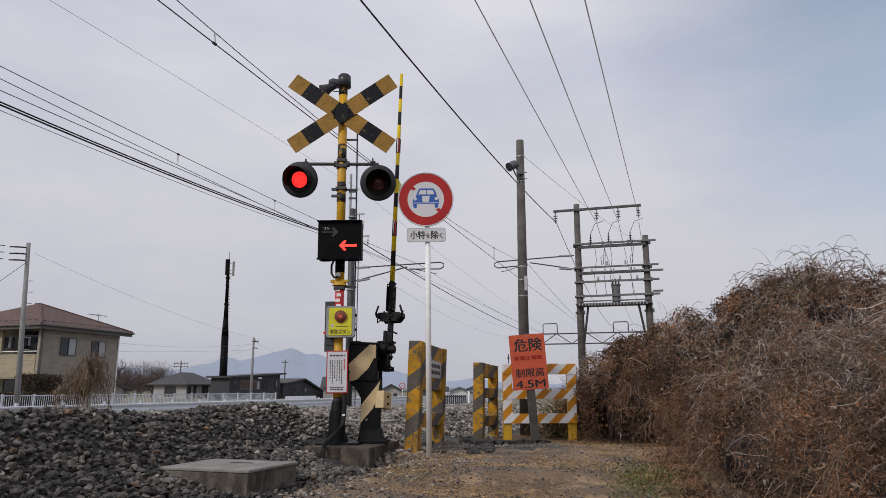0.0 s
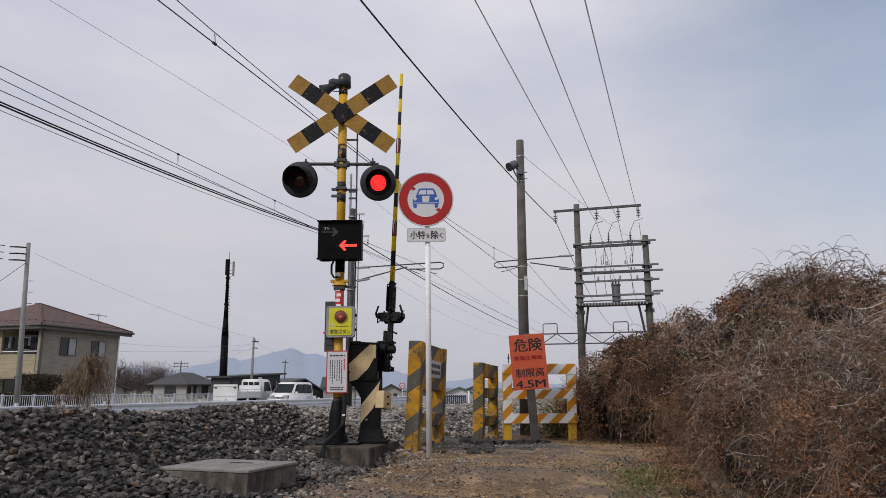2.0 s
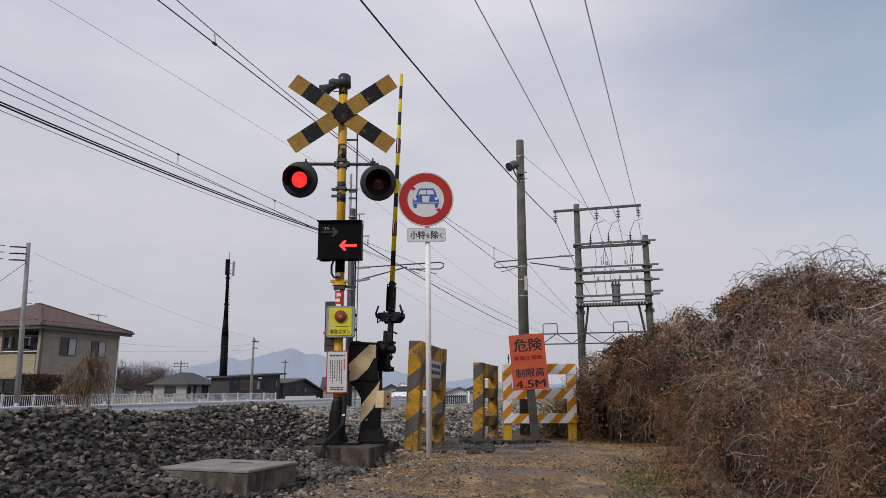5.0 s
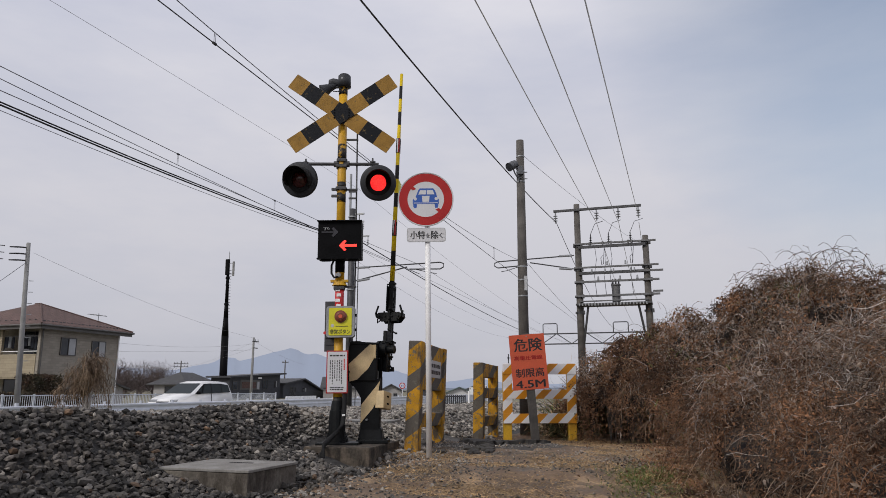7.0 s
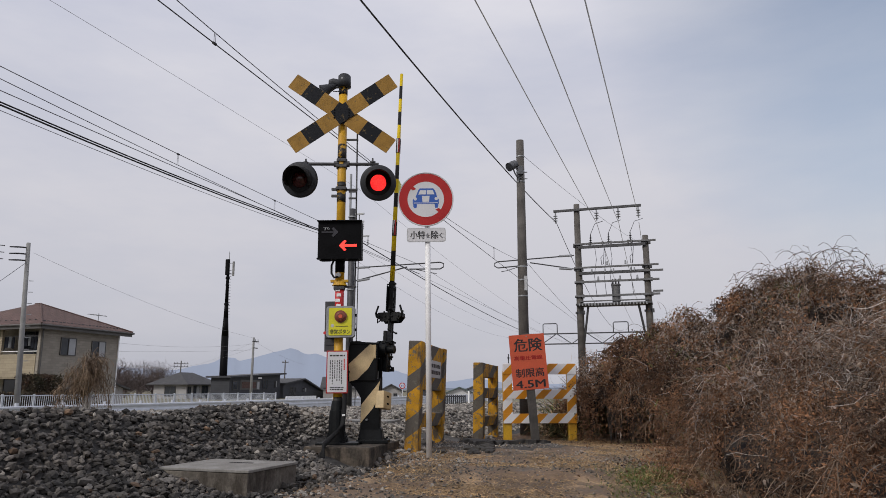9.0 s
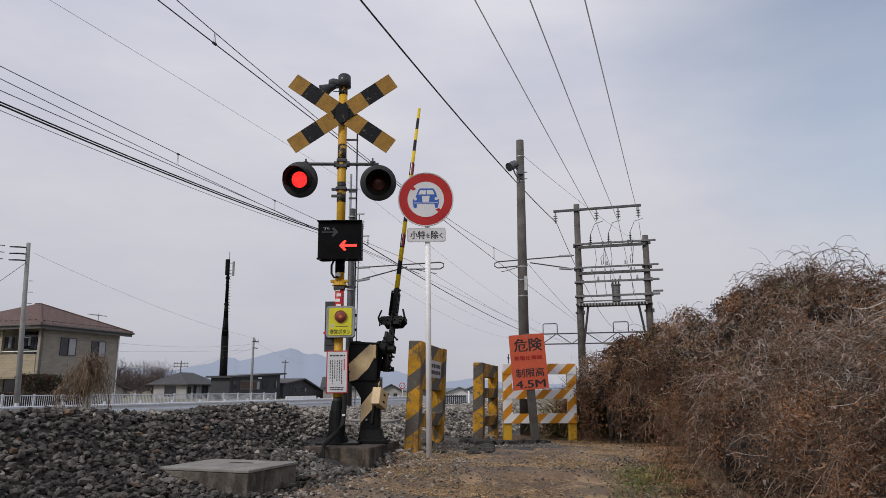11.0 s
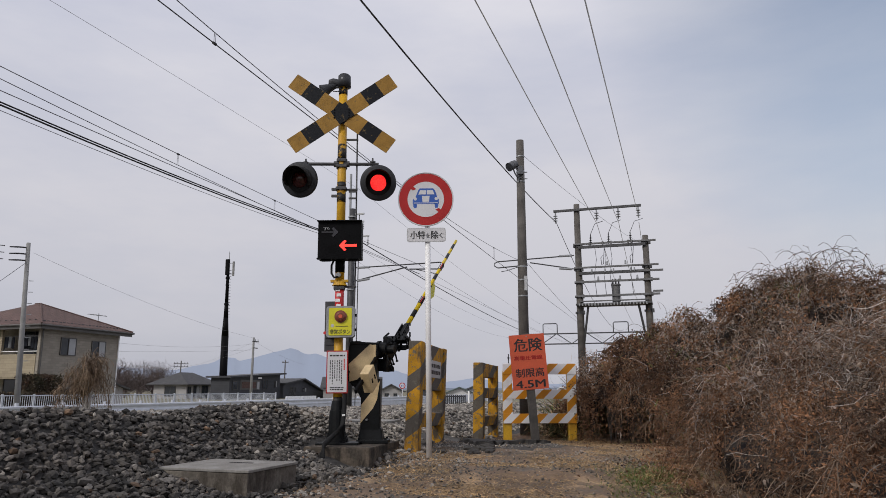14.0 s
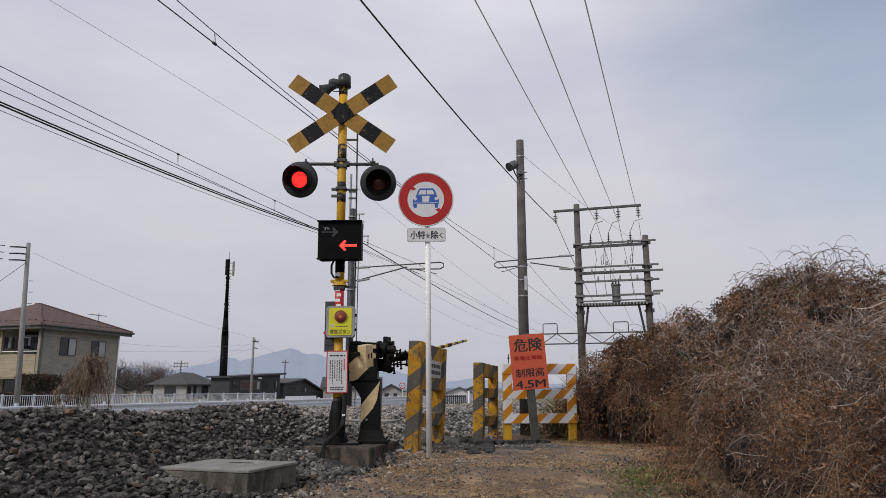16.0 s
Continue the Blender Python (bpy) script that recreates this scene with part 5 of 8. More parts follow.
    for sx in (-1, 1):
        tube(bm, [(sx * 0.11, 0.34, 0.04), (sx * 0.16, 0.35, 0.05), (sx * 0.165, 0.38, 0.06), (sx * 0.135, 0.47, 0.06)], 0.012, 6)
        tube(bm, [(sx * 0.10, 0.33, -0.07), (sx * 0.11, 0.36, -0.09), (sx * 0.12, 0.44, -0.09)], 0.009, 6)
        tube(bm, [(sx * 0.10, 0.30, 0.06), (sx * 0.13, 0.27, 0.08), (sx * 0.12, 0.31, 0.10)], 0.009, 6)
        box(bm, (sx * 0.15, 0.36, 0.0), (0.03, 0.05, 0.10), 0.006)
    part("arm_clamp", lowered(bm), M["black_gloss"], arm, "black hooked breakaway clamp")
    # comb of flat brackets below the root of the arm
    bm = B()
    for y, deep in ((-0.06, 0.17), (0.0, 0.22), (0.06, 0.24), (0.12, 0.24), (0.24, 0.27), (0.36, 0.20), (0.48, 0.24)):
        box(bm, (0.0, y, -0.035 - deep / 2), (0.018, 0.012, deep), 0.003)
        box(bm, (0.0, y, -0.035 - deep), (0.030, 0.020, 0.016), 0.003)
    box(bm, (0.0, 0.20, -0.195), (0.014, 0.60, 0.012), 0.003)
    box(bm, (0.0, 0.20, -0.055), (0.014, 0.60, 0.012), 0.003)
    for y in (0.0, 0.07):
        box(bm, (-0.01, y, 0.03), (0.05, 0.035, 0.06), 0.006, )
        cyl(bm, (0.02, y, 0.03), (0.05, y, 0.03), 0.010, seg=6)
    tube(bm, [(0.0, 0.16, -0.06), (0.0, 0.18, -0.11), (0.0, 0.20, -0.06)], 0.005, 5)
    part("bracket_rail", bm, M["black_gloss"], arm)
    bm = box(B(), (-0.05, -0.42, 0), (0.03, 0.90, 0.045), 0.005)
    part("lever", bm, M["black"], arm, "black counterweight lever")
    bm = box(B(), (-0.010, -0.575, -0.03), (0.10, 0.19, 0.24), 0.010)
    part("counterweight", bm, M["cream"], arm, "cream painted counterweight block")
    for y in (-0.535, -0.615):
        part("weight_bolt", box(B(), (0.042, y, -0.03), (0.008, 0.018, 0.05)), M["black"], arm)
    for y in (2.50, 1.425):
        bm = box(B(), (0.0, y, 0.0), (0.046, 0.20, 0.050), 0.006)
        ref = part("reflector", lowered(bm), M["black"], arm, "dark reflector sleeve")
        part("reflector_stripe", lowered(box(B(), (-0.002, y, 0.0), (0.014, 0.19, 0.054), 0.003)), M["sign_white"], ref, "white reflector stripe")
        part("reflector_stripe", lowered(box(B(), (0.016, y, 0.0), (0.013, 0.19, 0.053), 0.003)), M["red"], ref, "red reflector stripe")
    bm = prism(B(), [(-0.01, 2.08), (0.12, 2.06), (0.20, 1.95), (0.17, 1.80), (-0.01, 1.83)], -0.004, 0.004, Matrix(((0, 1, 0, 0), (0, 0, 1, 0), (-1, 0, 0, 0), (0, 0, 0, 1))))
    part("flag", lowered(bm), M["button_face"], arm, "small yellow plastic flag")
    return arm


ARM = build_gate()


def build_no_car_sign():
    root = thing("road_sign", pose(-2.432, 7.256, 0.05, 0, -0.62, FACE), "round red-ringed sign with a blue car on a white pole", "road sign")
    part("pole", cyl(B(), (0, 0, 0), (0, 0, 3.06), 0.0305, seg=18), M["white"], root, "white painted pole", True)
    for z in (2.63, 2.95, 2.42):
        part("band", cyl(B(), (0, 0, z - 0.015), (0, 0, z + 0.015), 0.036, seg=16), M["steel"], root)
    part("tag", box(B(), (0.032, 0, 1.02), (0.012, 0.03, 0.045), 0.003), M["steel"], root)
    plate = new("disc_plate")
    plate.parent = root
    plate.matrix_basis = pose(-0.018, -0.045, 2.781, 0, 0, 0)
    plate["label"] = "round no-motor-vehicles sign plate"
    part("plate", cyl(B(), (0, 0.004, 0), (0, 0, 0), 0.305, seg=64), M["sign_white"], plate, "white sign disc")
    part("rim", ring(B(), (0, 0, 0), 0.310, 0.303, -0.004, 0.012, 64), M["sign_grey"], plate)
    part("red_ring", ring(B(), (0, 0, 0), 0.297, 0.203, -0.0012, 0, 64), M["red"], plate, "red ring")
    # the bar shows only where the car leaves it free
    for k in (0, 1):
        bm = prism(B(), [(-0.215, 0.020), (-0.158, 0.020), (-0.175, -0.018), (-0.215, -0.018)], -0.0015, -0.0004)
        ob = part("bar_end", bm, M["red"], plate)
        ob.matrix_basis = Matrix.Rotation(radians(41 + 180 * k), 4, "Y")
    y0, y1 = -0.0016, -0.0004
    bm = prism(B(), [(-0.115, 0.02), (-0.082, 0.105), (-0.065, 0.125), (0.085, 0.125), (0.105, 0.10), (0.128, 0.02), (0.145, 0.0), (0.145, -0.055), (-0.145, -0.055), (-0.145, 0.0)], y0, y1)
    prism(bm, [(-0.14, -0.050), (-0.10, -0.050), (-0.10, -0.085), (-0.105, -0.10), (-0.13, -0.10), (-0.138, -0.085)], y0, y1)
    prism(bm, [(0.10, -0.050), (0.14, -0.050), (0.138, -0.085), (0.13, -0.10), (0.105, -0.10), (0.10, -0.085)], y0, y1)
    car_sym = part("car_symbol", bm, M["blue"], plate, "blue car symbol")
    bm = prism(B(), [(-0.083, 0.055), (-0.062, 0.104), (0.002, 0.104), (0.002, 0.055)], -0.0022, -0.0012)
    prism(bm, [(0.012, 0.055), (0.012, 0.104), (0.078, 0.104), (0.098, 0.055)], -0.0022, -0.0012)
    prism(bm, [(-0.043, 0.038), (0.043, 0.038), (0.036, -0.03), (-0.036, -0.03)], -0.0022, -0.0012)
    box(bm, (0, -0.0017, -0.043), (0.27, 0.001, 0.008))
    for x in (-0.117, 0.117):
        cyl(bm, (x, -0.0012, 0.005), (x, -0.0022, 0.005), 0.019, seg=16)
    part("symbol_gaps", bm, M["sign_white"], car_sym)
    tab = new("sub_plate")
    tab.parent = root
    tab.matrix_basis = pose(-0.014, -0.045, 2.374)
    tab["label"] = "small white plate under the disc with black letters"
    part("tab_plate", prism(B(), rounded(0.43, 0.160, 0.028), 0.0, 0.004), M["sign_grey"], tab)
    part("tab_face", prism(B(), rounded(0.41, 0.140, 0.022), -0.0012, 0.0), M["sign_white"], tab)
    lettering("tab_letters", "小特", 0.098, M["ink"], tab, -0.095, -0.0022, 0.0, "", 0.165)
    lettering("tab_letters", "を", 0.062, M["ink"], tab, 0.018, -0.0022, -0.008, "", 0.042)
    lettering("tab_letters", "除", 0.098, M["ink"], tab, 0.092, -0.0022, 0.0, "", 0.08)
    lettering("tab_letters", "く", 0.070, M["ink"], tab, 0.162, -0.0022, -0.006, "", 0.036)


build_no_car_sign()


def build_guard_frame(m, label, plate, paint):
    root = thing("guard_frame", m, label, "guard frame", "concrete frames beside the crossing")
    h = 1.27
    for y, w in ((0.0, 0.155), (1.24, 0.15)):
        bm = box(B(), (0, y, h / 2 - 0.1), (0.16, w, h + 0.2), 0.014)
        part("post", bm, M[paint], root, "chipped yellow and black concrete post")
    for z, hh in (((0.99, 0.55), (0.36, 0.16)) if plate else ((1.16, 0.22), (0.80, 0.16), (0.36, 0.16))):
        bm = box(B(), (0.0, 0.62, z), (0.12, 1.10, hh), 0.012)
        part("rail", bm, M[paint], root, "chipped concrete cross rail")
    if plate:
        bm = box(B(), (0.064, 0.69, 0.975), (0.008, 0.66, 0.21), 0.002)
        p = part("plate", bm, M["sign_grey"], root, "grey enamel plate with worn print")
        bm = B()
        rng = np.random.default_rng(5)
        bars(bm, 0, 0, 0.58, 0.16, 0, 2, rng)
        ob = part("plate_print", bm, M["ink"], p)
        ob.matrix_basis = pose(0.0688, 0.69, 0.975, 0, 0, 90)
    return root


build_guard_frame(pose(-2.83, 7.84, 0.04, -1.0, 1.8, 5.0), "worn yellow and black concrete guard frame with a grey plate", True, "frame")
build_guard_frame(pose(-2.86, 10.95, -0.10, -0.5, 0.6, 3.2), "worn and mossy yellow and black concrete guard frame", False, "frame_b")


def build_barricade():
    root = thing("barricade", pose(-1.97, 11.40, -0.06, 0, 0, 22.0), "orange and white striped steel barricade with yellow legs", "barricade")
    for z, h in ((1.135, 0.17), (0.740, 0.145), (0.365, 0.15)):
        part("board", box(B(), (0, -0.012, z), (1.18, 0.02, h), 0.004), M["barrier"], root, "orange and white reflective board")
    for x in (-0.517, 0.517):
        part("upright", box(B(), (x, -0.002, 0.755), (0.145, 0.022, 0.93), 0.004), M["barrier"], root, "orange and white reflective upright")
    for x in (-0.52, 0.52):
        part("leg", box(B(), (x, 0.05, 0.52), (0.13, 0.09, 1.16), 0.008), M["yellow"], root, "yellow painted leg")
    bm = cyl(B(), (-0.49, 0.02, 1.15), (-0.49, 0.02, 1.37), 0.008, seg=8)
    box(bm, (-0.49, 0.02, 1.31), (0.03, 0.02, 0.03), 0.004)
    part("rod", bm, M["dark_steel"], root, "thin dark rod")


build_barricade()


def build_danger_sign():
    root = thing("danger_sign", pose(-1.955, 10.925, -0.05, 0, -4.2, FACE), "orange danger sign with black letters on a leaning grey post", "warning sign")
    part("post", box(B(), (-0.005, 0.06, 0.80), (0.125, 0.09, 1.72), 0.012), M["pole"], root, "weathered grey timber post")
    sheet = part("sheet", prism(B(), rounded(0.548, 0.84, 0.008, 2), 0.0, 0.006), M["orange"], root, "orange enamel sheet")
    sheet.matrix_basis = pose(-0.002, 0.0, 1.225)
    lettering("letters", "危険", 0.215, M["ink"], sheet, 0.012, -0.0015, 0.26, "", 0.44)
    lettering("letters", "高電圧電線", 0.072, M["red"], sheet, 0.0, -0.0015, 0.062, "", 0.44)
    lettering("letters", "制限高", 0.145, M["ink"], sheet, 0.005, -0.0015, -0.165, "", 0.44)
    lettering("letters", "4.5M", 0.165, M["ink"], sheet, 0.0, -0.0015, -0.335, "", 0.46)
    for z in (0.39, -0.36):
        part("screw", cyl(B(), (0.0, 0, z), (0.0, -0.006, z), 0.011, seg=10), M["steel"], sheet)


build_danger_sign()


def build_cable_box():
    root = thing("cable_pit", pose(-3.325, 5.0, -0.065, 0, 0, -1.5), "low concrete cable pit box with a pale lid among the ballast", "cable box")
    part("wall", box(B(), (0, 0, 0.10), (0.79, 0.68, 0.24), 0.010), M["concrete"], root, "stained concrete walls")
    part("lid", box(B(), (0.004, 0, 0.232), (0.80, 0.69, 0.020), 0.005), M["slab"], root, "pale concrete lid")
    bm = B()
    for x in (-0.03, 0.08):
        box(bm, (x, 0.12, 0.2425), (0.10, 0.03, 0.004))
    part("lid_slot", bm, M["black_matt"], root)


build_cable_box()


def build_deck():
    """Concrete slabs and rails of the crossing."""
    root = thing("crossing_deck", pose(0, 0, 0), "worn pale concrete slabs laid between the rails", "crossing deck", kind="structure")
    for i, x in enumerate((-4.55, -5.6, -6.7, -7.6, -8.55, -9.6, -10.65)):
        for j in range(2):
            w = 0.88 if x in TRACKS else 0.80
            ob = part("slab", box(B(), (0, 0, 0), (w, 0.94, 0.16), 0.012), M["slab"], root)
            ob.matrix_basis = pose(x, 9.48 + j * 1.0, (0.275 if i else 0.19) + 0.012 * math.sin(i * 2.1 + j), 0.3 * math.sin(i), 0.4 * math.cos(i * 1.7), 0)


build_deck()


def build_track(xc):
    root = thing("railway_track", pose(xc, 0, 0), "rusty narrow-gauge rails on concrete sleepers in ballast", "railway track", "railway tracks")
    for s in (-1, 1):
        bm = prism(B(), [(-0.06, 0), (0.06, 0), (0.012, 0.03), (0.010, 0.10), (0.03, 0.11), (0.03, 0.145), (-0.03, 0.145), (-0.03, 0.11), (-0.010, 0.10), (-0.012, 0.03)], -30, 130)
        bmesh.ops.bisect_plane(bm, geom=bm.verts[:] + bm.edges[:] + bm.faces[:], plane_co=(0, 12, 0), plane_no=(0, 1, 0))
        bmesh.ops.bisect_plane(bm, geom=bm.verts[:] + bm.edges[:] + bm.faces[:], plane_co=(0, 62, 0), plane_no=(0, 1, 0))
        for v in bm.verts:
            v.co.z += float(grade(v.co.y))
        ob = part("rail", bm, M["rust"], root, "rusty steel rail")
        ob.matrix_basis = pose(s * 0.567, 0, 0.135)
    me = None
    for k in range(70):
        y = -6 + k * 0.75
        if me is None:
            ob = part("sleeper", box(B(), (0, 0, 0), (2.0, 0.22, 0.16), 0.02), M["slab"], root)
            me = ob.data
        else:
            ob = new("sleeper", me)
            ob.parent = root
        ob.matrix_basis = pose(0, y, 0.070 + float(grade(y)))


for xc in TRACKS:
    build_track(xc)


def build_kerb_planks():
    """Broken asphalt lip and a pale edging stone at the mouth of the crossing."""
    rng = np.random.default_rng(19)
    for x, y, L, a in ((-2.15, 9.72, 0.8, 22),):
        bm = box(B(), (0, 0, 0), (L, 0.22, 0.09), 0.02)
        for v in bm.verts:
            v.co += Vector(rng.normal(size=3) * 0.012)
        single("edging_stone", bm, M["asphalt"], pose(x, y, 0.012, 3, 2, a + FACE), "broken lump of dark asphalt at the crossing mouth", "asphalt lump", "broken asphalt lumps")


build_kerb_planks()


def build_asphalt_slab():
    """A tongue of worn asphalt that breaks off in front of the crossing."""
    rng = np.random.default_rng(37)
    rim = [(-2.75, 9.9), (-2.62, 9.3), (-2.45, 8.95), (-2.33, 8.70), (-2.16, 8.75), (-2.05, 9.00), (-1.90, 9.05), (-1.74, 9.25), (-1.60, 9.40), (-1.62, 9.6), (-1.60, 10.1), (-2.2, 10.2)]
    pts = []
    for (ax, ay), (bx, by) in zip(rim, rim[1:] + rim[:1]):
        for k in range(5):
            t = k / 5
            pts.append((ax + (bx - ax) * t + rng.normal() * 0.028, ay + (by - ay) * t + rng.normal() * 0.028))
    bm = B()
    top = [bm.verts.new((x, y, float(ground_z(np.array([x]), np.array([y]))[0]) + 0.048 + rng.normal() * 0.008)) for x, y in pts]
    low = [bm.verts.new((x + rng.normal() * 0.02, y - 0.02 + rng.normal() * 0.02, float(ground_z(np.array([x]), np.array([y]))[0]) - 0.05)) for x, y in pts]
    mid = bm.verts.new((-2.1, 9.3, float(ground_z(np.array([-2.1]), np.array([9.3]))[0]) + 0.03))
    n = len(pts)
    for k in range(n):
        bm.faces.new((top[k], top[(k + 1) % n], mid))
        bm.faces.new((low[k], low[(k + 1) % n], top[(k + 1) % n], top[k]))
    bmesh.ops.subdivide_edges(bm, edges=bm.edges[:], cuts=1, use_grid_fill=True)
    bmesh.ops.recalc_face_normals(bm, faces=bm.faces[:])
    single("asphalt_apron", bm, M["asphalt"], pose(0, 0, 0), "broken edge of dark asphalt paving before the crossing", "asphalt", kind="structure")
    for k in range(16):
        x, y, s = rng.uniform(-2.65, -1.95), rng.uniform(7.75, 8.5), rng.uniform(0.03, 0.085)
        bm = B()
        bmesh.ops.create_icosphere(bm, subdivisions=1, radius=s)
        for v in bm.verts:
            v.co = Vector((v.co.x * 1.3, v.co.y, v.co.z * 0.55)) * rng.uniform(0.75, 1.2)
        z = float(ground_z(np.array([x]), np.array([y]))[0])
        single("asphalt_lump", bm, M["asphalt"], pose(x, y, z + s * 0.2, 0, 0, rng.uniform(0, 360)), "loose broken lump of dark asphalt on the dirt", "asphalt lump", "loose asphalt lumps")


build_asphalt_slab()


def build_concrete_pole():
    root = thing("concrete_pole", pose(-2.49, 12.85, -0.10, 0, 0.1, FACE), "slim grey concrete pole with a loudspeaker near the top", "utility pole")
    part("shaft", cyl(B(), (0, 0, 0), (0, 0, 5.58), 0.106, 0.072, seg=22), M["pole"], root, "weathered concrete shaft", True)
    for z in (2.85, 3.10, 2.55, 4.75, 4.95, 5.25):
        r = 0.106 - 0.034 * z / 5.58 + 0.004
        part("band", cyl(B(), (0, 0, z - 0.012), (0, 0, z + 0.012), r, seg=22), M["steel"], root)
    part("plate", box(B(), (0.045, -0.088, 2.78), (0.05, 0.006, 0.27), 0.002), M["sign_grey"], root, "narrow white plate")
    bm = cyl(B(), (-0.105, -0.09, 5.085), (-0.225, -0.17, 4.995), 0.072, 0.078, seg=20)
    cyl(bm, (-0.088, -0.079, 5.098), (-0.105, -0.09, 5.085), 0.052, 0.072, seg=20)
    cyl(bm, (-0.155, -0.123, 5.048), (-0.170, -0.133, 5.036), 0.081, seg=20)
    speaker = part("loudspeaker", bm, M["speaker"], root, "grey barrel loudspeaker tilted down on a bracket")
    bm = cyl(B(), (-0.223, -0.169, 4.996), (-0.240, -0.180, 4.984), 0.085, seg=20)
    part("grille", bm, M["hood"], speaker, "dark front grille")
    bm = box(B(), (-0.015, -0.105, 4.95), (0.10, 0.05, 0.17), 0.012)
    tube(bm, [(-0.16, -0.15, 4.99), (-0.13, -0.14, 4.90), (-0.09, -0.11, 4.83), (0.0, -0.09, 4.80)], 0.014, 6)
    tube(bm, [(-0.12, -0.11, 5.02), (-0.07, -0.11, 4.96), (0.0, -0.10, 4.94)], 0.018, 6)
    for x in (-0.05, 0.03):
        tube(bm, [(x, -0.10, 4.88), (x + 0.012, -0.10, 4.80), (x, -0.09, 4.74)], 0.010, 6)
    part("bracket", bm, M["speaker"], root, "grey speaker bracket")
    for z in (4.80, 4.93):
        part("bolt", cyl(B(), (0.07, -0.04, z), (0.125, -0.05, z), 0.010, seg=6), M["steel"], root)


build_concrete_pole()


# ------------------------------------------------------------ overhead line
def build_wire(x, c, y0, y1, r, label, steps=36, material="wire", x1=None):
    """A hanging wire along the line: height = c0 y^2 + c1 y + c2."""
    x1 = x if x1 is None else x1
    pts = []
    for k in range(steps + 1):
        u = k / steps
        y = y0 + (y1 - y0) * u
        pts.append((x + (x1 - x) * u, y, c[0] * y * y + c[1] * y + c[2]))
    single("overhead_wire", tube(B(), pts, r, 5), M[material], pose(0, 0, 0), label, "wire", "overhead wires")


def span(x, ya, za, yb, zb, sag, r, label, material="wire", xb=None):
    """A wire hung between two supports with a given sag."""
    xb = x if xb is None else xb
    pts = []
    for k in range(31):
        u = k / 30
        pts.append((x + (xb - x) * u, ya + (yb - ya) * u, za + (zb - za) * u - 4 * sag * u * (1 - u)))
    single("overhead_wire", tube(B(), pts, r, 5), M[material], pose(0, 0, 0), label, "wire", "overhead wires")


def build_wires():
    lab = "thin dark catenary wire hung above the railway track"
    build_wire(-5.6, (0.0, -0.006, 5.39), -40, 30.4, 0.0085, lab, 36, "wire_dark")
    build_wire(-5.6, (0.0031, -0.0877, 5.984), -14, 30.4, 0.0065, lab, 36, "wire_dark")
    span(-5.6, 30.4, 5.21, 80, 5.3, 0.05, 0.008, lab, "wire_grey")
    span(-5.6, 30.4, 6.18, 80, 6.0, 0.75, 0.008, lab, "wire_grey")
    build_wire(-9.6, (0.0012, -0.033, 5.85), -20, 27.4, 0.0075, lab, 36, "wire_dark")
    build_wire(-9.6, (0.0012, -0.043, 5.73), -20, 27.4, 0.007, lab, 36, "wire_dark")
    build_wire(-9.6, (0.0, 0.0088, 5.22), -20, 27.4, 0.008, lab, 36, "wire_grey")
    span(-9.6, 27.4, 5.83, 78, 5.7, 0.55, 0.007, lab, "wire_grey")
    span(-9.6, 27.4, 5.40, 78, 5.3, 0.05, 0.007, lab, "wire_grey")
    build_wire(-8.5, (-0.0008, 0.035, 6.25), -25, 19, 0.0032, "thin grey wire along the railway", 36, "wire_grey")
    span(-8.5, 19, 6.626, 78, 5.9, 0.9, 0.004, "thin grey wire along the railway", "wire_grey", -8.5)
    lab = "thick black feeder cable along the railway"
    build_wire(-12.9, (0.00212, -0.04615, 6.855), -20, 27.4, 0.019, lab)
    build_wire(-12.9, (0.00212, -0.04615, 6.795), -20, 27.4, 0.021, lab)
    build_wire(-12.9, (0.00212, -0.04615, 6.68), -20, 27.4, 0.008, lab, 36, "wire_grey")
    build_wire(-12.9, (0.00065, -0.09153, 9.39), 27.4, 78, 0.024, lab)
    build_wire(-12.9, (0.0015, -0.1679, 10.535), 27.4, 78, 0.005, lab, 36, "wire_grey")
    build_wire(-12.9, (0.0024, -0.2506, 11.53), 27.4, 60, 0.005, lab, 36, "wire_grey")
    build_wire(-4.36, (0.00158, -0.0089, 6.826), -15, 30.4, 0.017, "thick black cable hung from a pole bracket")
    span(-4.36, 30.4, 8.08, 80, 7.2, 1.6, 0.014, "thick black cable hung from a pole bracket")
    lab = "grey high-voltage wire running above the path"
    build_wire(-2.56, (0.00026, 0.0387, 6.36), -18, 30.4, 0.011, lab, 36, "wire_pale")
    build_wire(-1.65, (0.0005, 0.042, 6.03), -18, 30.4, 0.011, lab, 36, "wire_pale")
    build_wire(-0.82, (0.0003, 0.074, 5.46), -18, 30.4, 0.011, lab, 36, "wire_pale")
    for x in (-2.56, -1.65, -0.82):
        span(x, 30.4, 7.75, 80, 7.4, 1.4, 0.011, lab, "wire_pale")
    span(-2.45, 12.85, 5.2, 30.4, 6.7, 0.15, 0.004, "thin grey wire from pole to pole", "wire_grey", -0.6)
    # droppers with small clamps
    for x, y, z0, z1, zc in ((-5.6, 7.5, 5.34, 5.50, 5.345), (-5.6, 23.8, 5.25, 5.65, 5.65), (-9.6, 11.9, 5.38, 5.62, 5.625), (-9.6, 15.8, 5.35, 5.62, 5.62)):
        d = thing("dropper", pose(x, y, 0), "thin wire dropper between two catenary wires", "dropper", "catenary droppers")
        for k in (-0.012, 0.012):
            part("rod", cyl(B(), (k, 0, z0), (k, 0, z1), 0.0035, seg=6), M["wire_grey"], d)
        part("clamp", cyl(B(), (0, -0.03, zc), (0, 0.03, zc), 0.020, seg=8), M["wire"], d)


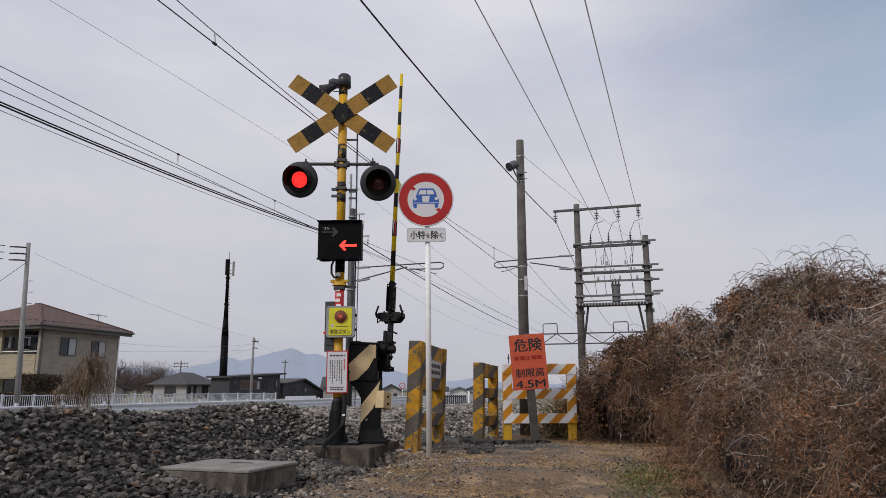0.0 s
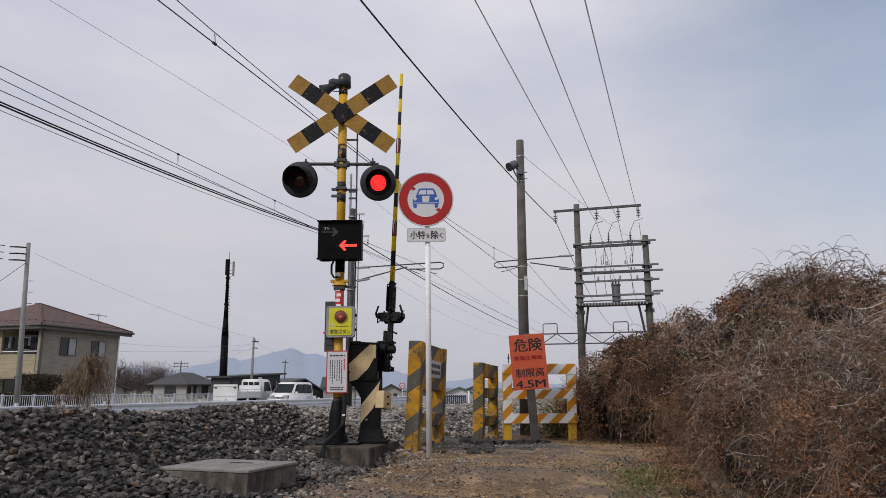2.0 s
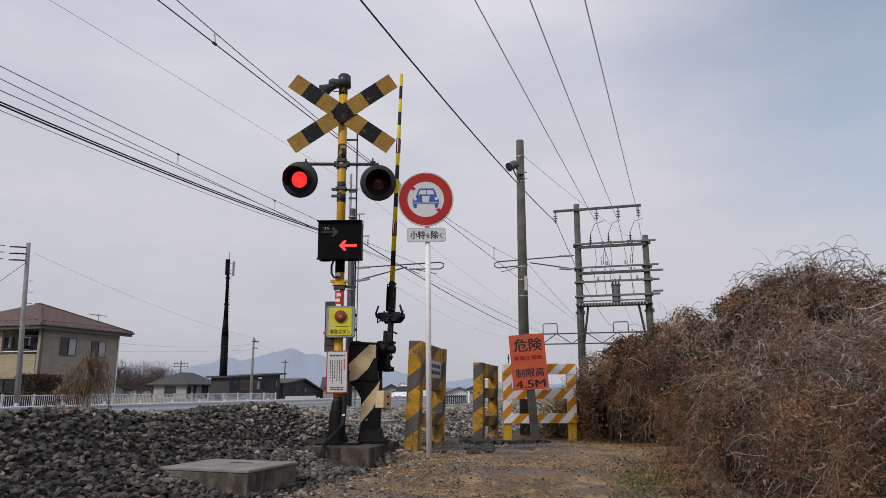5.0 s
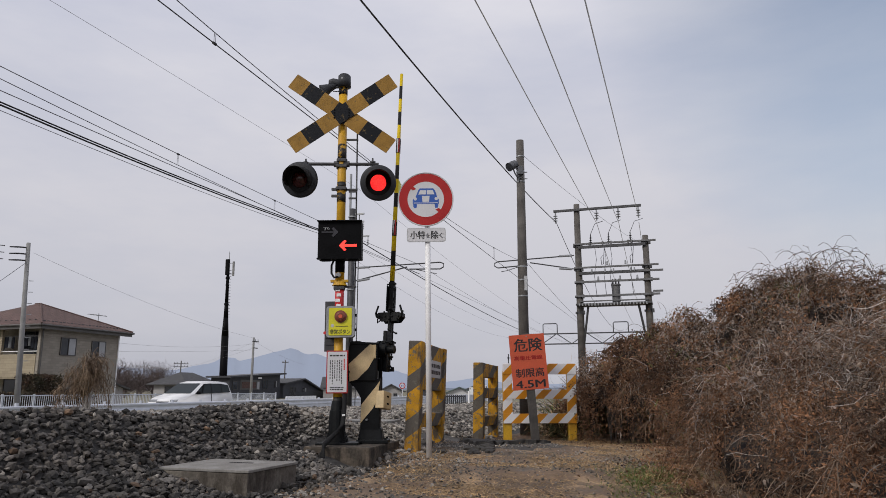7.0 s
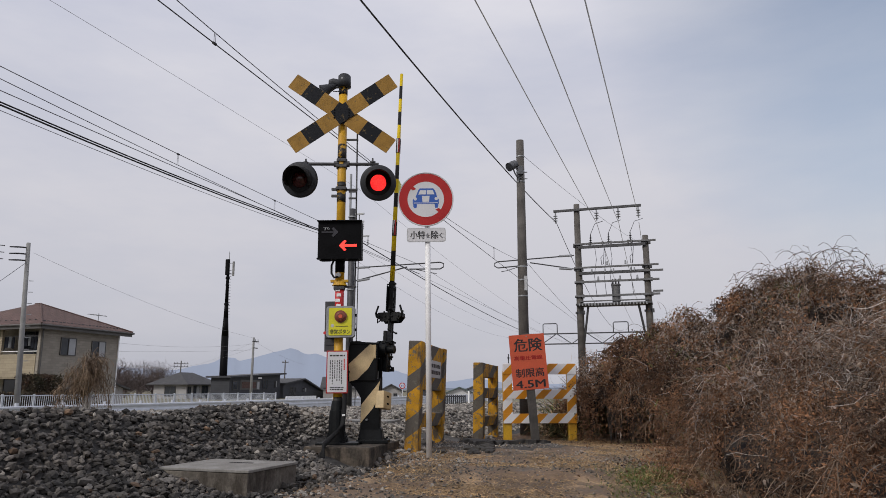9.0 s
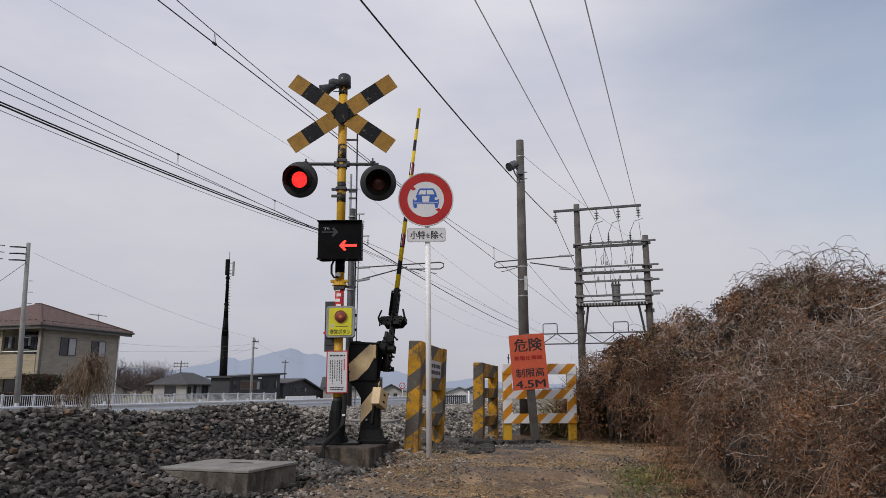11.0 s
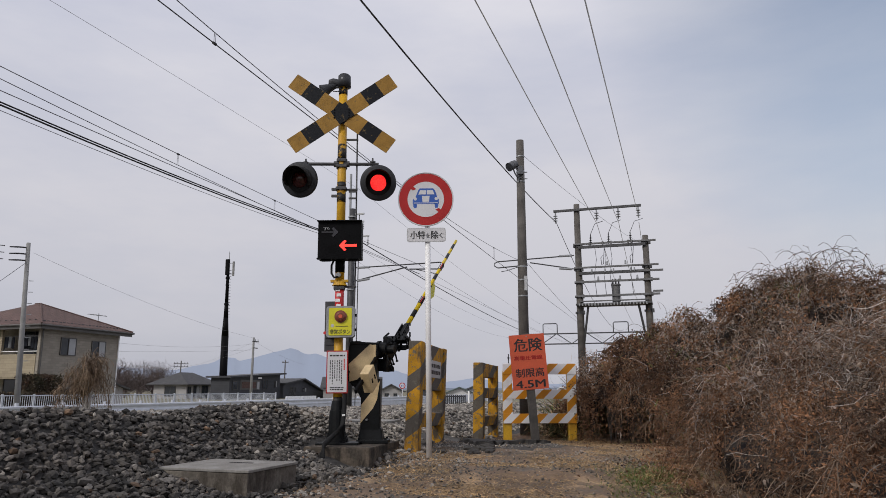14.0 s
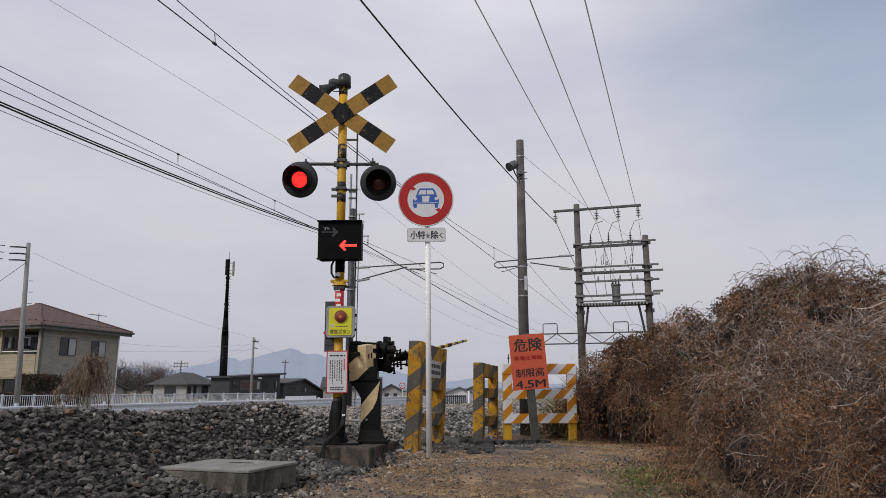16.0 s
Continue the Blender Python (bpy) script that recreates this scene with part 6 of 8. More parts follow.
def insulator(bm, x, y, z, h=0.4, r=0.06):
    cyl(bm, (x, y, z - h), (x, y, z), r * 0.3, seg=8)
    for k in range(3):
        cyl(bm, (x, y, z - h * (0.35 + 0.22 * k)), (x, y, z - h * (0.30 + 0.22 * k)), r, r * 0.5, seg=12)


def cantilever(root, x0, z_top, z_bot, x1, zt, s):
    """A hinged bracket that carries the wires above a track."""
    bm = tube(B(), [(x0, 0, z_top), (x1 + s * 0.15, 0, zt + 0.06), (x1, 0, zt), (x1 + s * 0.0, 0, zt - 0.14), (x1 + s * 0.15, 0, zt - 0.22), (x1 + s * 1.5, 0, zt - 0.16)], 0.028, 8)
    tube(bm, [(x0, 0, z_bot), (x1 + s * 1.6, 0, zt - 0.06)], 0.028, 8)
    tube(bm, [(x1 + s * 1.3, 0, zt - 0.16), (x1 + s * 0.55, 0, zt - 0.36), (x1 + s * 0.3, 0, zt - 0.40)], 0.016, 6)
    part("cantilever", bm, M["dark_steel"], root, "hinged steel cantilever bracket")
    for z, dz in ((z_top, 0.0), (z_bot, 0.06)):
        part("insulator_rod", cyl(B(), (x0 - s * 0.1, 0, z), (x0 - s * 0.65, 0, z + dz), 0.05, seg=10), M["ceramic"], root, "pale ceramic rod insulator")


def build_left_mast():
    root = thing("catenary_mast", pose(-12.75, 27.4, 0), "dark grey catenary mast with a bracket over the track", "catenary mast", "catenary masts")
    part("shaft", cyl(B(), (0, 0, -0.6), (0, 0, 8.5), 0.165, 0.13, seg=16), M["dark_steel"], root, "dark weathered shaft", True)
    part("conduit", cyl(B(), (0.32, 0, 0), (0.32, 0, 8.3), 0.022, seg=8), M["dark_steel"], root)
    part("top_pipe", cyl(B(), (-0.12, 0, 7.6), (-0.12, 0, 10.1), 0.05, seg=10), M["steel"], root)
    cantilever(root, 0.2, 5.88, 5.31, 4.16, 5.86, -1)
    for z, w in ((7.25, 1.0), (7.9, 0.5), (8.25, 0.5)):
        bm = box(B(), (0.3, 0, z), (w, 0.06, 0.07), 0.006)
        part("bracket", bm, M["steel"], root)
    for x, z in ((0.75, 7.2), (0.5, 7.9)):
        bm = B()
        insulator(bm, x, 0, z, 0.4)
        part("insulator", bm, M["ceramic"], root, "ribbed ceramic insulator")
    for z in (4.9, 6.6, 7.3, 8.1):
        part("band", cyl(B(), (0, 0, z), (0, 0, z + 0.06), 0.18, seg=16), M["steel"], root)


def build_pole_frame():
    root = thing("pole_frame", pose(0, 30.4, 0), "pair of concrete poles joined by steel crossarms with insulators", "transformer frame")
    for x, h, r in ((-3.42, 8.72, 0.125), (-0.60, 7.15, 0.12)):
        part("shaft", cyl(B(), (x, 0, -0.6), (x, 0, h), r + 0.05, r, seg=16), M["pole"], root, "weathered concrete shaft", True)
    part("top_arm", box(B(), (-2.55, -0.15, 8.44), (3.72, 0.10, 0.10), 0.008), M["dark_steel"], root, "dark steel top crossarm")
    for z, x0, x1, h in ((6.90, -3.6, -0.18, 0.07), (6.76, -3.4, -0.6, 0.12), (5.87, -3.6, -0.12, 0.07), (5.62, -3.4, -0.6, 0.12), (5.25, -3.6, -0.12, 0.08), (4.64, -3.6, -0.12, 0.08), (4.42, -3.4, -0.6, 0.05)):
        part("crossarm", box(B(), ((x0 + x1) / 2, -0.17, z), (x1 - x0, 0.09, h), 0.006), M["mid_steel"] if h < 0.12 else M["dark_steel"], root)
    part("side_arm", box(B(), (-0.45, -0.2, 5.62), (1.0, 0.08, 0.08), 0.006), M["mid_steel"], root)
    part("side_arm", box(B(), (-0.2, -0.2, 4.75), (0.4, 0.08, 0.08), 0.006), M["mid_steel"], root)
    deck = part("platform", box(B(), (-2.0, 0, 4.27), (3.1, 0.9, 0.07), 0.006), M["dark_steel"], root, "slatted steel platform")
    for k in range(22):
        part("slat", box(B(), (-3.4 + 0.13 * k, -0.46, 4.25), (0.05, 0.02, 0.11)), M["steel"], deck)
    for x0, x1 in ((-3.3, -3.05), (-0.75, -1.0)):
        part("brace", tube(B(), [(x0, 0, 2.7), (x1, -0.3, 4.2)], 0.05, 6), M["dark_steel"], root)
    bm = cyl(B(), (-1.9, 0, 4.32), (-1.9, 0, 5.05), 0.17, seg=16)
    cyl(bm, (-1.9, 0, 5.05), (-1.9, 0, 5.12), 0.20, seg=16)
    for x in (-2.02, -1.9, -1.78):
        cyl(bm, (x, 0, 5.1), (x, 0, 5.35), 0.035, seg=8)
    part("transformer", bm, M["mid_steel"], root, "small grey pole transformer")
    # pole bands with bolted ends, arm clamps and hanging jumper loops
    for x, r in ((-3.42, 0.165), (-0.60, 0.155)):
        for z in (6.83, 5.80, 5.25, 4.64, 3.95):
            bm = cyl(B(), (x, 0, z - 0.05), (x, 0, z + 0.05), r, seg=14)
            box(bm, (x + 0.16, -0.14, z), (0.10, 0.12, 0.16), 0.01)
            box(bm, (x - 0.15, -0.10, z), (0.08, 0.08, 0.10), 0.01)
            part("pole_band", bm, M["dark_steel"], root)
    for x, z in ((-2.35, 5.90), (-1.15, 5.90)):
        part("jumper_loop", tube(B(), [(x + 0.07, -0.22, z + 0.9), (x + 0.02, -0.22, z + 0.4), (x, -0.22, z + 0.08), (x - 0.08, -0.22, z + 0.05), (x - 0.10, -0.22, z + 0.35), (x - 0.02, -0.22, z + 0.45)], 0.014, 6), M["wire_grey"], root, "", True)
    for x in (-2.9, -2.35, -2.0, -1.3, -1.15):
        part("arm_clamp", box(B(), (x, -0.20, 6.90), (0.07, 0.10, 0.13), 0.01), M["mid_steel"], root)
        part("arm_clamp", box(B(), (x + 0.05, -0.20, 5.70), (0.06, 0.08, 0.16), 0.01), M["ceramic"], root)
    for x in (-4.33, -2.56, -1.65, -0.82):
        bm = B()
        insulator(bm, x, -0.15, 8.40, 0.5, 0.10)
        part("insulator", bm, M["ceramic"], root, "ribbed ceramic insulator")
    for x in (-2.85, -2.1, -1.2):
        bm = B()
        insulator(bm, x, -0.17, 7.3, 0.45, 0.07)
        part("insulator", bm, M["wire"], root, "dark cut-out insulator")
        part("jumper", tube(B(), [(x, -0.17, 7.3), (x + 0.2, -0.2, 7.75), (x + 0.55, -0.2, 7.85)], 0.014, 5), M["wire_grey"], root, "", True)
    for x in (-2.7, -2.05, -1.2, -2.3):
        part("drop_wire", tube(B(), [(x, -0.17, 6.8), (x + 0.06, -0.2, 6.2), (x - 0.05, -0.2, 5.5), (x + 0.02, -0.2, 4.6)], 0.012, 5), M["wire_grey"], root, "", True)
    for x, z in ((-2.2, 5.95), (-1.45, 5.95), (-2.6, 5.3), (-1.0, 5.3), (-1.7, 5.3)):
        part("pin_insulator", cyl(B(), (x, -0.17, z), (x, -0.17, z + 0.16), 0.05, 0.03, seg=10), M["ceramic"], root)
    cantilever(root, -3.6, 6.46, 5.86, -7.13, 6.30, 1)


def build_gantry(y, zb, x0, x1, n):
    root = thing("catenary_gantry", pose(0, y, 0), "far steel lattice gantry spanning the railway tracks", "catenary gantry", "catenary gantries")
    for x in (x0, x1):
        part("leg", box(B(), (x, 0, zb / 2 - 0.3), (0.3, 0.3, zb + 0.6), 0.01), M["dark_steel"], root)
    for z in (zb, zb - 1.0):
        part("chord", box(B(), ((x0 + x1) / 2, 0, z), (x1 - x0, 0.12, 0.12), 0.01), M["dark_steel"], root)
    w = (x1 - x0) / n
    for k in range(n):
        a, b = x0 + k * w, x0 + (k + 1) * w
        part("lattice", tube(B(), [(a, 0, zb - (k % 2)), (b, 0, zb - 1 + (k % 2))], 0.045, 5), M["dark_steel"], root)
    for x in (-10.9, -4.1):
        part("hoop", tube(B(), [(x - 0.7, 0, zb), (x - 0.7, 0, zb + 0.9), (x - 0.6, 0, zb + 1.0), (x + 0.6, 0, zb + 1.0), (x + 0.7, 0, zb + 0.9), (x + 0.7, 0, zb)], 0.05, 6), M["dark_steel"], root)


build_wires()
build_left_mast()
build_pole_frame()
build_gantry(70, 6.15, -13.2, -1.5, 8)
build_gantry(125, 6.2, -13.2, -1.5, 8)

# ------------------------------------------------------------ road, rails and fences beyond the tracks
M["rail_white"] = mat("guardrail_white", (0.60, 0.63, 0.70), 0.5, 0, 0.12, 1.5, 0.05)
M["fence_white"] = mat("fence_white", (0.58, 0.61, 0.66), 0.5, 0, 0.12, 2, 0.05)


def build_road():
    bm = box(B(), (0, 0, 0), (9.8, 900, 0.10))
    single("road", bm, M["road"], pose(-26.4, 100, ROAD_Z - 0.06), "pale grey asphalt road running beside the railway", "road", kind="structure")
    for x in (-22.1, -30.7):
        bm = box(B(), (0, 0, 0), (0.15, 900, 0.01))
        single("road_line", bm, M["white"], pose(x, 100, ROAD_Z - 0.004), "white painted edge line on the road", "road marking", kind="structure")
    bm = box(B(), (0, 0, 0), (0.18, 75, 0.55), 0.02)
    single("retaining_kerb", bm, M["rail_white"], pose(-33.6, 34, -0.58), "pale concrete kerb wall under the fence", "kerb", kind="structure")


build_road()


def build_guardrail():
    root = thing("guardrail", pose(-21.0, 0, 0), "white painted steel guardrail along the road", "guardrail")
    prof = [(0.0, 0.22), (0.04, 0.19), (0.04, 0.14), (0.0, 0.08), (0.0, 0.02), (0.04, -0.04), (0.04, -0.09), (0.0, -0.13), (-0.015, -0.13), (-0.015, 0.22)]
    for k in range(24):
        bm = prism(B(), prof, 0, 3.98)
        ob = part("beam", bm, M["rail_white"], root, "white corrugated beam")
        ob.matrix_basis = pose(0.0, 6 + 4 * k, -0.02)
    for k in range(8, 18):
        ob = part("lower_beam", box(B(), (0, 1.99, 0), (0.05, 3.96, 0.26), 0.02), M["rail_white"], root, "white lower beam")
        ob.matrix_basis = pose(0.0, 6 + 4 * k, -0.27)
    me = None
    for k in range(48):
        if me is None:
            ob = part("post", cyl(B(), (0, 0, -0.7), (0, 0, 0.30), 0.065, seg=10), M["rail_white"], root, "white tubular post")
            me = ob.data
        else:
            ob = new("post", me)
            ob.parent = root
        ob.matrix_basis = pose(-0.09, 7 + 2 * k, 0)


def build_fence():
    root = thing("fence", pose(-34.0, 0, 0), "white metal railing fence with thin upright bars", "fence")
    me = me2 = None
    for k in range(19):
        y = 21.7 + 2.0 * k
        if me is None:
            ob = part("post", box(B(), (0, 0, -0.05), (0.09, 0.09, 1.12), 0.008), M["fence_white"], root, "square white post")
            me = ob.data
        else:
            ob = new("post", me)
            ob.parent = root
        ob.matrix_basis = pose(0, y, 0)
        if k == 18:
            break
        for z in (0.43, -0.42):
            part("rail", box(B(), (0, y + 1.0, z), (0.05, 1.9, 0.055), 0.005), M["fence_white"], root)
        for j in range(13):
            if me2 is None:
                ob = part("bar", box(B(), (0, 0, 0), (0.022, 0.022, 0.84)), M["fence_white"], root)
                me2 = ob.data
            else:
                ob = new("bar", me2)
                ob.parent = root
            ob.matrix_basis = pose(0, y + 0.14 + j * 0.143, 0.0)
    root2 = thing("guardrail_end", pose(-34, 60, 0), "short low white guardrail beyond the fence end", "guardrail")
    part("beam", box(B(), (0, 2.5, 0.0), (0.06, 6.0, 0.30), 0.02), M["white"], root2)
    for y in (0, 2.5, 5):
        part("post", cyl(B(), (0, y, -0.7), (0, y, 0.1), 0.06, seg=8), M["white"], root2)


build_guardrail()
build_fence()

# ------------------------------------------------------------ houses
M["wall_beige"] = mat("beige_siding", (0.335, 0.303, 0.255), 0.85, 0, 0.1, 1.0, 0.15, 20)
M["wall_cream"] = mat("cream_siding", (0.42, 0.355, 0.25), 0.85, 0, 0.1, 1.0, 0.15, 20)
M["wall_grey"] = mat("grey_render", (0.36, 0.35, 0.35), 0.85, 0, 0.12, 1.0, 0.15, 20)
M["wall_dark"] = mat("charcoal_siding", (0.045, 0.048, 0.058), 0.7, 0, 0.2, 1.0, 0.15, 20)
M["wall_slate"] = mat("slate_siding", (0.075, 0.078, 0.090), 0.8, 0, 0.15, 1.0, 0.15, 20)
M["wall_white"] = mat("white_render", (0.60, 0.60, 0.60), 0.85, 0, 0.1, 1.0, 0.1, 20)
M["roof_brown"] = mat("brown_roof_tile", (0.160, 0.094, 0.080), 0.8, 0, 0.2, 2.0, 0.4, 14)
M["roof_grey"] = mat("grey_roof_slate", (0.085, 0.085, 0.09), 0.75, 0, 0.2, 1.5, 0.3, 14)
M["roof_dark"] = mat("dark_metal_roof", (0.05, 0.052, 0.06), 0.5, 0.2, 0.2, 1.5, 0.2, 14)
M["roof_green"] = mat("green_grey_roof", (0.10, 0.13, 0.125), 0.75, 0, 0.2, 1.5, 0.3, 14)


def coursed(m, w, h, joint, depth, dark):
    """Courses of siding blocks or roof tiles: joints darker and sunk."""
    nt = m.node_tree
    n, l = nt.nodes.new, nt.links.new
    bsdf = nt.nodes["Principled BSDF"]
    hsv = [x for x in nt.nodes if x.bl_idname == "ShaderNodeHueSaturation"][0]
    src = hsv.inputs["Color"].links[0].from_socket
    tc, sep, add, com = n("ShaderNodeTexCoord"), n("ShaderNodeSeparateXYZ"), n("ShaderNodeMath"), n("ShaderNodeCombineXYZ")
    l(tc.outputs["Object"], sep.inputs[0])
    l(sep.outputs["X"], add.inputs[0])
    l(sep.outputs["Y"], add.inputs[1])
    l(add.outputs[0], com.inputs["X"])
    l(sep.outputs["Z"], com.inputs["Y"])
    br = n("ShaderNodeTexBrick")
    br.inputs["Scale"].default_value, br.inputs["Brick Width"].default_value, br.inputs["Row Height"].default_value = 1.0, w, h
    br.inputs["Mortar Size"].default_value, br.inputs["Mortar Smooth"].default_value = joint, 0.3
    br.inputs["Color1"].default_value, br.inputs["Color2"].default_value = (1, 1, 1, 1), (0.80, 0.80, 0.80, 1)
    br.inputs["Mortar"].default_value = (dark, dark, dark, 1)
    l(com.outputs[0], br.inputs["Vector"])
    mx = n("ShaderNodeMix")
    mx.data_type, mx.blend_type = "RGBA", "MULTIPLY"
    mx.inputs["Factor"].default_value = 1.0
    l(src, mx.inputs["A"])
    l(br.outputs["Color"], mx.inputs["B"])
    l(mx.outputs["Result"], hsv.inputs["Color"])
    bp = n("ShaderNodeBump")
    bp.inputs["Strength"].default_value, bp.inputs["Distance"].default_value, bp.invert = 0.6, depth, True
    l(br.outputs["Fac"], bp.inputs["Height"])
    l(bp.outputs[0], bsdf.inputs["Normal"])


coursed(M["wall_beige"], 0.45, 0.16, 0.012, 0.01, 0.78)
coursed(M["wall_cream"], 0.45, 0.16, 0.010, 0.01, 0.7)
coursed(M["roof_brown"], 0.30, 0.10, 0.018, 0.03, 0.45)
coursed(M["roof_grey"], 0.40, 0.12, 0.02, 0.03, 0.55)
coursed(M["wall_dark"], 6.0, 0.22, 0.014, 0.01, 0.5)
M["glass"] = mat("window_glass", (0.035, 0.04, 0.048), 0.08, 0, 0.2, 0.6, 0)
M["curtain"] = mat("pale_curtain", (0.38, 0.39, 0.41), 0.6, 0, 0.12, 3, 0)
M["trim_dark"] = mat("bronze_window_frame", (0.10, 0.095, 0.09), 0.5, 0.2, 0.2, 4, 0)
M["cloth_dark"] = mat("dark_laundry", (0.03, 0.035, 0.05), 0.95, 0, 0.3, 4, 0.3)
M["cloth_pale"] = mat("pale_laundry", (0.32, 0.34, 0.36), 0.95, 0, 0.3, 4, 0.3)


def window(root, c, w, h, side="x", curtain=True):
    """A sliding window set in a wall: side x faces +x, side y faces -y."""
    turn = pose(*c, 0, 0, 90 if side == "x" else 0)
    win = new("window")
    win.parent = root
    win.matrix_basis = turn
    part("pane", box(B(), (-w / 4, 0.0, 0), (w / 2 - 0.04, 0.03, h - 0.06)), M["glass"], win, "dark glass pane")
    part("pane", box(B(), (w / 4, -0.01, 0), (w / 2 - 0.04, 0.03, h - 0.06)), M["curtain"] if curtain else M["glass"], win, "glass pane with a pale curtain" if curtain else "dark glass pane")
    bm = B()
    for x in (-w / 2, 0, w / 2):
        box(bm, (x, -0.02, 0), (0.05, 0.07, h))
    for z in (-h / 2, h / 2):
        box(bm, (0, -0.02, z), (w + 0.05, 0.08, 0.05))
    part("window_frame", bm, M["trim_dark"], win)


def hip_roof(bm, x0, x1, y0, y1, z, rise, over, ridge_half, axis="x", thick=0.14):
    cx, cy = (x0 + x1) / 2, (y0 + y1) / 2
    x0, x1, y0, y1 = x0 - over, x1 + over, y0 - over, y1 + over
    lo = [bm.verts.new(p) for p in ((x0, y0, z), (x1, y0, z), (x1, y1, z), (x0, y1, z))]
    ed = [bm.verts.new(p) for p in ((x0, y0, z + thick), (x1, y0, z + thick), (x1, y1, z + thick), (x0, y1, z + thick))]
    if axis == "x":
        a, b = bm.verts.new((cx - ridge_half, cy, z + rise)), bm.verts.new((cx + ridge_half, cy, z + rise))
        f = [(ed[0], ed[1], b, a), (ed[2], ed[3], a, b), (ed[1], ed[2], b), (ed[3], ed[0], a)]
    else:
        a, b = bm.verts.new((cx, cy - ridge_half, z + rise)), bm.verts.new((cx, cy + ridge_half, z + rise))
        f = [(ed[1], ed[2], b, a), (ed[3], ed[0], a, b), (ed[0], ed[1], a), (ed[2], ed[3], b)]
    for q in f:
        bm.faces.new(q)
    for k in range(4):
        j = (k + 1) % 4
        bm.faces.new((lo[k], lo[j], ed[j], ed[k]))
    bm.faces.new(lo[::-1])
    bmesh.ops.recalc_face_normals(bm, faces=bm.faces[:])
    return bm


def build_big_house():
    root = thing("house", pose(0, 0, 0), "two-storey beige house with a brown hip roof and balcony", "house", "houses beyond the railway")
    x1, x0, y0, y1, ze = -38.0, -46.5, 35.45, 42.3, 4.72
    bm = box(B(), ((x0 + x1) / 2, (y0 + y1) / 2 + 0.75, 2.0), (x1 - x0, y1 - y0 - 1.5, 5.5))
    box(bm, (x1 - 0.10, y0 + 0.75, 2.0), (0.2, 1.5, 5.5))
    part("wall", bm, M["wall_beige"], root, "beige siding wall")
    bm = box(B(), ((x0 + x1) / 2 - 0.1, y0 + 0.08, 2.25), (x1 - x0 - 0.3, 0.16, 1.45))
    part("balcony_front", bm, M["wall_cream"], root, "cream balcony parapet")
    bm = box(B(), ((x0 + x1) / 2 - 0.1, y0 + 0.75, 1.5), (x1 - x0 - 0.2, 1.45, 0.14))
    part("balcony_floor", bm, M["wall_cream"], root)
    part("balcony_rail", cyl(B(), (x0 + 0.2, y0 + 0.08, 3.16), (x1 - 0.2, y0 + 0.08, 3.16), 0.03, seg=8), M["white"], root)
    part("balcony_post", box(B(), (x1 - 3.3, y0 + 0.1, 3.8), (0.22, 0.18, 1.9)), M["wall_cream"], root)
    rng = np.random.default_rng(2)
    for k in range(9):
        x = x1 - 0.8 - 0.28 * k - (0.8 if k > 4 else 0)
        h = rng.uniform(0.5, 0.95)
        bm = box(B(), (x, y0 + 0.7, 4.15 - h / 2), (rng.uniform(0.18, 0.3), 0.05, h), 0.015)
        part("laundry", bm, M["cloth_dark"] if k % 3 else M["cloth_pale"], root, "washing hung on the balcony")
    part("laundry_pole", cyl(B(), (x0 + 0.5, y0 + 0.7, 4.18), (x1 - 0.3, y0 + 0.7, 4.18), 0.02, seg=6), M["steel"], root)
    part("roof", hip_roof(B(), x0, x1, y0, y1, ze, 1.98, 0.62, 0.24, "x"), M["roof_brown"], root, "brown tiled hip roof")
    bm = B()
    for y, s in ((y0 - 0.68, 0), (y1 + 0.68, 0)):
        cyl(bm, (x0 - 0.66, y, ze + 0.05), (x1 + 0.66, y, ze + 0.05), 0.06, seg=8)
    for x in (x1 + 0.68,):
        cyl(bm, (x, y0 - 0.66, ze + 0.05), (x, y1 + 0.66, ze + 0.05), 0.06, seg=8)
    part("gutter", bm, M["trim_dark"], root)
    bm = box(B(), (x1 + 0.57, (y0 + y1) / 2, ze - 0.09), (0.05, y1 - y0 + 1.14, 0.20))
    box(bm, ((x0 + x1) / 2, y0 - 0.57, ze - 0.09), (x1 - x0 + 1.14, 0.05, 0.20))
    part("fascia", bm, M["trim_dark"], root, "dark brown fascia board under the eaves")
    me = None
    for k in range(34):
        p = (x1 + 0.05, y0 + 0.1 + (y1 - y0 - 0.2) * k / 21, ze + 0.37) if k < 22 else (x1 - 0.1 - 0.5 * (k - 21), y0 + 0.05, ze + 0.44)
        if me is None:
            ob = part("snow_guard", box(B(), (0, 0, 0), (0.07, 0.13, 0.07)), M["roof_dark"], root)
            me = ob.data
        else:
            ob = new("snow_guard", me)
            ob.parent = root
        ob.matrix_basis = pose(*p)
    # hip tiles
    apex_y, zr = (y0 + y1) / 2, ze + 1.99
    cx = (x0 + x1) / 2
    for a, b in (((x1 + 0.62, y0 - 0.62, ze + 0.16), (cx + 0.24, apex_y, zr)), ((x1 + 0.62, y1 + 0.62, ze + 0.16), (cx + 0.24, apex_y, zr)), ((cx - 0.24, apex_y, zr), (cx + 0.24, apex_y, zr))):
        part("ridge_tile", tube(B(), [a, b], 0.055, 6), M["roof_brown"], root)
    window(root, (x1 + 0.02, 37.68, 3.55), 1.25, 1.12, "x")
    window(root, (x1 + 0.02, 40.33, 3.52), 1.25, 1.08, "x")
    window(root, (x1 + 0.02, 38.2, 0.45), 1.6, 0.7, "x", False)
    window(root, (x1 - 2.0, y0 + 1.48, 3.6), 2.6, 1.9, "y", False)
    window(root, (x1 - 3.0, y0 + 1.48, 0.5), 2.6, 1.9, "y", False)
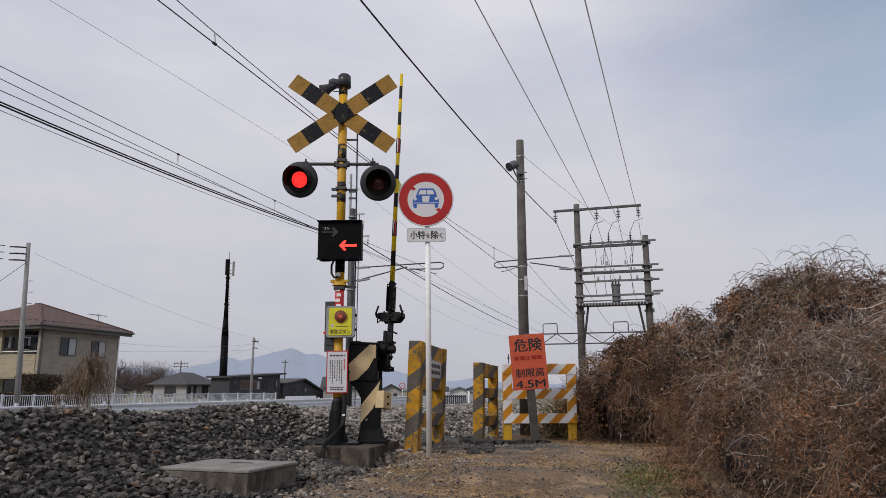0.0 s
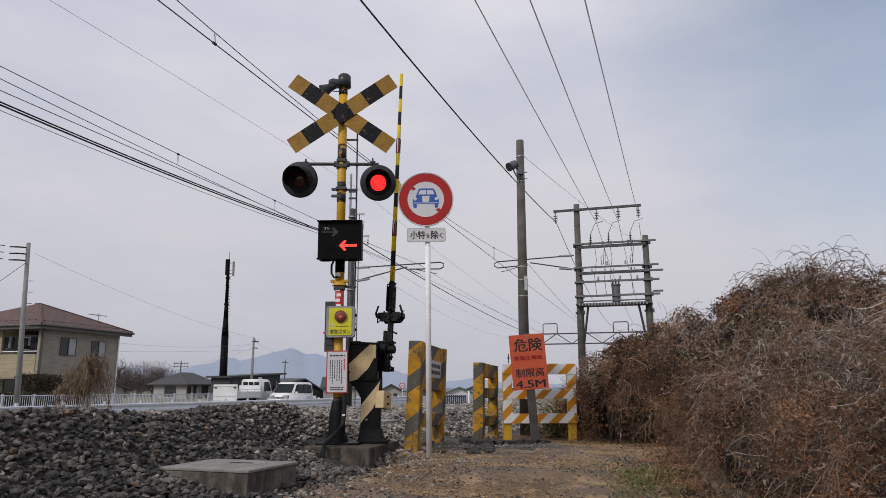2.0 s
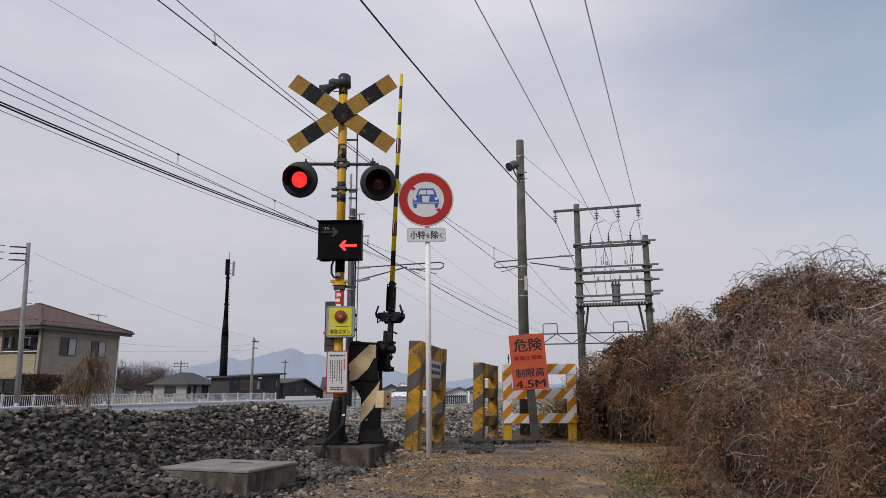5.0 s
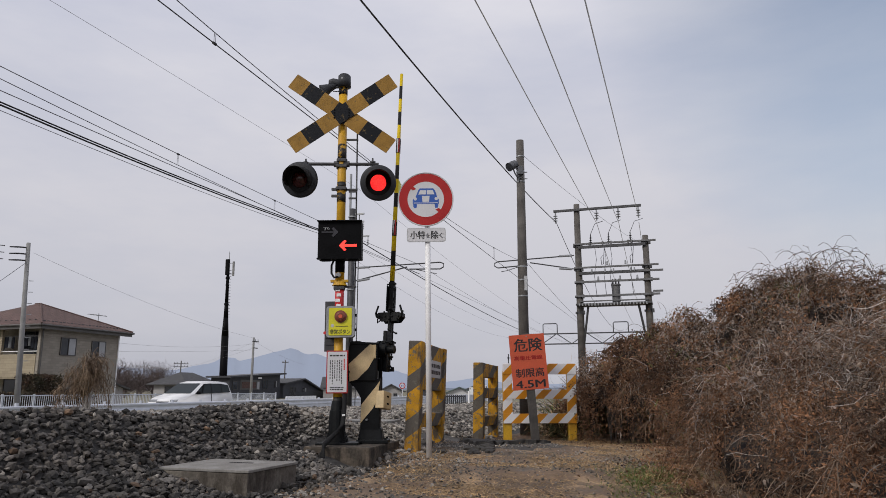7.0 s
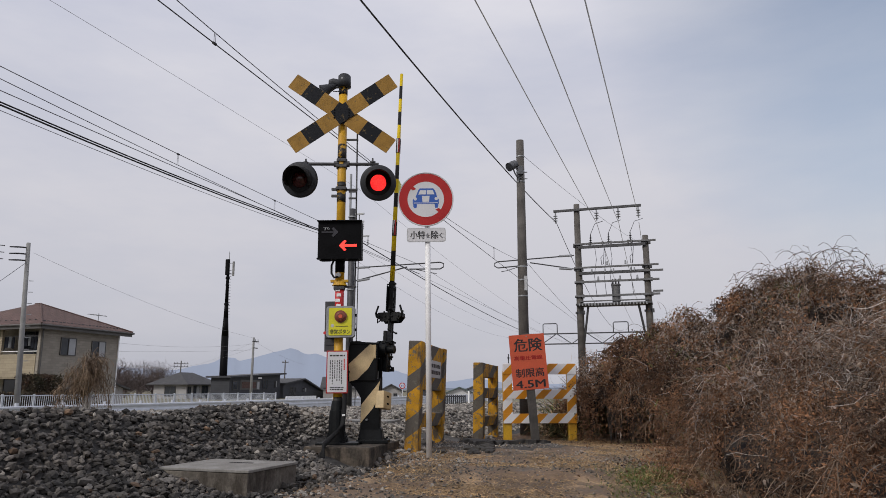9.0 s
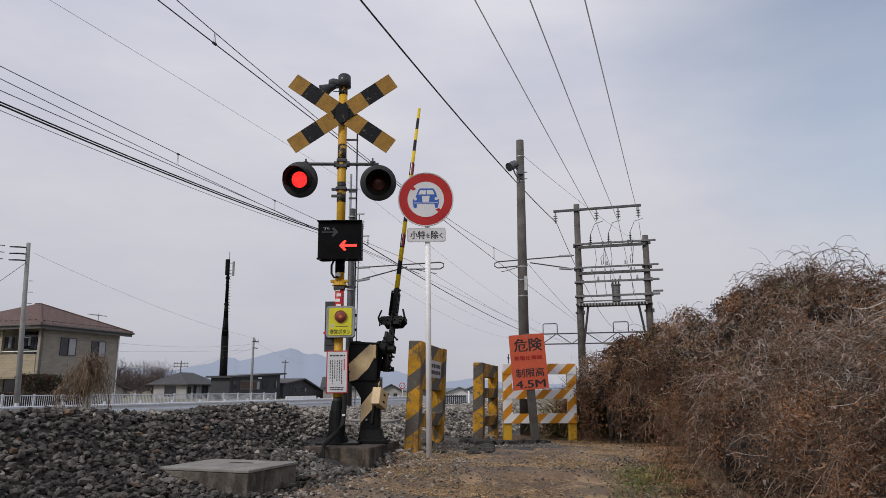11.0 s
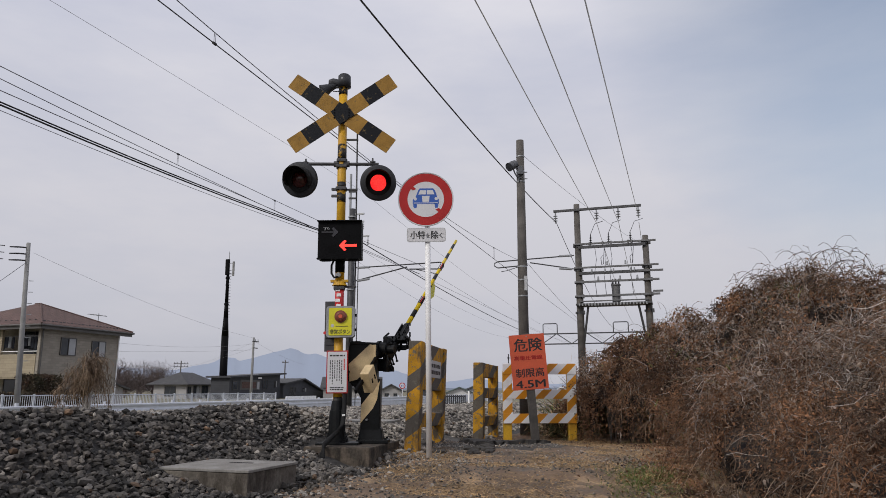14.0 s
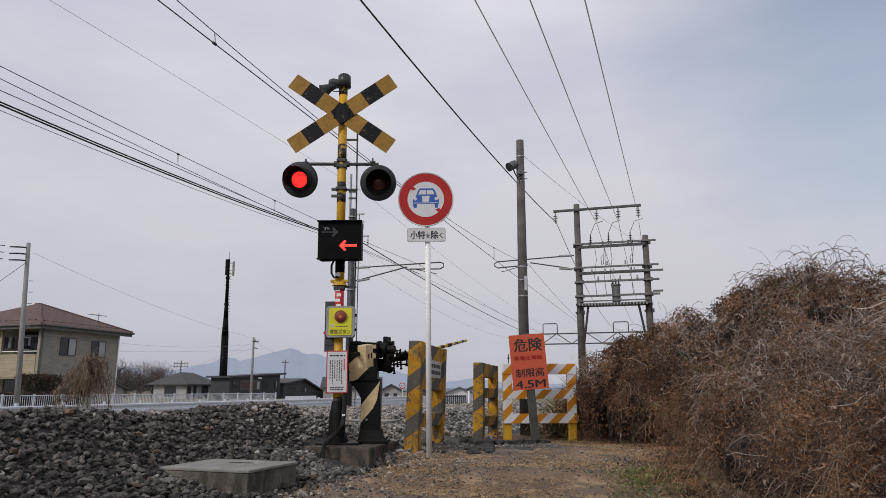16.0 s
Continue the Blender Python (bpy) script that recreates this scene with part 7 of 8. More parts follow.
    part("downpipe", cyl(B(), (x1 + 0.05, y0 + 0.12, -0.6), (x1 + 0.05, y0 + 0.12, ze), 0.045, seg=8), M["trim_dark"], root)
    part("downpipe", cyl(B(), (x1 + 0.05, y1 - 0.1, -0.6), (x1 + 0.05, y1 - 0.1, ze), 0.045, seg=8), M["white"], root)
    bm = cyl(B(), (-40, 42.2, 5.1), (-40, 42.2, 6.3), 0.025, seg=6)
    cyl(bm, (-40.0, 41.2, 6.15), (-40, 43.0, 6.15), 0.02, seg=6)
    for k in range(5):
        cyl(bm, (-40.3, 41.4 + 0.3 * k, 6.15), (-39.7, 41.4 + 0.3 * k, 6.15), 0.012, seg=5)
    part("aerial", bm, M["steel"], root, "thin television aerial")


build_big_house()


def build_hip_house():
    root = thing("house", pose(-70, 0, 0), "single-storey house with a grey hip roof and pale walls", "house", "houses beyond the railway")
    part("wall", box(B(), (-3.5, 97.0, 0.4), (6, 7.4, 2.9)), M["wall_grey"], root, "pale grey wall")
    part("roof", hip_roof(B(), -6.5, -0.5, 93.3, 100.7, 1.45, 2.0, 0.8, 1.6, "y"), M["roof_grey"], root, "grey slate hip roof")
    window(root, (-0.48, 94.0, 0.6), 0.8, 1.2, "x", False)
    window(root, (-0.48, 95.7, 0.5), 1.4, 1.6, "x", True)
    window(root, (-0.48, 97.9, 0.3), 1.6, 2.1, "x", False)
    window(root, (-0.48, 99.9, 0.6), 0.9, 1.3, "x", False)
    window(root, (-3.4, 93.28, 0.5), 2.0, 1.5, "y", False)


def build_dark_house():
    root = thing("house", pose(-58, 0, 0), "low modern charcoal house with a sloping flat roof", "house", "houses beyond the railway")
    m = Matrix(((0, 1, 0, 0), (1, 0, 0, 0), (0, 0, 1, 0), (0, 0, 0, 1)))
    bm = prism(B(), [(86, -1.0), (99.5, -1.0), (99.5, 3.05), (86, 2.4)], -3, 0, m)
    part("wall", bm, M["wall_dark"], root, "charcoal siding wall")
    bm = prism(B(), [(85.4, 2.37), (100.4, 3.10), (100.4, 3.34), (85.4, 2.60)], -3.5, 0.6, m)
    part("roof", bm, M["roof_dark"], root, "dark mono-pitch roof")
    part("porch", box(B(), (-0.0, 91.2, 1.45), (0.10, 5.2, 1.4)), M["trim_dark"], root, "recessed brown porch")
    part("porch_panel", box(B(), (0.07, 90.8, 1.4), (0.06, 3.6, 0.9)), M["roof_brown"], root)
    part("porch_light", box(B(), (0.07, 93.2, 1.35), (0.06, 0.6, 1.1)), M["curtain"], root)
    window(root, (0.03, 87.3, 1.3), 1.1, 1.1, "x", False)
    window(root, (0.03, 95.2, 1.5), 1.3, 1.3, "x", False)
    window(root, (0.03, 98.2, 1.6), 0.6, 0.9, "x", True)
    root = thing("house", pose(-58, 0, 0), "dark gabled house with a grey roof", "house", "houses beyond the railway")
    bm = prism(B(), [(101.5, -1.0), (114, -1.0), (114, 0.55), (107.6, 2.3), (101.5, 1.5)], -9, -0.5, m)
    part("wall", bm, M["wall_slate"], root, "slate grey gable wall")
    bm = prism(B(), [(101.0, 1.5), (107.6, 2.36), (115.2, 0.25), (115.2, 0.45), (107.6, 2.62), (101.0, 1.75)], -9.6, 0.1, m)
    part("roof", bm, M["roof_grey"], root, "grey metal roof")
    window(root, (-0.46, 104.5, 0.5), 1.8, 1.3, "x", False)
    window(root, (-0.46, 108.4, 0.5), 1.2, 1.1, "x", True)
    bm = box(B(), (3.0, 108, -0.1), (0.15, 18, 1.1))
    part("dark_fence", bm, M["wall_dark"], root, "dark slatted garden fence")


build_hip_house()
build_dark_house()


def gable_house(x, y, w, d, he, rise, wall, roof, label, rz=0.0):
    root = thing("house", pose(x, y, -0.8, 0, 0, rz), label, "house", "houses beyond the railway")
    bm = prism(B(), [(-w / 2, 0), (w / 2, 0), (w / 2, he), (0, he + rise), (-w / 2, he)], 0, d)
    part("wall", bm, M[wall], root, "rendered gable wall")
    for s in (-1, 1):
        bm = prism(B(), [(0, he + rise + 0.02), (s * (w / 2 + 0.5), he - rise / w + 0.02), (s * (w / 2 + 0.5), he - rise / w + 0.2), (0, he + rise + 0.22)], -0.5, d + 0.5)
        part("roof", bm, M[roof], root, "pitched roof slope")
    window(root, (-w / 5, -0.01, he * 0.55), w / 5, he * 0.35, "y", False)
    window(root, (w / 5, -0.01, he * 0.55), w / 6, he * 0.32, "y", False)
    return root


gable_house(-46.4, 112, 7.0, 9, 1.9, 1.55, "wall_grey", "roof_grey", "grey house with a dark slate gable roof", 112)
gable_house(-42.7, 108, 3.4, 5, 1.35, 0.9, "wall_grey", "roof_grey", "small grey gabled house wing", 20)
gable_house(-40.5, 118, 6.0, 8, 1.2, 0.6, "wall_slate", "roof_grey", "low slate-grey house beyond the guardrail", 20)
gable_house(-32.4, 112, 4.4, 9, 0.95, 0.85, "wall_white", "roof_green", "white house with a grey-green gable roof", 17)
gable_house(-30.4, 114, 2.4, 8, 1.5, 0.5, "wall_white", "roof_grey", "plain white gabled shed", 17)


def build_small_house():
    root = gable_house(-52.5, 56.5, 4.2, 5, 1.7, 0.8, "wall_grey", "roof_grey", "small pale house behind the fence", 60)


build_small_house()

# ------------------------------------------------------------ poles, tower, sign
def build_utility_pole():
    root = thing("utility_pole", pose(-31.74, 28.6, 0, 0, -3.1, 0), "pale concrete utility pole with wires to one side", "utility pole", "street poles")
    part("shaft", cyl(B(), (0, 0, -0.7), (0, 0, 8.45), 0.15, 0.10, seg=16), M["pole_pale"], root, "pale concrete shaft", True)
    for z in (8.2, 7.85, 7.5):
        part("wire_arm", cyl(B(), (0, 0.1, z), (-0.1, -0.5, z - 0.05), 0.04, seg=8), M["dark_steel"], root)
        part("strain_insulator", cyl(B(), (-0.12, -0.5, z - 0.05), (-0.25, -0.9, z - 0.10), 0.045, 0.03, seg=8), M["wire"], root)
    for k in range(8):
        part("step_bolt", cyl(B(), (0.1, 0.1, 2.2 + 0.6 * k), (0.25, 0.25, 2.2 + 0.6 * k), 0.018, seg=6), M["steel"], root)
    for z in (8.15, 7.8, 7.45):
        span(-32.3, 27.3, z - 0.1, -10, z + 1.0, 1.0, 0.022, "black service wire from a utility pole", "wire", -40)
    span(-31.9, 28.7, 7.9, 63.2, 5.9, 0.45, 0.007, "thin slack wire between two poles", "wire_grey", -40)
    span(-32.0, 28.5, 7.4, 20, -0.4, 0.0, 0.015, "stay wire of a utility pole", "wire_grey", -33)


def build_small_pole():
    root = thing("utility_pole", pose(-40.0, 63.1, 0), "slim pale utility pole with a short crossarm", "utility pole", "street poles")
    part("shaft", cyl(B(), (0, 0, -0.7), (0, 0, 5.95), 0.15, 0.10, seg=14), M["pole_pale"], root, "pale concrete shaft", True)
    part("crossarm", box(B(), (0.1, 0.2, 5.55), (0.09, 1.1, 0.10), 0.01), M["dark_steel"], root)
    part("crossarm", box(B(), (0.1, 0.25, 4.9), (0.09, 0.7, 0.09), 0.01), M["dark_steel"], root)
    for y in (-0.25, 0.15, 0.65):
        part("pin_insulator", cyl(B(), (0.1, y, 5.6), (0.1, y, 5.8), 0.045, 0.03, seg=8), M["ceramic"], root)
    part("street_light", box(B(), (0.35, 1.0, 1.9), (0.2, 0.35, 0.12), 0.02), M["white"], root)
    for z, y1, x1, z1 in ((5.6, 140, -75, 6), (5.3, 41.9, -40.0, 4.3), (4.9, 182, -140, 7.5), (4.7, 44, -60, 4.6), (5.5, 160, -120, 7.0)):
        span(-40, 63.1, z, y1, z1, 0.4, 0.007, "thin slack wire between poles and houses", "wire_grey", x1)


def cross_pole(x, y, z0, z1, w, n):
    root = thing("utility_pole", pose(x, y, 0, 0, 0, 30), "far utility pole with crossarms", "utility pole", "street poles")
    part("shaft", cyl(B(), (0, 0, z0), (0, 0, z1), 0.26, 0.16, seg=10), M["pole"], root, "", True)
    for k in range(n):
        part("crossarm", box(B(), (0, 0, z1 - 0.9 - 0.9 * k), (w, 0.18, 0.2)), M["dark_steel"], root)
        for s in (-0.9, -0.5, 0.5, 0.9):
            part("pin_insulator", cyl(B(), (s * w / 2, 0, z1 - 0.9 - 0.9 * k), (s * w / 2, 0, z1 - 0.4 - 0.9 * k), 0.10, seg=6), M["ceramic"], root)


def build_tower():
    root = thing("antenna_tower", pose(-59.52, 86.7, 0, 0, -0.9, 0), "tall black tapered antenna mast with panel aerials", "antenna mast")
    for name, z0, z1, r0, r1 in (("lower_shaft", -1, 8.2, 0.56, 0.49), ("shaft_joint", 8.2, 10.8, 0.49, 0.33), ("upper_shaft", 10.8, 13.0, 0.33, 0.25), ("top_shaft", 13.0, 18.6, 0.25, 0.18)):
        part(name, cyl(B(), (0, 0, z0), (0, 0, z1), r0, r1, seg=20), M["black"], root, "black painted steel shaft", True)
    for z, r in ((12.6, 0.33), (15.4, 0.26), (16.4, 0.30)):
        part("clamp_ring", cyl(B(), (0, 0, z), (0, 0, z + 0.25), r, seg=16), M["black"], root)
    part("top_panel", box(B(), (0.0, -0.15, 18.1), (0.52, 0.42, 2.3), 0.06), M["black"], root, "black panel aerial")
    part("side_panel", box(B(), (0.72, 0.25, 17.9), (0.26, 0.20, 2.1), 0.02), M["pole_pale"], root, "pale panel aerial")
    for z in (17.1, 18.7):
        part("panel_arm", cyl(B(), (0.1, 0.0, z), (0.70, 0.22, z), 0.04, seg=6), M["steel"], root)
    part("lightning_rod", cyl(B(), (0.15, 0, 19.2), (0.15, 0, 20.4), 0.05, seg=6), M["steel"], root)
    for k in range(17):
        part("rung", cyl(B(), (0.16, 0.1, 10.9 + 0.42 * k), (0.44, 0.22, 10.9 + 0.42 * k), 0.035, seg=6), M["steel"], root)


def build_speed_sign():
    root = thing("speed_sign", pose(-24.77, 65.6, 0, 0, 0, FACE), "far round white speed sign with a red ring", "road sign")
    part("pole", cyl(B(), (0, 0, -0.8), (0, 0, 1.45), 0.035, seg=10), M["white"], root)
    plate = part("plate", cyl(B(), (0, -0.05, 1.13), (0, -0.06, 1.13), 0.30, seg=28), M["sign_white"], root)
    part("red_ring", ring(B(), (0, -0.06, 1.13), 0.30, 0.22, -0.004, 0, 28), M["red"], plate)
    bm = box(B(), (-0.07, -0.0625, 1.13), (0.07, 0.003, 0.18))
    box(bm, (0.07, -0.0625, 1.13), (0.07, 0.003, 0.18))
    part("figures", bm, M["blue"], plate)


build_utility_pole()
build_small_pole()
cross_pole(-140, 182, -1, 9.3, 4.2, 2)
cross_pole(-115, 200, -1, 10, 2.0, 1)
cross_pole(-62, 300, -1, 9.5, 1.2, 1)
cross_pole(-60, 290, -1, 8.5, 1.2, 1)
build_tower()
build_speed_sign()


def build_dark_paling():
    root = thing("garden_fence", pose(-15.8, 52.7, -0.5, 0, 0, FACE), "dark slatted fence beside the railway", "fence")
    for z in (0.1, 0.75):
        part("rail", box(B(), (0, 0, z), (2.0, 0.06, 0.08)), M["wall_dark"], root)
    for k in range(14):
        part("slat", box(B(), (-0.95 + 0.146 * k, -0.04, 0.42), (0.10, 0.03, 0.85)), M["wall_dark"], root)
    root = thing("white_post", pose(-14.6, 53.0, -0.5), "short white marker post beside the railway", "post")
    part("shaft", box(B(), (0, 0, 0.5), (0.12, 0.12, 1.3), 0.02), M["white"], root)


build_dark_paling()

# ------------------------------------------------------------ plants and distance
M["hedge"] = mat("dark_hedge_leaves", (0.036, 0.034, 0.016), 0.9, 0, 0.3, 1.5, 0, rgb2=(0.060, 0.034, 0.020), rand=0.5, island=True)
M["bark"] = mat("grey_bark", (0.12, 0.10, 0.09), 0.95, 0, 0.3, 3, 0.3)
M["twig"] = mat("bare_twigs", (0.11, 0.085, 0.08), 0.95, 0, 0.3, 0.5, 0)
M["willow"] = mat("dead_hanging_twigs", (0.25, 0.18, 0.12), 0.95, 0, 0.3, 2, 0, rgb2=(0.10, 0.065, 0.042), rand=0.6, island=True)
M["pale_bark"] = mat("pale_dead_bark", (0.36, 0.34, 0.33), 0.95, 0, 0.35, 3, 0.3)
# haze put into both ridges: bluish base colour plus a glow of their own
M["ridge"] = mat("far_ridge_haze_glow", (0.10, 0.13, 0.19), 1.0, 0, 0.12, 0.004, 0)
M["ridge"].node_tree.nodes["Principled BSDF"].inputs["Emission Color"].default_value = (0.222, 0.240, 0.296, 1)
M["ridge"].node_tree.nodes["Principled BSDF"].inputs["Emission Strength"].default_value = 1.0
M["ridge_near"] = mat("near_ridge_haze_glow", (0.10, 0.12, 0.15), 1.0, 0, 0.15, 0.02, 0)
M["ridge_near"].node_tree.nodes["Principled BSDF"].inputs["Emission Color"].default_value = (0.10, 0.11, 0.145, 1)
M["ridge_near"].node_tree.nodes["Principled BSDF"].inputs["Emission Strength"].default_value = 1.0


def leaf_cloud(name, centre, half, n, size, material, seed, label, category):
    rng = np.random.default_rng(seed)
    p = rng.uniform(-1, 1, (n, 3))
    p /= np.maximum(np.abs(p).max(1, keepdims=True), 0.55)
    p = p * np.array(half) * (1 + 0.12 * rng.normal(size=(n, 1)))
    q = np.array([(-1, -0.5, 0.1), (0.1, -0.75, -0.2), (1, 0.1, 0.3), (-0.1, 0.8, -0.1)])
    v = np.einsum("nij,nkj->nki", turns(n, rng), q[None] * rng.uniform(0.6, 1.3, (n, 4, 3)) * size) + p[:, None] + np.array(centre)
    f = np.arange(n * 4).reshape(n, 4)
    f = np.concatenate([f[:, [0, 1, 2]], f[:, [0, 2, 3]]])
    ob = soup(name, v.reshape(-1, 3), f, [M[material]])
    return tagged(ob, label, category)


def build_hedges():
    root = thing("hedge", pose(0, 0, 0), "clipped dark hedge in front of the house", "hedge")
    # near-black box gives the shade between the hedge leaves
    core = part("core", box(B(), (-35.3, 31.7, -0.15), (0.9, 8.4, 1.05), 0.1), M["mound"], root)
    ob = leaf_cloud("foliage", (-35.3, 31.7, -0.12), (0.65, 4.5, 0.62), 9000, 0.07, "hedge", 5, "dark green and brown leaves", "foliage")
    del ob["category"]
    ob.parent = root
    root = thing("shrub", pose(0, 0, 0), "rounded evergreen shrub beside the house", "shrub")
    part("stem", cyl(B(), (-36.3, 34.4, -0.6), (-36.3, 34.4, 1.2), 0.08, seg=8), M["bark"], root)
    ob = leaf_cloud("foliage", (-36.3, 34.2, 1.0), (0.6, 1.0, 0.55), 3000, 0.07, "hedge", 6, "dark green leaves", "foliage")
    del ob["category"]
    ob.parent = root


def branch(bm, p, d, L, r, depth, rng, up=0.12):
    pts = [p.copy()]
    q = p.copy()
    e = d.copy()
    for k in range(4):
        e = (e + Vector(rng.normal(size=3) * 0.16) + Vector((0, 0, up * 0.4))).normalized()
        q = q + e * L / 4
        pts.append(q.copy())
    tube(bm, pts, r, 4 if depth < 3 else 6)
    if depth == 0:
        return
    for k in range(5 if depth > 1 else 6):
        a = pts[1 + (k % 4)]
        n = (e + Vector(rng.normal(size=3) * 0.75)).normalized()
        branch(bm, a, n, L * rng.uniform(0.5, 0.75), r * 0.55, depth - 1, rng, up)


def build_bare_trees():
    rng = np.random.default_rng(9)
    for x, y, h in ((-92, 102, 6.0), (-95, 106.5, 6.6), (-90, 109.5, 5.6), (-100, 113, 6.0), (-86, 98, 4.6), (-110, 130, 6.0), (-104, 122, 5.2), (-96, 99, 5.0)):
        root = thing("bare_tree", pose(x, y, -1.0, 0, 0, rng.uniform(0, 360)), "leafless grey-brown winter tree", "tree", "bare trees behind the houses")
        bm = cyl(B(), (0, 0, 0), (0, 0, h * 0.3), 0.22, 0.16, seg=8)
        part("trunk", bm, M["bark"], root)
        bm = B()
        for k in range(5):
            branch(bm, Vector((0, 0, h * (0.2 + 0.03 * k))), Vector((rng.normal() * 0.6, rng.normal() * 0.6, 1)).normalized(), h * 0.42, 0.085, 3, rng)
        part("crown", bm, M["twig"], root, "bare twiggy crown")


def build_dead_willow():
    rng = np.random.default_rng(14)
    root = thing("dead_bush", pose(-19.2, 20.0, -0.5), "withered weeping bush with a pale trunk and brown hanging twigs", "dead bush")
    bm = tube(B(), [(0, 0, 0), (0.06, 0.02, 0.8), (0.0, 0.06, 1.5), (0.08, 0.05, 2.15)], 0.06, 7)
    tube(bm, [(0.05, 0.05, 0), (0.16, 0.08, 0.9), (0.10, 0.12, 1.7), (0.20, 0.16, 2.05)], 0.045, 6)
    tube(bm, [(-0.05, 0.0, 0), (-0.10, 0.05, 0.8), (-0.04, 0.02, 1.6), (-0.12, 0.0, 2.2)], 0.035, 6)
    part("trunk", bm, M["pale_bark"], root, "pale grey trunk stems")
    bm = B()
    V, idx = [], []
    for k in range(40):
        a, reach, top = rng.uniform(0, math.tau), rng.uniform(0.25, 1.0), rng.uniform(1.7, 2.6)
        if math.cos(a - radians(200)) > 0.2:
            top -= 0.5
        pts = []
        for j in range(8):
            u = j / 7
            r = 0.06 + reach * u
            z = 1.0 + (top - 1.0) * math.sin(min(u * 2.2, 1.57)) - max(u - 0.5, 0) ** 2 * 5.5 * reach
            pts.append((r * math.cos(a) + rng.normal() * 0.05, r * math.sin(a) + rng.normal() * 0.05, max(z + rng.normal() * 0.05, 0.05)))
        tube(bm, pts, rng.uniform(0.007, 0.014), 4)
        for m in range(70):
            q = np.array(pts[rng.integers(2, 8)]) + rng.normal(size=3) * 0.08
            d = np.array((math.cos(a) * 0.3, math.sin(a) * 0.3, -0.1)) + rng.normal(size=3) * 0.7
            L, w, t = rng.uniform(0.10, 0.55), rng.uniform(0.003, 0.010), rng.uniform(0, math.tau)
            for j in range(5):
                V += [q - (w * math.cos(t), w * math.sin(t), 0), q + (w * math.cos(t), w * math.sin(t), 0)]
                d = d * 0.8 + np.array((0, 0, -0.28)) + rng.normal(size=3) * 0.45
                q = q + d / np.linalg.norm(d) * L / 4
                q[2] = max(q[2], 0.02)
            idx.append(0 if rng.random() < 0.8 else 1)
    part("limbs", bm, M["willow"], root, "thin arching limbs")
    n = len(idx)
    q = np.array([(2 * j, 2 * j + 1, 2 * j + 3, 2 * j + 2) for j in range(4)])
    F = (q[None] + (np.arange(n) * 10)[:, None, None]).reshape(-1, 4)
    ob = soup("twig_curtain", np.array(V), F, [M["willow"], M["vine_stem"]], np.repeat(idx, 4))
    ob.parent = root
    ob["label"] = "tan and brown hanging twigs"
    ob["kind"] = "stuff"


def build_back_brush():
    """Rough growth behind the barricade."""
    rng = np.random.default_rng(33)
    n = 9000
    x = rng.uniform(-2.2, 1.5, n)
    y = 14.2 + 1.1 * rng.normal(size=n) * 0.6 - 0.35 * x
    z = ground_z(x, y)
    h = rng.uniform(0.2, 1.0, n)
    ob = blades("rough_grass", np.stack([x, y, z + rng.uniform(0, 0.35, n)], -1), h, rng.uniform(0.006, 0.016, n), 0.1,
                [M["straw"], M["grass"], M["vine_leaf"]], [0.35, 0.35, 0.30], rng, "rough dry and green grass behind the barricade", "grass", 1.0)


def build_ridges():
    def ridge(name, dist, a0, a1, profile, material, label):
        n, V, F = 900, [], []
        for k in range(n + 1):
            u = k / n
            a = radians(a0 + (a1 - a0) * u)
            x, y = math.sin(a) * dist, math.cos(a) * dist
            z = np.interp(a0 + (a1 - a0) * u, [p[0] for p in profile], [p[1] for p in profile])
            z *= 1 + 0.13 * (float(fbm(np.array(u * 40.0), np.array(0.5), 3, 5)) - 0.5) * 2 + 0.10 * (float(fbm(np.array(u * 170.0), np.array(3.5), 8, 4)) - 0.5)
            for s, h in ((0.0, -30.0), (0.0, z), (500.0, z * 0.6)):
                V.append((x * (1 + s / dist), y * (1 + s / dist), h))
        for k in range(n):
            b = k * 3
            F += [(b, b + 3, b + 4, b + 1), (b + 1, b + 4, b + 5, b + 2)]
        ob = soup(name, np.array(V), np.array(F), [M[material]], None, True)
        tagged(ob, label, "mountains", kind="structure")

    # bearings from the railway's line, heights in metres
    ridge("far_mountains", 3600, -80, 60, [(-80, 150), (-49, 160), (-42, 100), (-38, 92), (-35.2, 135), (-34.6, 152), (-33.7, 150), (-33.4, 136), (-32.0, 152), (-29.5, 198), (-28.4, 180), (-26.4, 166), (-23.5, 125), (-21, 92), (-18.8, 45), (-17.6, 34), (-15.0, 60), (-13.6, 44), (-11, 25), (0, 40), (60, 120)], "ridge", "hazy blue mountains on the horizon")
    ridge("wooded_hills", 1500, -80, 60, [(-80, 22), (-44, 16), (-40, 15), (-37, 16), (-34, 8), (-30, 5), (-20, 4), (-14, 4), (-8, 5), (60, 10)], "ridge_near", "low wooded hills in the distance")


build_hedges()
build_bare_trees()
build_dead_willow()
build_back_brush()
build_ridges()


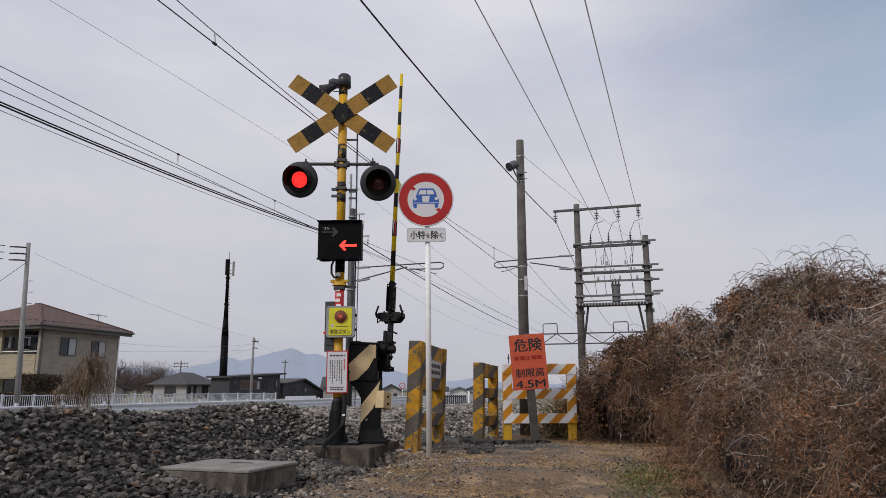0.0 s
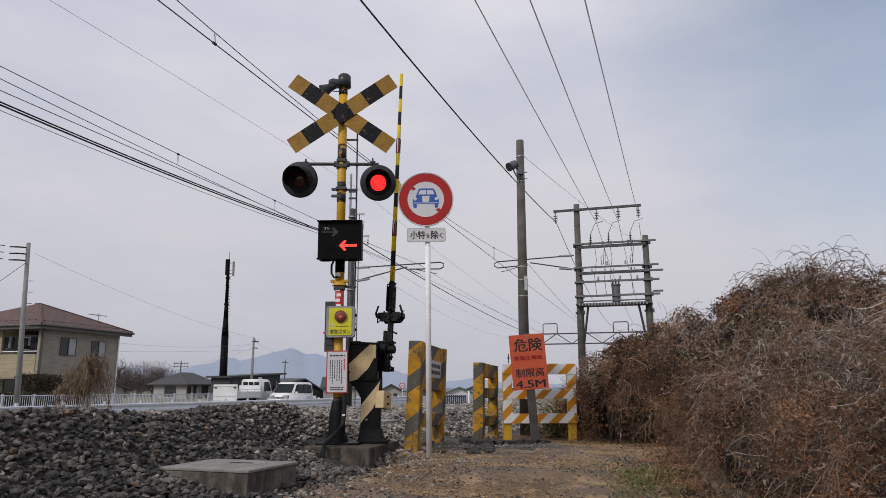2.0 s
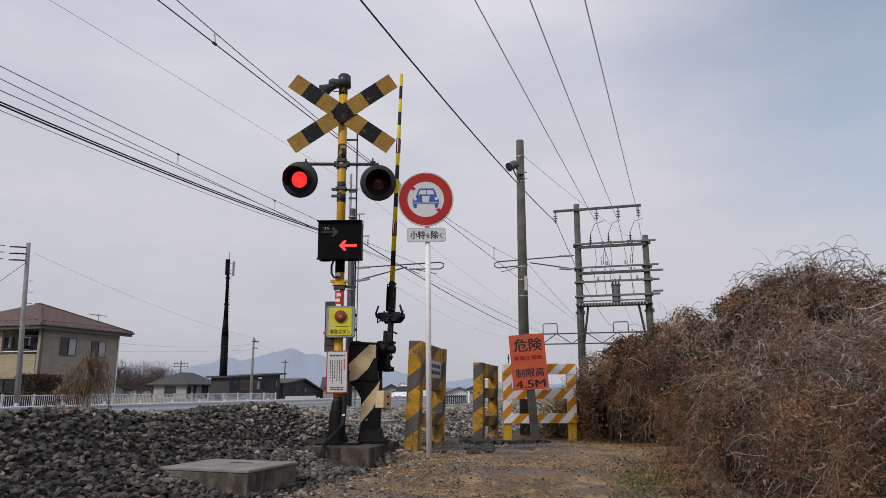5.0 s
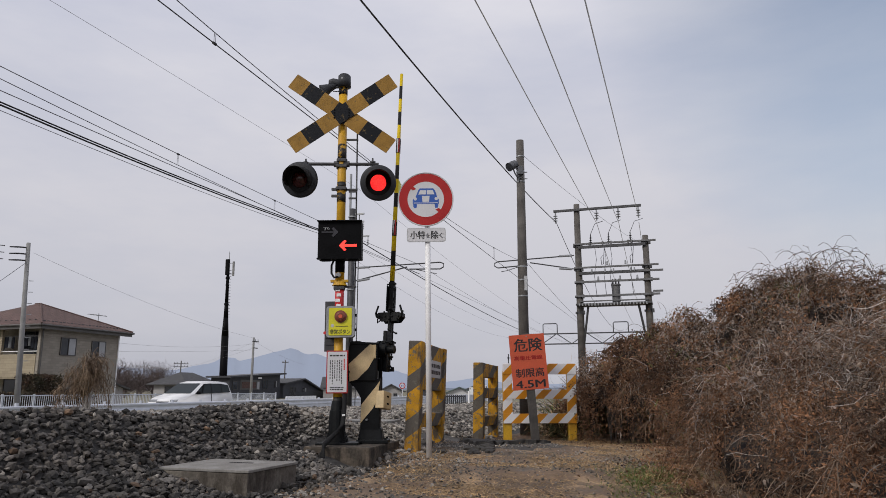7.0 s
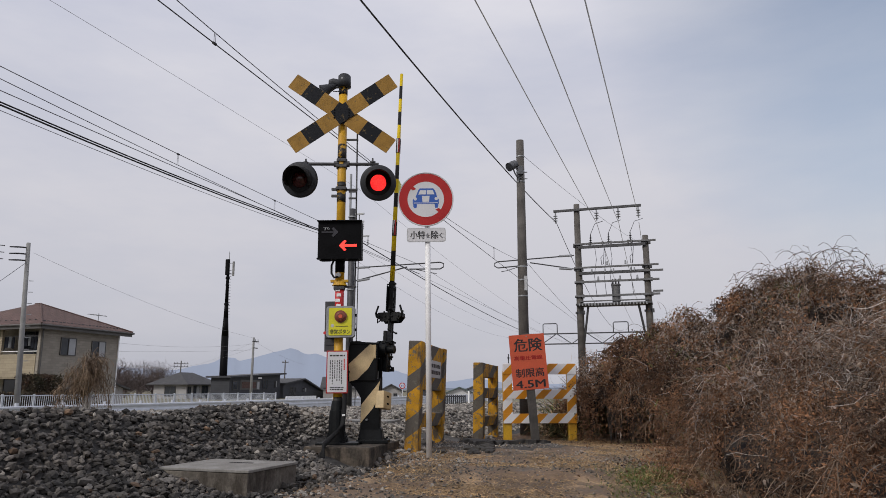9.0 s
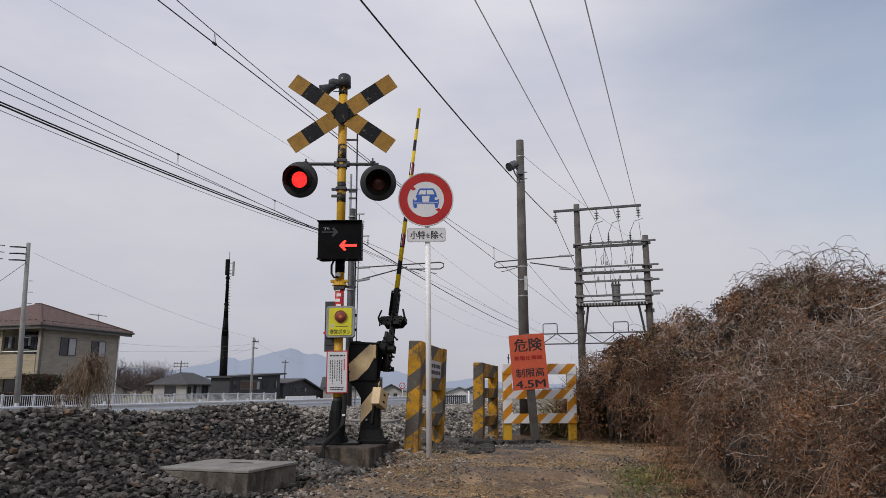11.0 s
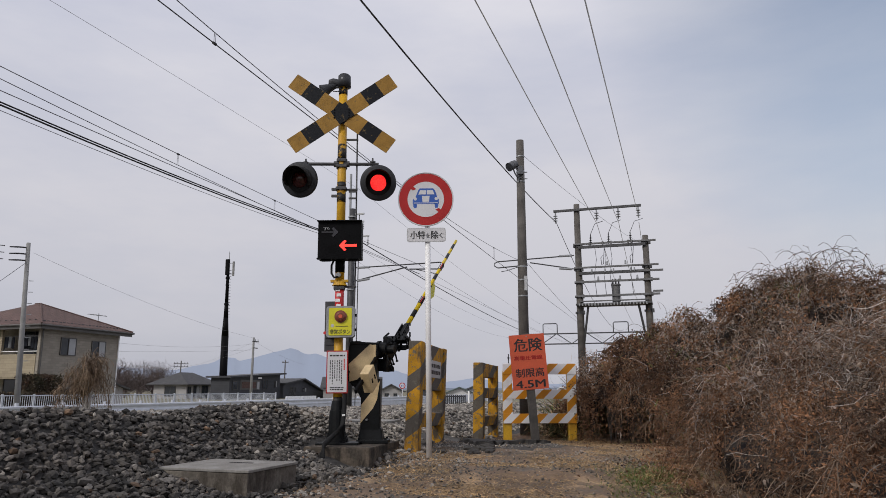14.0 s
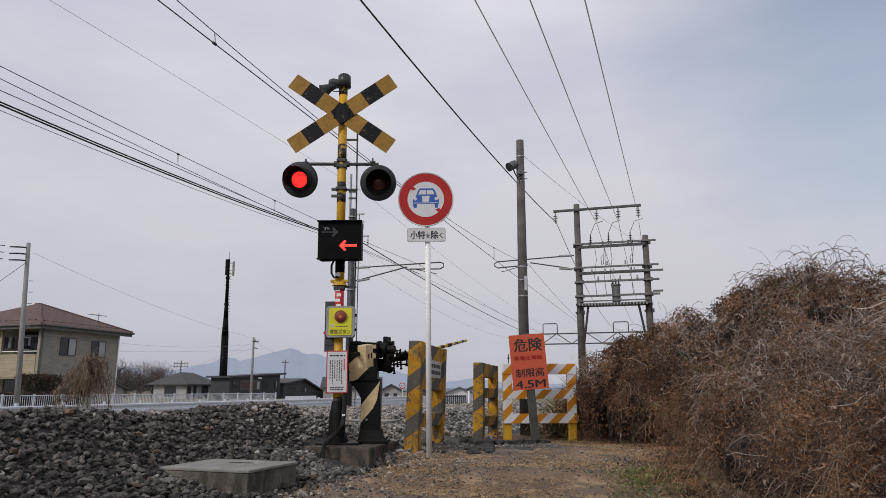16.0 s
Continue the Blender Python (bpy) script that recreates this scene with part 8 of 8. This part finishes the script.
def build_far_woods():
    """Leafless woods on a low rise behind the houses."""
    rng = np.random.default_rng(44)
    P = []
    for k in range(30):
        a = radians(rng.uniform(-44.5, -38.5))
        d = rng.uniform(170, 215)
        c = np.array((math.sin(a) * d, math.cos(a) * d, -1.0))
        h = rng.uniform(5.0, 8.5)
        m = 420
        u = rng.normal(size=(m, 3))
        u /= np.linalg.norm(u, axis=1)[:, None]
        q = u * (rng.random((m, 1)) ** 0.4) * (h * 0.42, h * 0.42, h * 0.5) + (0, 0, h * 0.55)
        P.append(q + c)
    p = np.concatenate(P)
    n = len(p)
    blades("far_woods", p, rng.uniform(0.5, 1.6, n), rng.uniform(0.03, 0.09, n), 0.1, [M["twig"], M["bark"]], [0.7, 0.3], rng, "hazy leafless woods behind the houses", "woods", 0.2, True)


build_far_woods()

# ------------------------------------------------------------ vehicles
M["car_white"] = mat("white_car_paint", (0.84, 0.84, 0.84), 0.25, 0, 0.05, 1.0, 0)
M["car_glass"] = mat("tinted_car_glass", (0.022, 0.030, 0.033), 0.12, 0, 0.15, 1.0, 0, spec=0.12)
M["tyre"] = mat("tyre_rubber", (0.02, 0.02, 0.02), 0.9, 0, 0.2, 8, 0.2)
M["alloy"] = mat("alloy_wheel", (0.4, 0.4, 0.42), 0.35, 0.8, 0.1, 8, 0)
M["lamp_glass"] = mat("headlamp_glass", (0.45, 0.47, 0.50), 0.1, 0.3, 0.2, 8, 0)
M["truck_white"] = mat("truck_white", (0.72, 0.73, 0.73), 0.4, 0, 0.1, 1.5, 0)
SWAP = Matrix(((0, 1, 0, 0), (1, 0, 0, 0), (0, 0, 1, 0), (0, 0, 0, 1)))


def shell(profile, half, belt, lean, top, bevel=0.05):
    """A closed car body: a side outline in y and z, pushed across, narrower above the belt."""
    bm = prism(B(), profile, -half, half, SWAP)
    for v in bm.verts:
        if v.co.z > belt:
            v.co.x *= 1 - lean * (v.co.z - belt) / (top - belt)
    bmesh.ops.bevel(bm, geom=bm.edges[:], offset=bevel, segments=2, affect="EDGES", clamp_overlap=True)
    bmesh.ops.recalc_face_normals(bm, faces=bm.faces[:])
    return bm


def side_panel(poly, half, belt, lean, top, s, out=0.006):
    bm = B()
    f, g = [], []
    for y, z in poly:
        x = half * (1 - lean * max(z - belt, 0) / (top - belt))
        f.append(bm.verts.new((s * (x + out), y, z)))
        g.append(bm.verts.new((s * (x - 0.02), y, z)))
    bm.faces.new(f)
    bm.faces.new(g[::-1])
    for k in range(len(f)):
        j = (k + 1) % len(f)
        bm.faces.new((f[j], f[k], g[k], g[j]))
    bmesh.ops.recalc_face_normals(bm, faces=bm.faces[:])
    return bm


def cross_panel(y0, z0, y1, z1, w0, w1, out):
    """A pane across the car from (y0, z0) up to (y1, z1), pushed out by a few millimetres."""
    bm = B()
    n = Vector((0, z1 - z0, -(y1 - y0))).normalized()
    if n.y * out < 0:
        n = -n
    o = n * abs(out)
    v = [Vector((-w0, y0, z0)), Vector((w0, y0, z0)), Vector((w1, y1, z1)), Vector((-w1, y1, z1))]
    f, g = [bm.verts.new(p + o) for p in v], [bm.verts.new(p - o * 3) for p in v]
    bm.faces.new(f)
    bm.faces.new(g[::-1])
    for k in range(4):
        j = (k + 1) % 4
        bm.faces.new((f[j], f[k], g[k], g[j]))
    bmesh.ops.recalc_face_normals(bm, faces=bm.faces[:])
    return bm


def wheels(root, half, ys, r):
    for y in ys:
        for s in (-1, 1):
            w = new("wheel")
            w.parent = root
            w.matrix_basis = pose(s * (half - 0.09), y, r)
            part("tyre", cyl(B(), (-0.09, 0, 0), (0.09, 0, 0), r, seg=24), M["tyre"], w, "", True)
            part("rim", cyl(B(), (s * 0.085, 0, 0), (s * 0.095, 0, 0), r * 0.65, seg=20), M["alloy"], w)


def build_minivan():
    root = thing("minivan", pose(-24, 143.4, ROAD_Z, 0, 0, 180), "white minivan with a sloping nose and dark windows", "minivan")
    half, belt, lean, top = 0.90, 0.98, 0.20, 1.75
    prof = [(2.28, 0.28), (2.38, 0.52), (2.30, 0.74), (1.98, 0.92), (1.30, 1.06), (0.25, 1.64), (-0.35, 1.745), (-1.3, 1.74), (-2.05, 1.66), (-2.34, 1.10), (-2.40, 0.85), (-2.36, 0.28)]
    part("body", shell(prof, half, belt, lean, top, 0.06), M["car_white"], root, "white painted body", True)
    part("windscreen", cross_panel(1.21, 1.115, 0.32, 1.605, 0.78, 0.68, 0.022), M["car_glass"], root, "raked windscreen")
    part("rear_window", cross_panel(-2.30, 1.15, -2.09, 1.58, 0.70, 0.62, -0.008), M["car_glass"], root)
    for s in (-1, 1):
        for k, poly in enumerate(([(0.98, 1.08), (0.42, 1.10), (0.32, 1.50)], [(0.34, 1.10), (-0.42, 1.13), (-0.42, 1.60), (0.10, 1.58)], [(-0.48, 1.13), (-1.30, 1.15), (-1.30, 1.60), (-0.48, 1.61)], [(-1.36, 1.15), (-2.12, 1.20), (-1.98, 1.53), (-1.36, 1.59)])):
            part("side_window", side_panel(poly, half, belt, lean, top, s), M["car_glass"], root, "dark side window")
        part("pillar_trim", side_panel([(0.99, 1.07), (-2.14, 1.17), (-2.0, 1.55), (-1.3, 1.62), (-0.4, 1.625), (0.14, 1.60)], half, belt, lean, top, s, 0.003), M["black"], root, "black window pillars")
        part("door_seam", side_panel([(-0.44, 0.40), (-0.46, 0.40), (-0.46, 1.10), (-0.44, 1.10)], half, belt, lean, top, s, 0.002), M["dark_steel"], root)
        part("door_handle", box(B(), (s * 0.905, -0.15, 0.93), (0.03, 0.16, 0.03), 0.008), M["car_white"], root)
        part("mirror", box(B(), (s * 0.98, 0.80, 1.14), (0.18, 0.12, 0.16), 0.03), M["black"], root, "black door mirror")
        part("headlight", box(B(), (s * 0.62, 2.19, 0.76), (0.42, 0.22, 0.13), 0.04), M["lamp_glass"], root, "clear headlight")
    part("grille", box(B(), (0, 2.32, 0.70), (0.70, 0.06, 0.05), 0.01), M["black"], root)
    part("number_plate", box(B(), (0, 2.385, 0.50), (0.33, 0.02, 0.165), 0.003), M["sign_white"], root)
    part("lower_grille", box(B(), (0, 2.36, 0.38), (1.0, 0.05, 0.10), 0.01), M["black"], root)
    wheels(root, half, (1.45, -1.42), 0.33)
    return root


def build_kei_van():
    root = thing("small_van", pose(-24, 73.4, ROAD_Z, 0, 0, 180), "white boxy small van with an upright nose", "van")
    half, belt, lean, top = 0.74, 1.0, 0.10, 1.80
    prof = [(1.66, 0.26), (1.70, 0.50), (1.66, 0.86), (1.50, 0.98), (1.18, 1.05), (0.66, 1.70), (0.30, 1.795), (-1.3, 1.80), (-1.58, 1.72), (-1.68, 1.0), (-1.70, 0.60), (-1.66, 0.26)]
    part("body", shell(prof, half, belt, lean, top, 0.05), M["car_white"], root, "white painted body", True)
    part("windscreen", cross_panel(1.14, 1.105, 0.70, 1.655, 0.67, 0.62, 0.018), M["car_glass"], root, "large upright windscreen")
    for s in (-1, 1):
        for poly in ([(0.92, 1.08), (0.60, 1.08), (0.55, 1.58)], [(0.52, 1.08), (-0.30, 1.08), (-0.30, 1.64), (0.42, 1.62)], [(-0.38, 1.08), (-1.02, 1.08), (-1.02, 1.64), (-0.38, 1.64)], [(-1.08, 1.12), (-1.48, 1.16), (-1.46, 1.58), (-1.08, 1.62)]):
            part("side_window", side_panel(poly, half, belt, lean, top, s), M["car_glass"], root, "dark side window")
        part("pillar_trim", side_panel([(0.94, 1.07), (-1.5, 1.09), (-1.48, 1.60), (-1.0, 1.66), (0.45, 1.65), (0.56, 1.60)], half, belt, lean, top, s, 0.003), M["black"], root, "black window pillars")
        part("headlight_rim", box(B(), (s * 0.52, 1.60, 0.82), (0.42, 0.14, 0.22), 0.03), M["black"], root)
        part("mirror", box(B(), (s * 0.83, 0.80, 1.10), (0.16, 0.10, 0.15), 0.03), M["car_white"], root)
        part("headlight", box(B(), (s * 0.52, 1.62, 0.82), (0.36, 0.14, 0.17), 0.03), M["lamp_glass"], root, "clear headlight")
        part("fog_light", cyl(B(), (s * 0.52, 1.66, 0.45), (s * 0.52, 1.71, 0.45), 0.06, seg=12), M["black"], root)
    part("grille", box(B(), (0, 1.67, 0.80), (0.66, 0.05, 0.12), 0.01), M["alloy"], root, "chrome grille bar")
    part("badge", cyl(B(), (0, 1.68, 0.81), (0, 1.705, 0.81), 0.05, seg=14), M["black"], root)
    part("number_plate", box(B(), (0, 1.705, 0.52), (0.33, 0.02, 0.165), 0.003), M["sign_white"], root)
    part("lower_grille", box(B(), (0, 1.68, 0.36), (0.9, 0.05, 0.12), 0.01), M["black"], root)
    wheels(root, half, (1.15, -1.2), 0.28)
    return root


def build_truck():
    root = thing("flatbed_truck", pose(-27.5, 17.4, ROAD_Z, 0, 0, 0), "white flatbed truck with a raised tail lift", "truck")
    half, belt, lean, top = 0.84, 1.15, 0.07, 2.02
    prof = [(2.20, 0.45), (2.22, 0.95), (2.16, 1.15), (1.86, 1.93), (1.66, 2.02), (0.88, 2.02), (0.76, 1.90), (0.72, 0.55)]
    part("cab", shell(prof, half, belt, lean, top, 0.05), M["truck_white"], root, "white cab", True)
    part("windscreen", cross_panel(2.13, 1.24, 1.90, 1.84, 0.74, 0.70, 0.018), M["car_glass"], root)
    for x in (-0.44, 0.0, 0.44):
        part("rear_window", box(B(), (x, 0.735, 1.62), (0.36, 0.03, 0.40), 0.02), M["car_glass"], root, "dark cab rear window")
    for s in (-1, 1):
        part("side_window", side_panel([(2.02, 1.20), (1.12, 1.20), (1.12, 1.82), (1.74, 1.84)], half, belt, lean, top, s), M["car_glass"], root, "dark side window")
        part("mirror", box(B(), (s * 1.0, 2.0, 1.45), (0.10, 0.06, 0.30), 0.02), M["black"], root)
        part("headlight", box(B(), (s * 0.62, 2.19, 0.72), (0.30, 0.08, 0.16), 0.02), M["lamp_glass"], root)
        part("side_board", box(B(), (s * 0.86, -0.75, 0.99), (0.04, 2.75, 0.40), 0.006), M["truck_white"], root, "white drop side board")
        part("side_rail", box(B(), (s * 0.86, -0.60, 1.32), (0.03, 2.4, 0.03)), M["truck_white"], root)
        for k in range(4):
            part("stake", box(B(), (s * 0.86, -1.9 + 0.85 * k, 1.12), (0.05, 0.05, 0.46)), M["truck_white"], root)
    part("bed", box(B(), (0, -0.75, 0.80), (1.70, 2.80, 0.10), 0.006), M["truck_white"], root)
    part("headboard", box(B(), (0, 0.62, 1.20), (1.66, 0.05, 0.80), 0.006), M["truck_white"], root, "white headboard")
    part("chassis", box(B(), (0, -0.1, 0.60), (0.9, 4.0, 0.22), 0.02), M["black"], root)
    lift = part("tail_lift", box(B(), (0, -2.22, 1.02), (1.80, 0.06, 1.22), 0.012), M["truck_white"], root, "raised white tail lift panel")
    for z in (0.62, 0.92, 1.55):
        part("lift_rib", box(B(), (0, -2.265, z), (1.70, 0.04, 0.05), 0.008), M["truck_white"], lift)
    for x in (-0.72, 0.72):
        part("lift_latch", box(B(), (x, -2.27, 1.42), (0.20, 0.05, 0.07), 0.01), M["black"], lift)
    part("under_guard", box(B(), (0, -2.1, 0.48), (1.6, 0.08, 0.10), 0.01), M["black"], root)
    for s in (-1, 1):
        part("tail_light", box(B(), (s * 0.6, -2.16, 0.55), (0.3, 0.06, 0.09), 0.01), M["red"], root)
    wheels(root, half, (1.45, -1.15), 0.32)
    return root


MINIVAN, VAN, TRUCK = build_minivan(), build_kei_van(), build_truck()


# ------------------------------------------------------------ what moves
def motions():
    # the gate arm: upright, then down
    keys = [(0.0, 83.2), (9.3, 83.2), (9.8, 82.4), (10.4, 77.9), (11.0, 71.4), (11.3, 67.9), (11.5, 65.7), (12.0, 59.6), (12.5, 53.5), (13.0, 47.0),
            (13.5, 39.9), (14.0, 33.4), (14.5, 26.9), (15.0, 20.5), (15.5, 14.3), (16.0, 7.5)]
    walk(ARM, [(t, arm_pose(a)) for t, a in keys])
    # the two lamps flash in turn; a drum turns half round at each change
    first, half = 0.43, 0.605
    for drum, lit in ((DRUMS[0], True), (DRUMS[1], False)):
        a = 0.0 if lit else 180.0
        rows = [(0.0, pose(0, 0, 0, 0, 0, a))]
        t = first
        while t < 15.9:
            s = math.floor(t * 10 + 1e-6) / 10
            for k, j in ((0, -1), (0, 0), (1, 1), (2, 2), (3, 3), (3, 4)):
                rows.append((s + j / 30, pose(0, 0, 0, 0, 0, a + 60 * k)))
            a += 180
            t += half
        rows.append((16.0, pose(0, 0, 0, 0, 0, a)))
        walk(drum, rows)
    # traffic on the road beyond the railway, at steady speeds
    for car, x, y0, speed, turn in ((TRUCK, -27.5, 17.4, 12.6, 0), (VAN, -24.0, 74.9, -16.1, 180), (MINIVAN, -24.0, 145.7, -16.2, 180)):
        walk(car, [(t, pose(x, y0 + speed * t, ROAD_Z, 0, 0, turn)) for t in (0.0, 4.0, 8.0, 12.0, 16.0)])


motions()
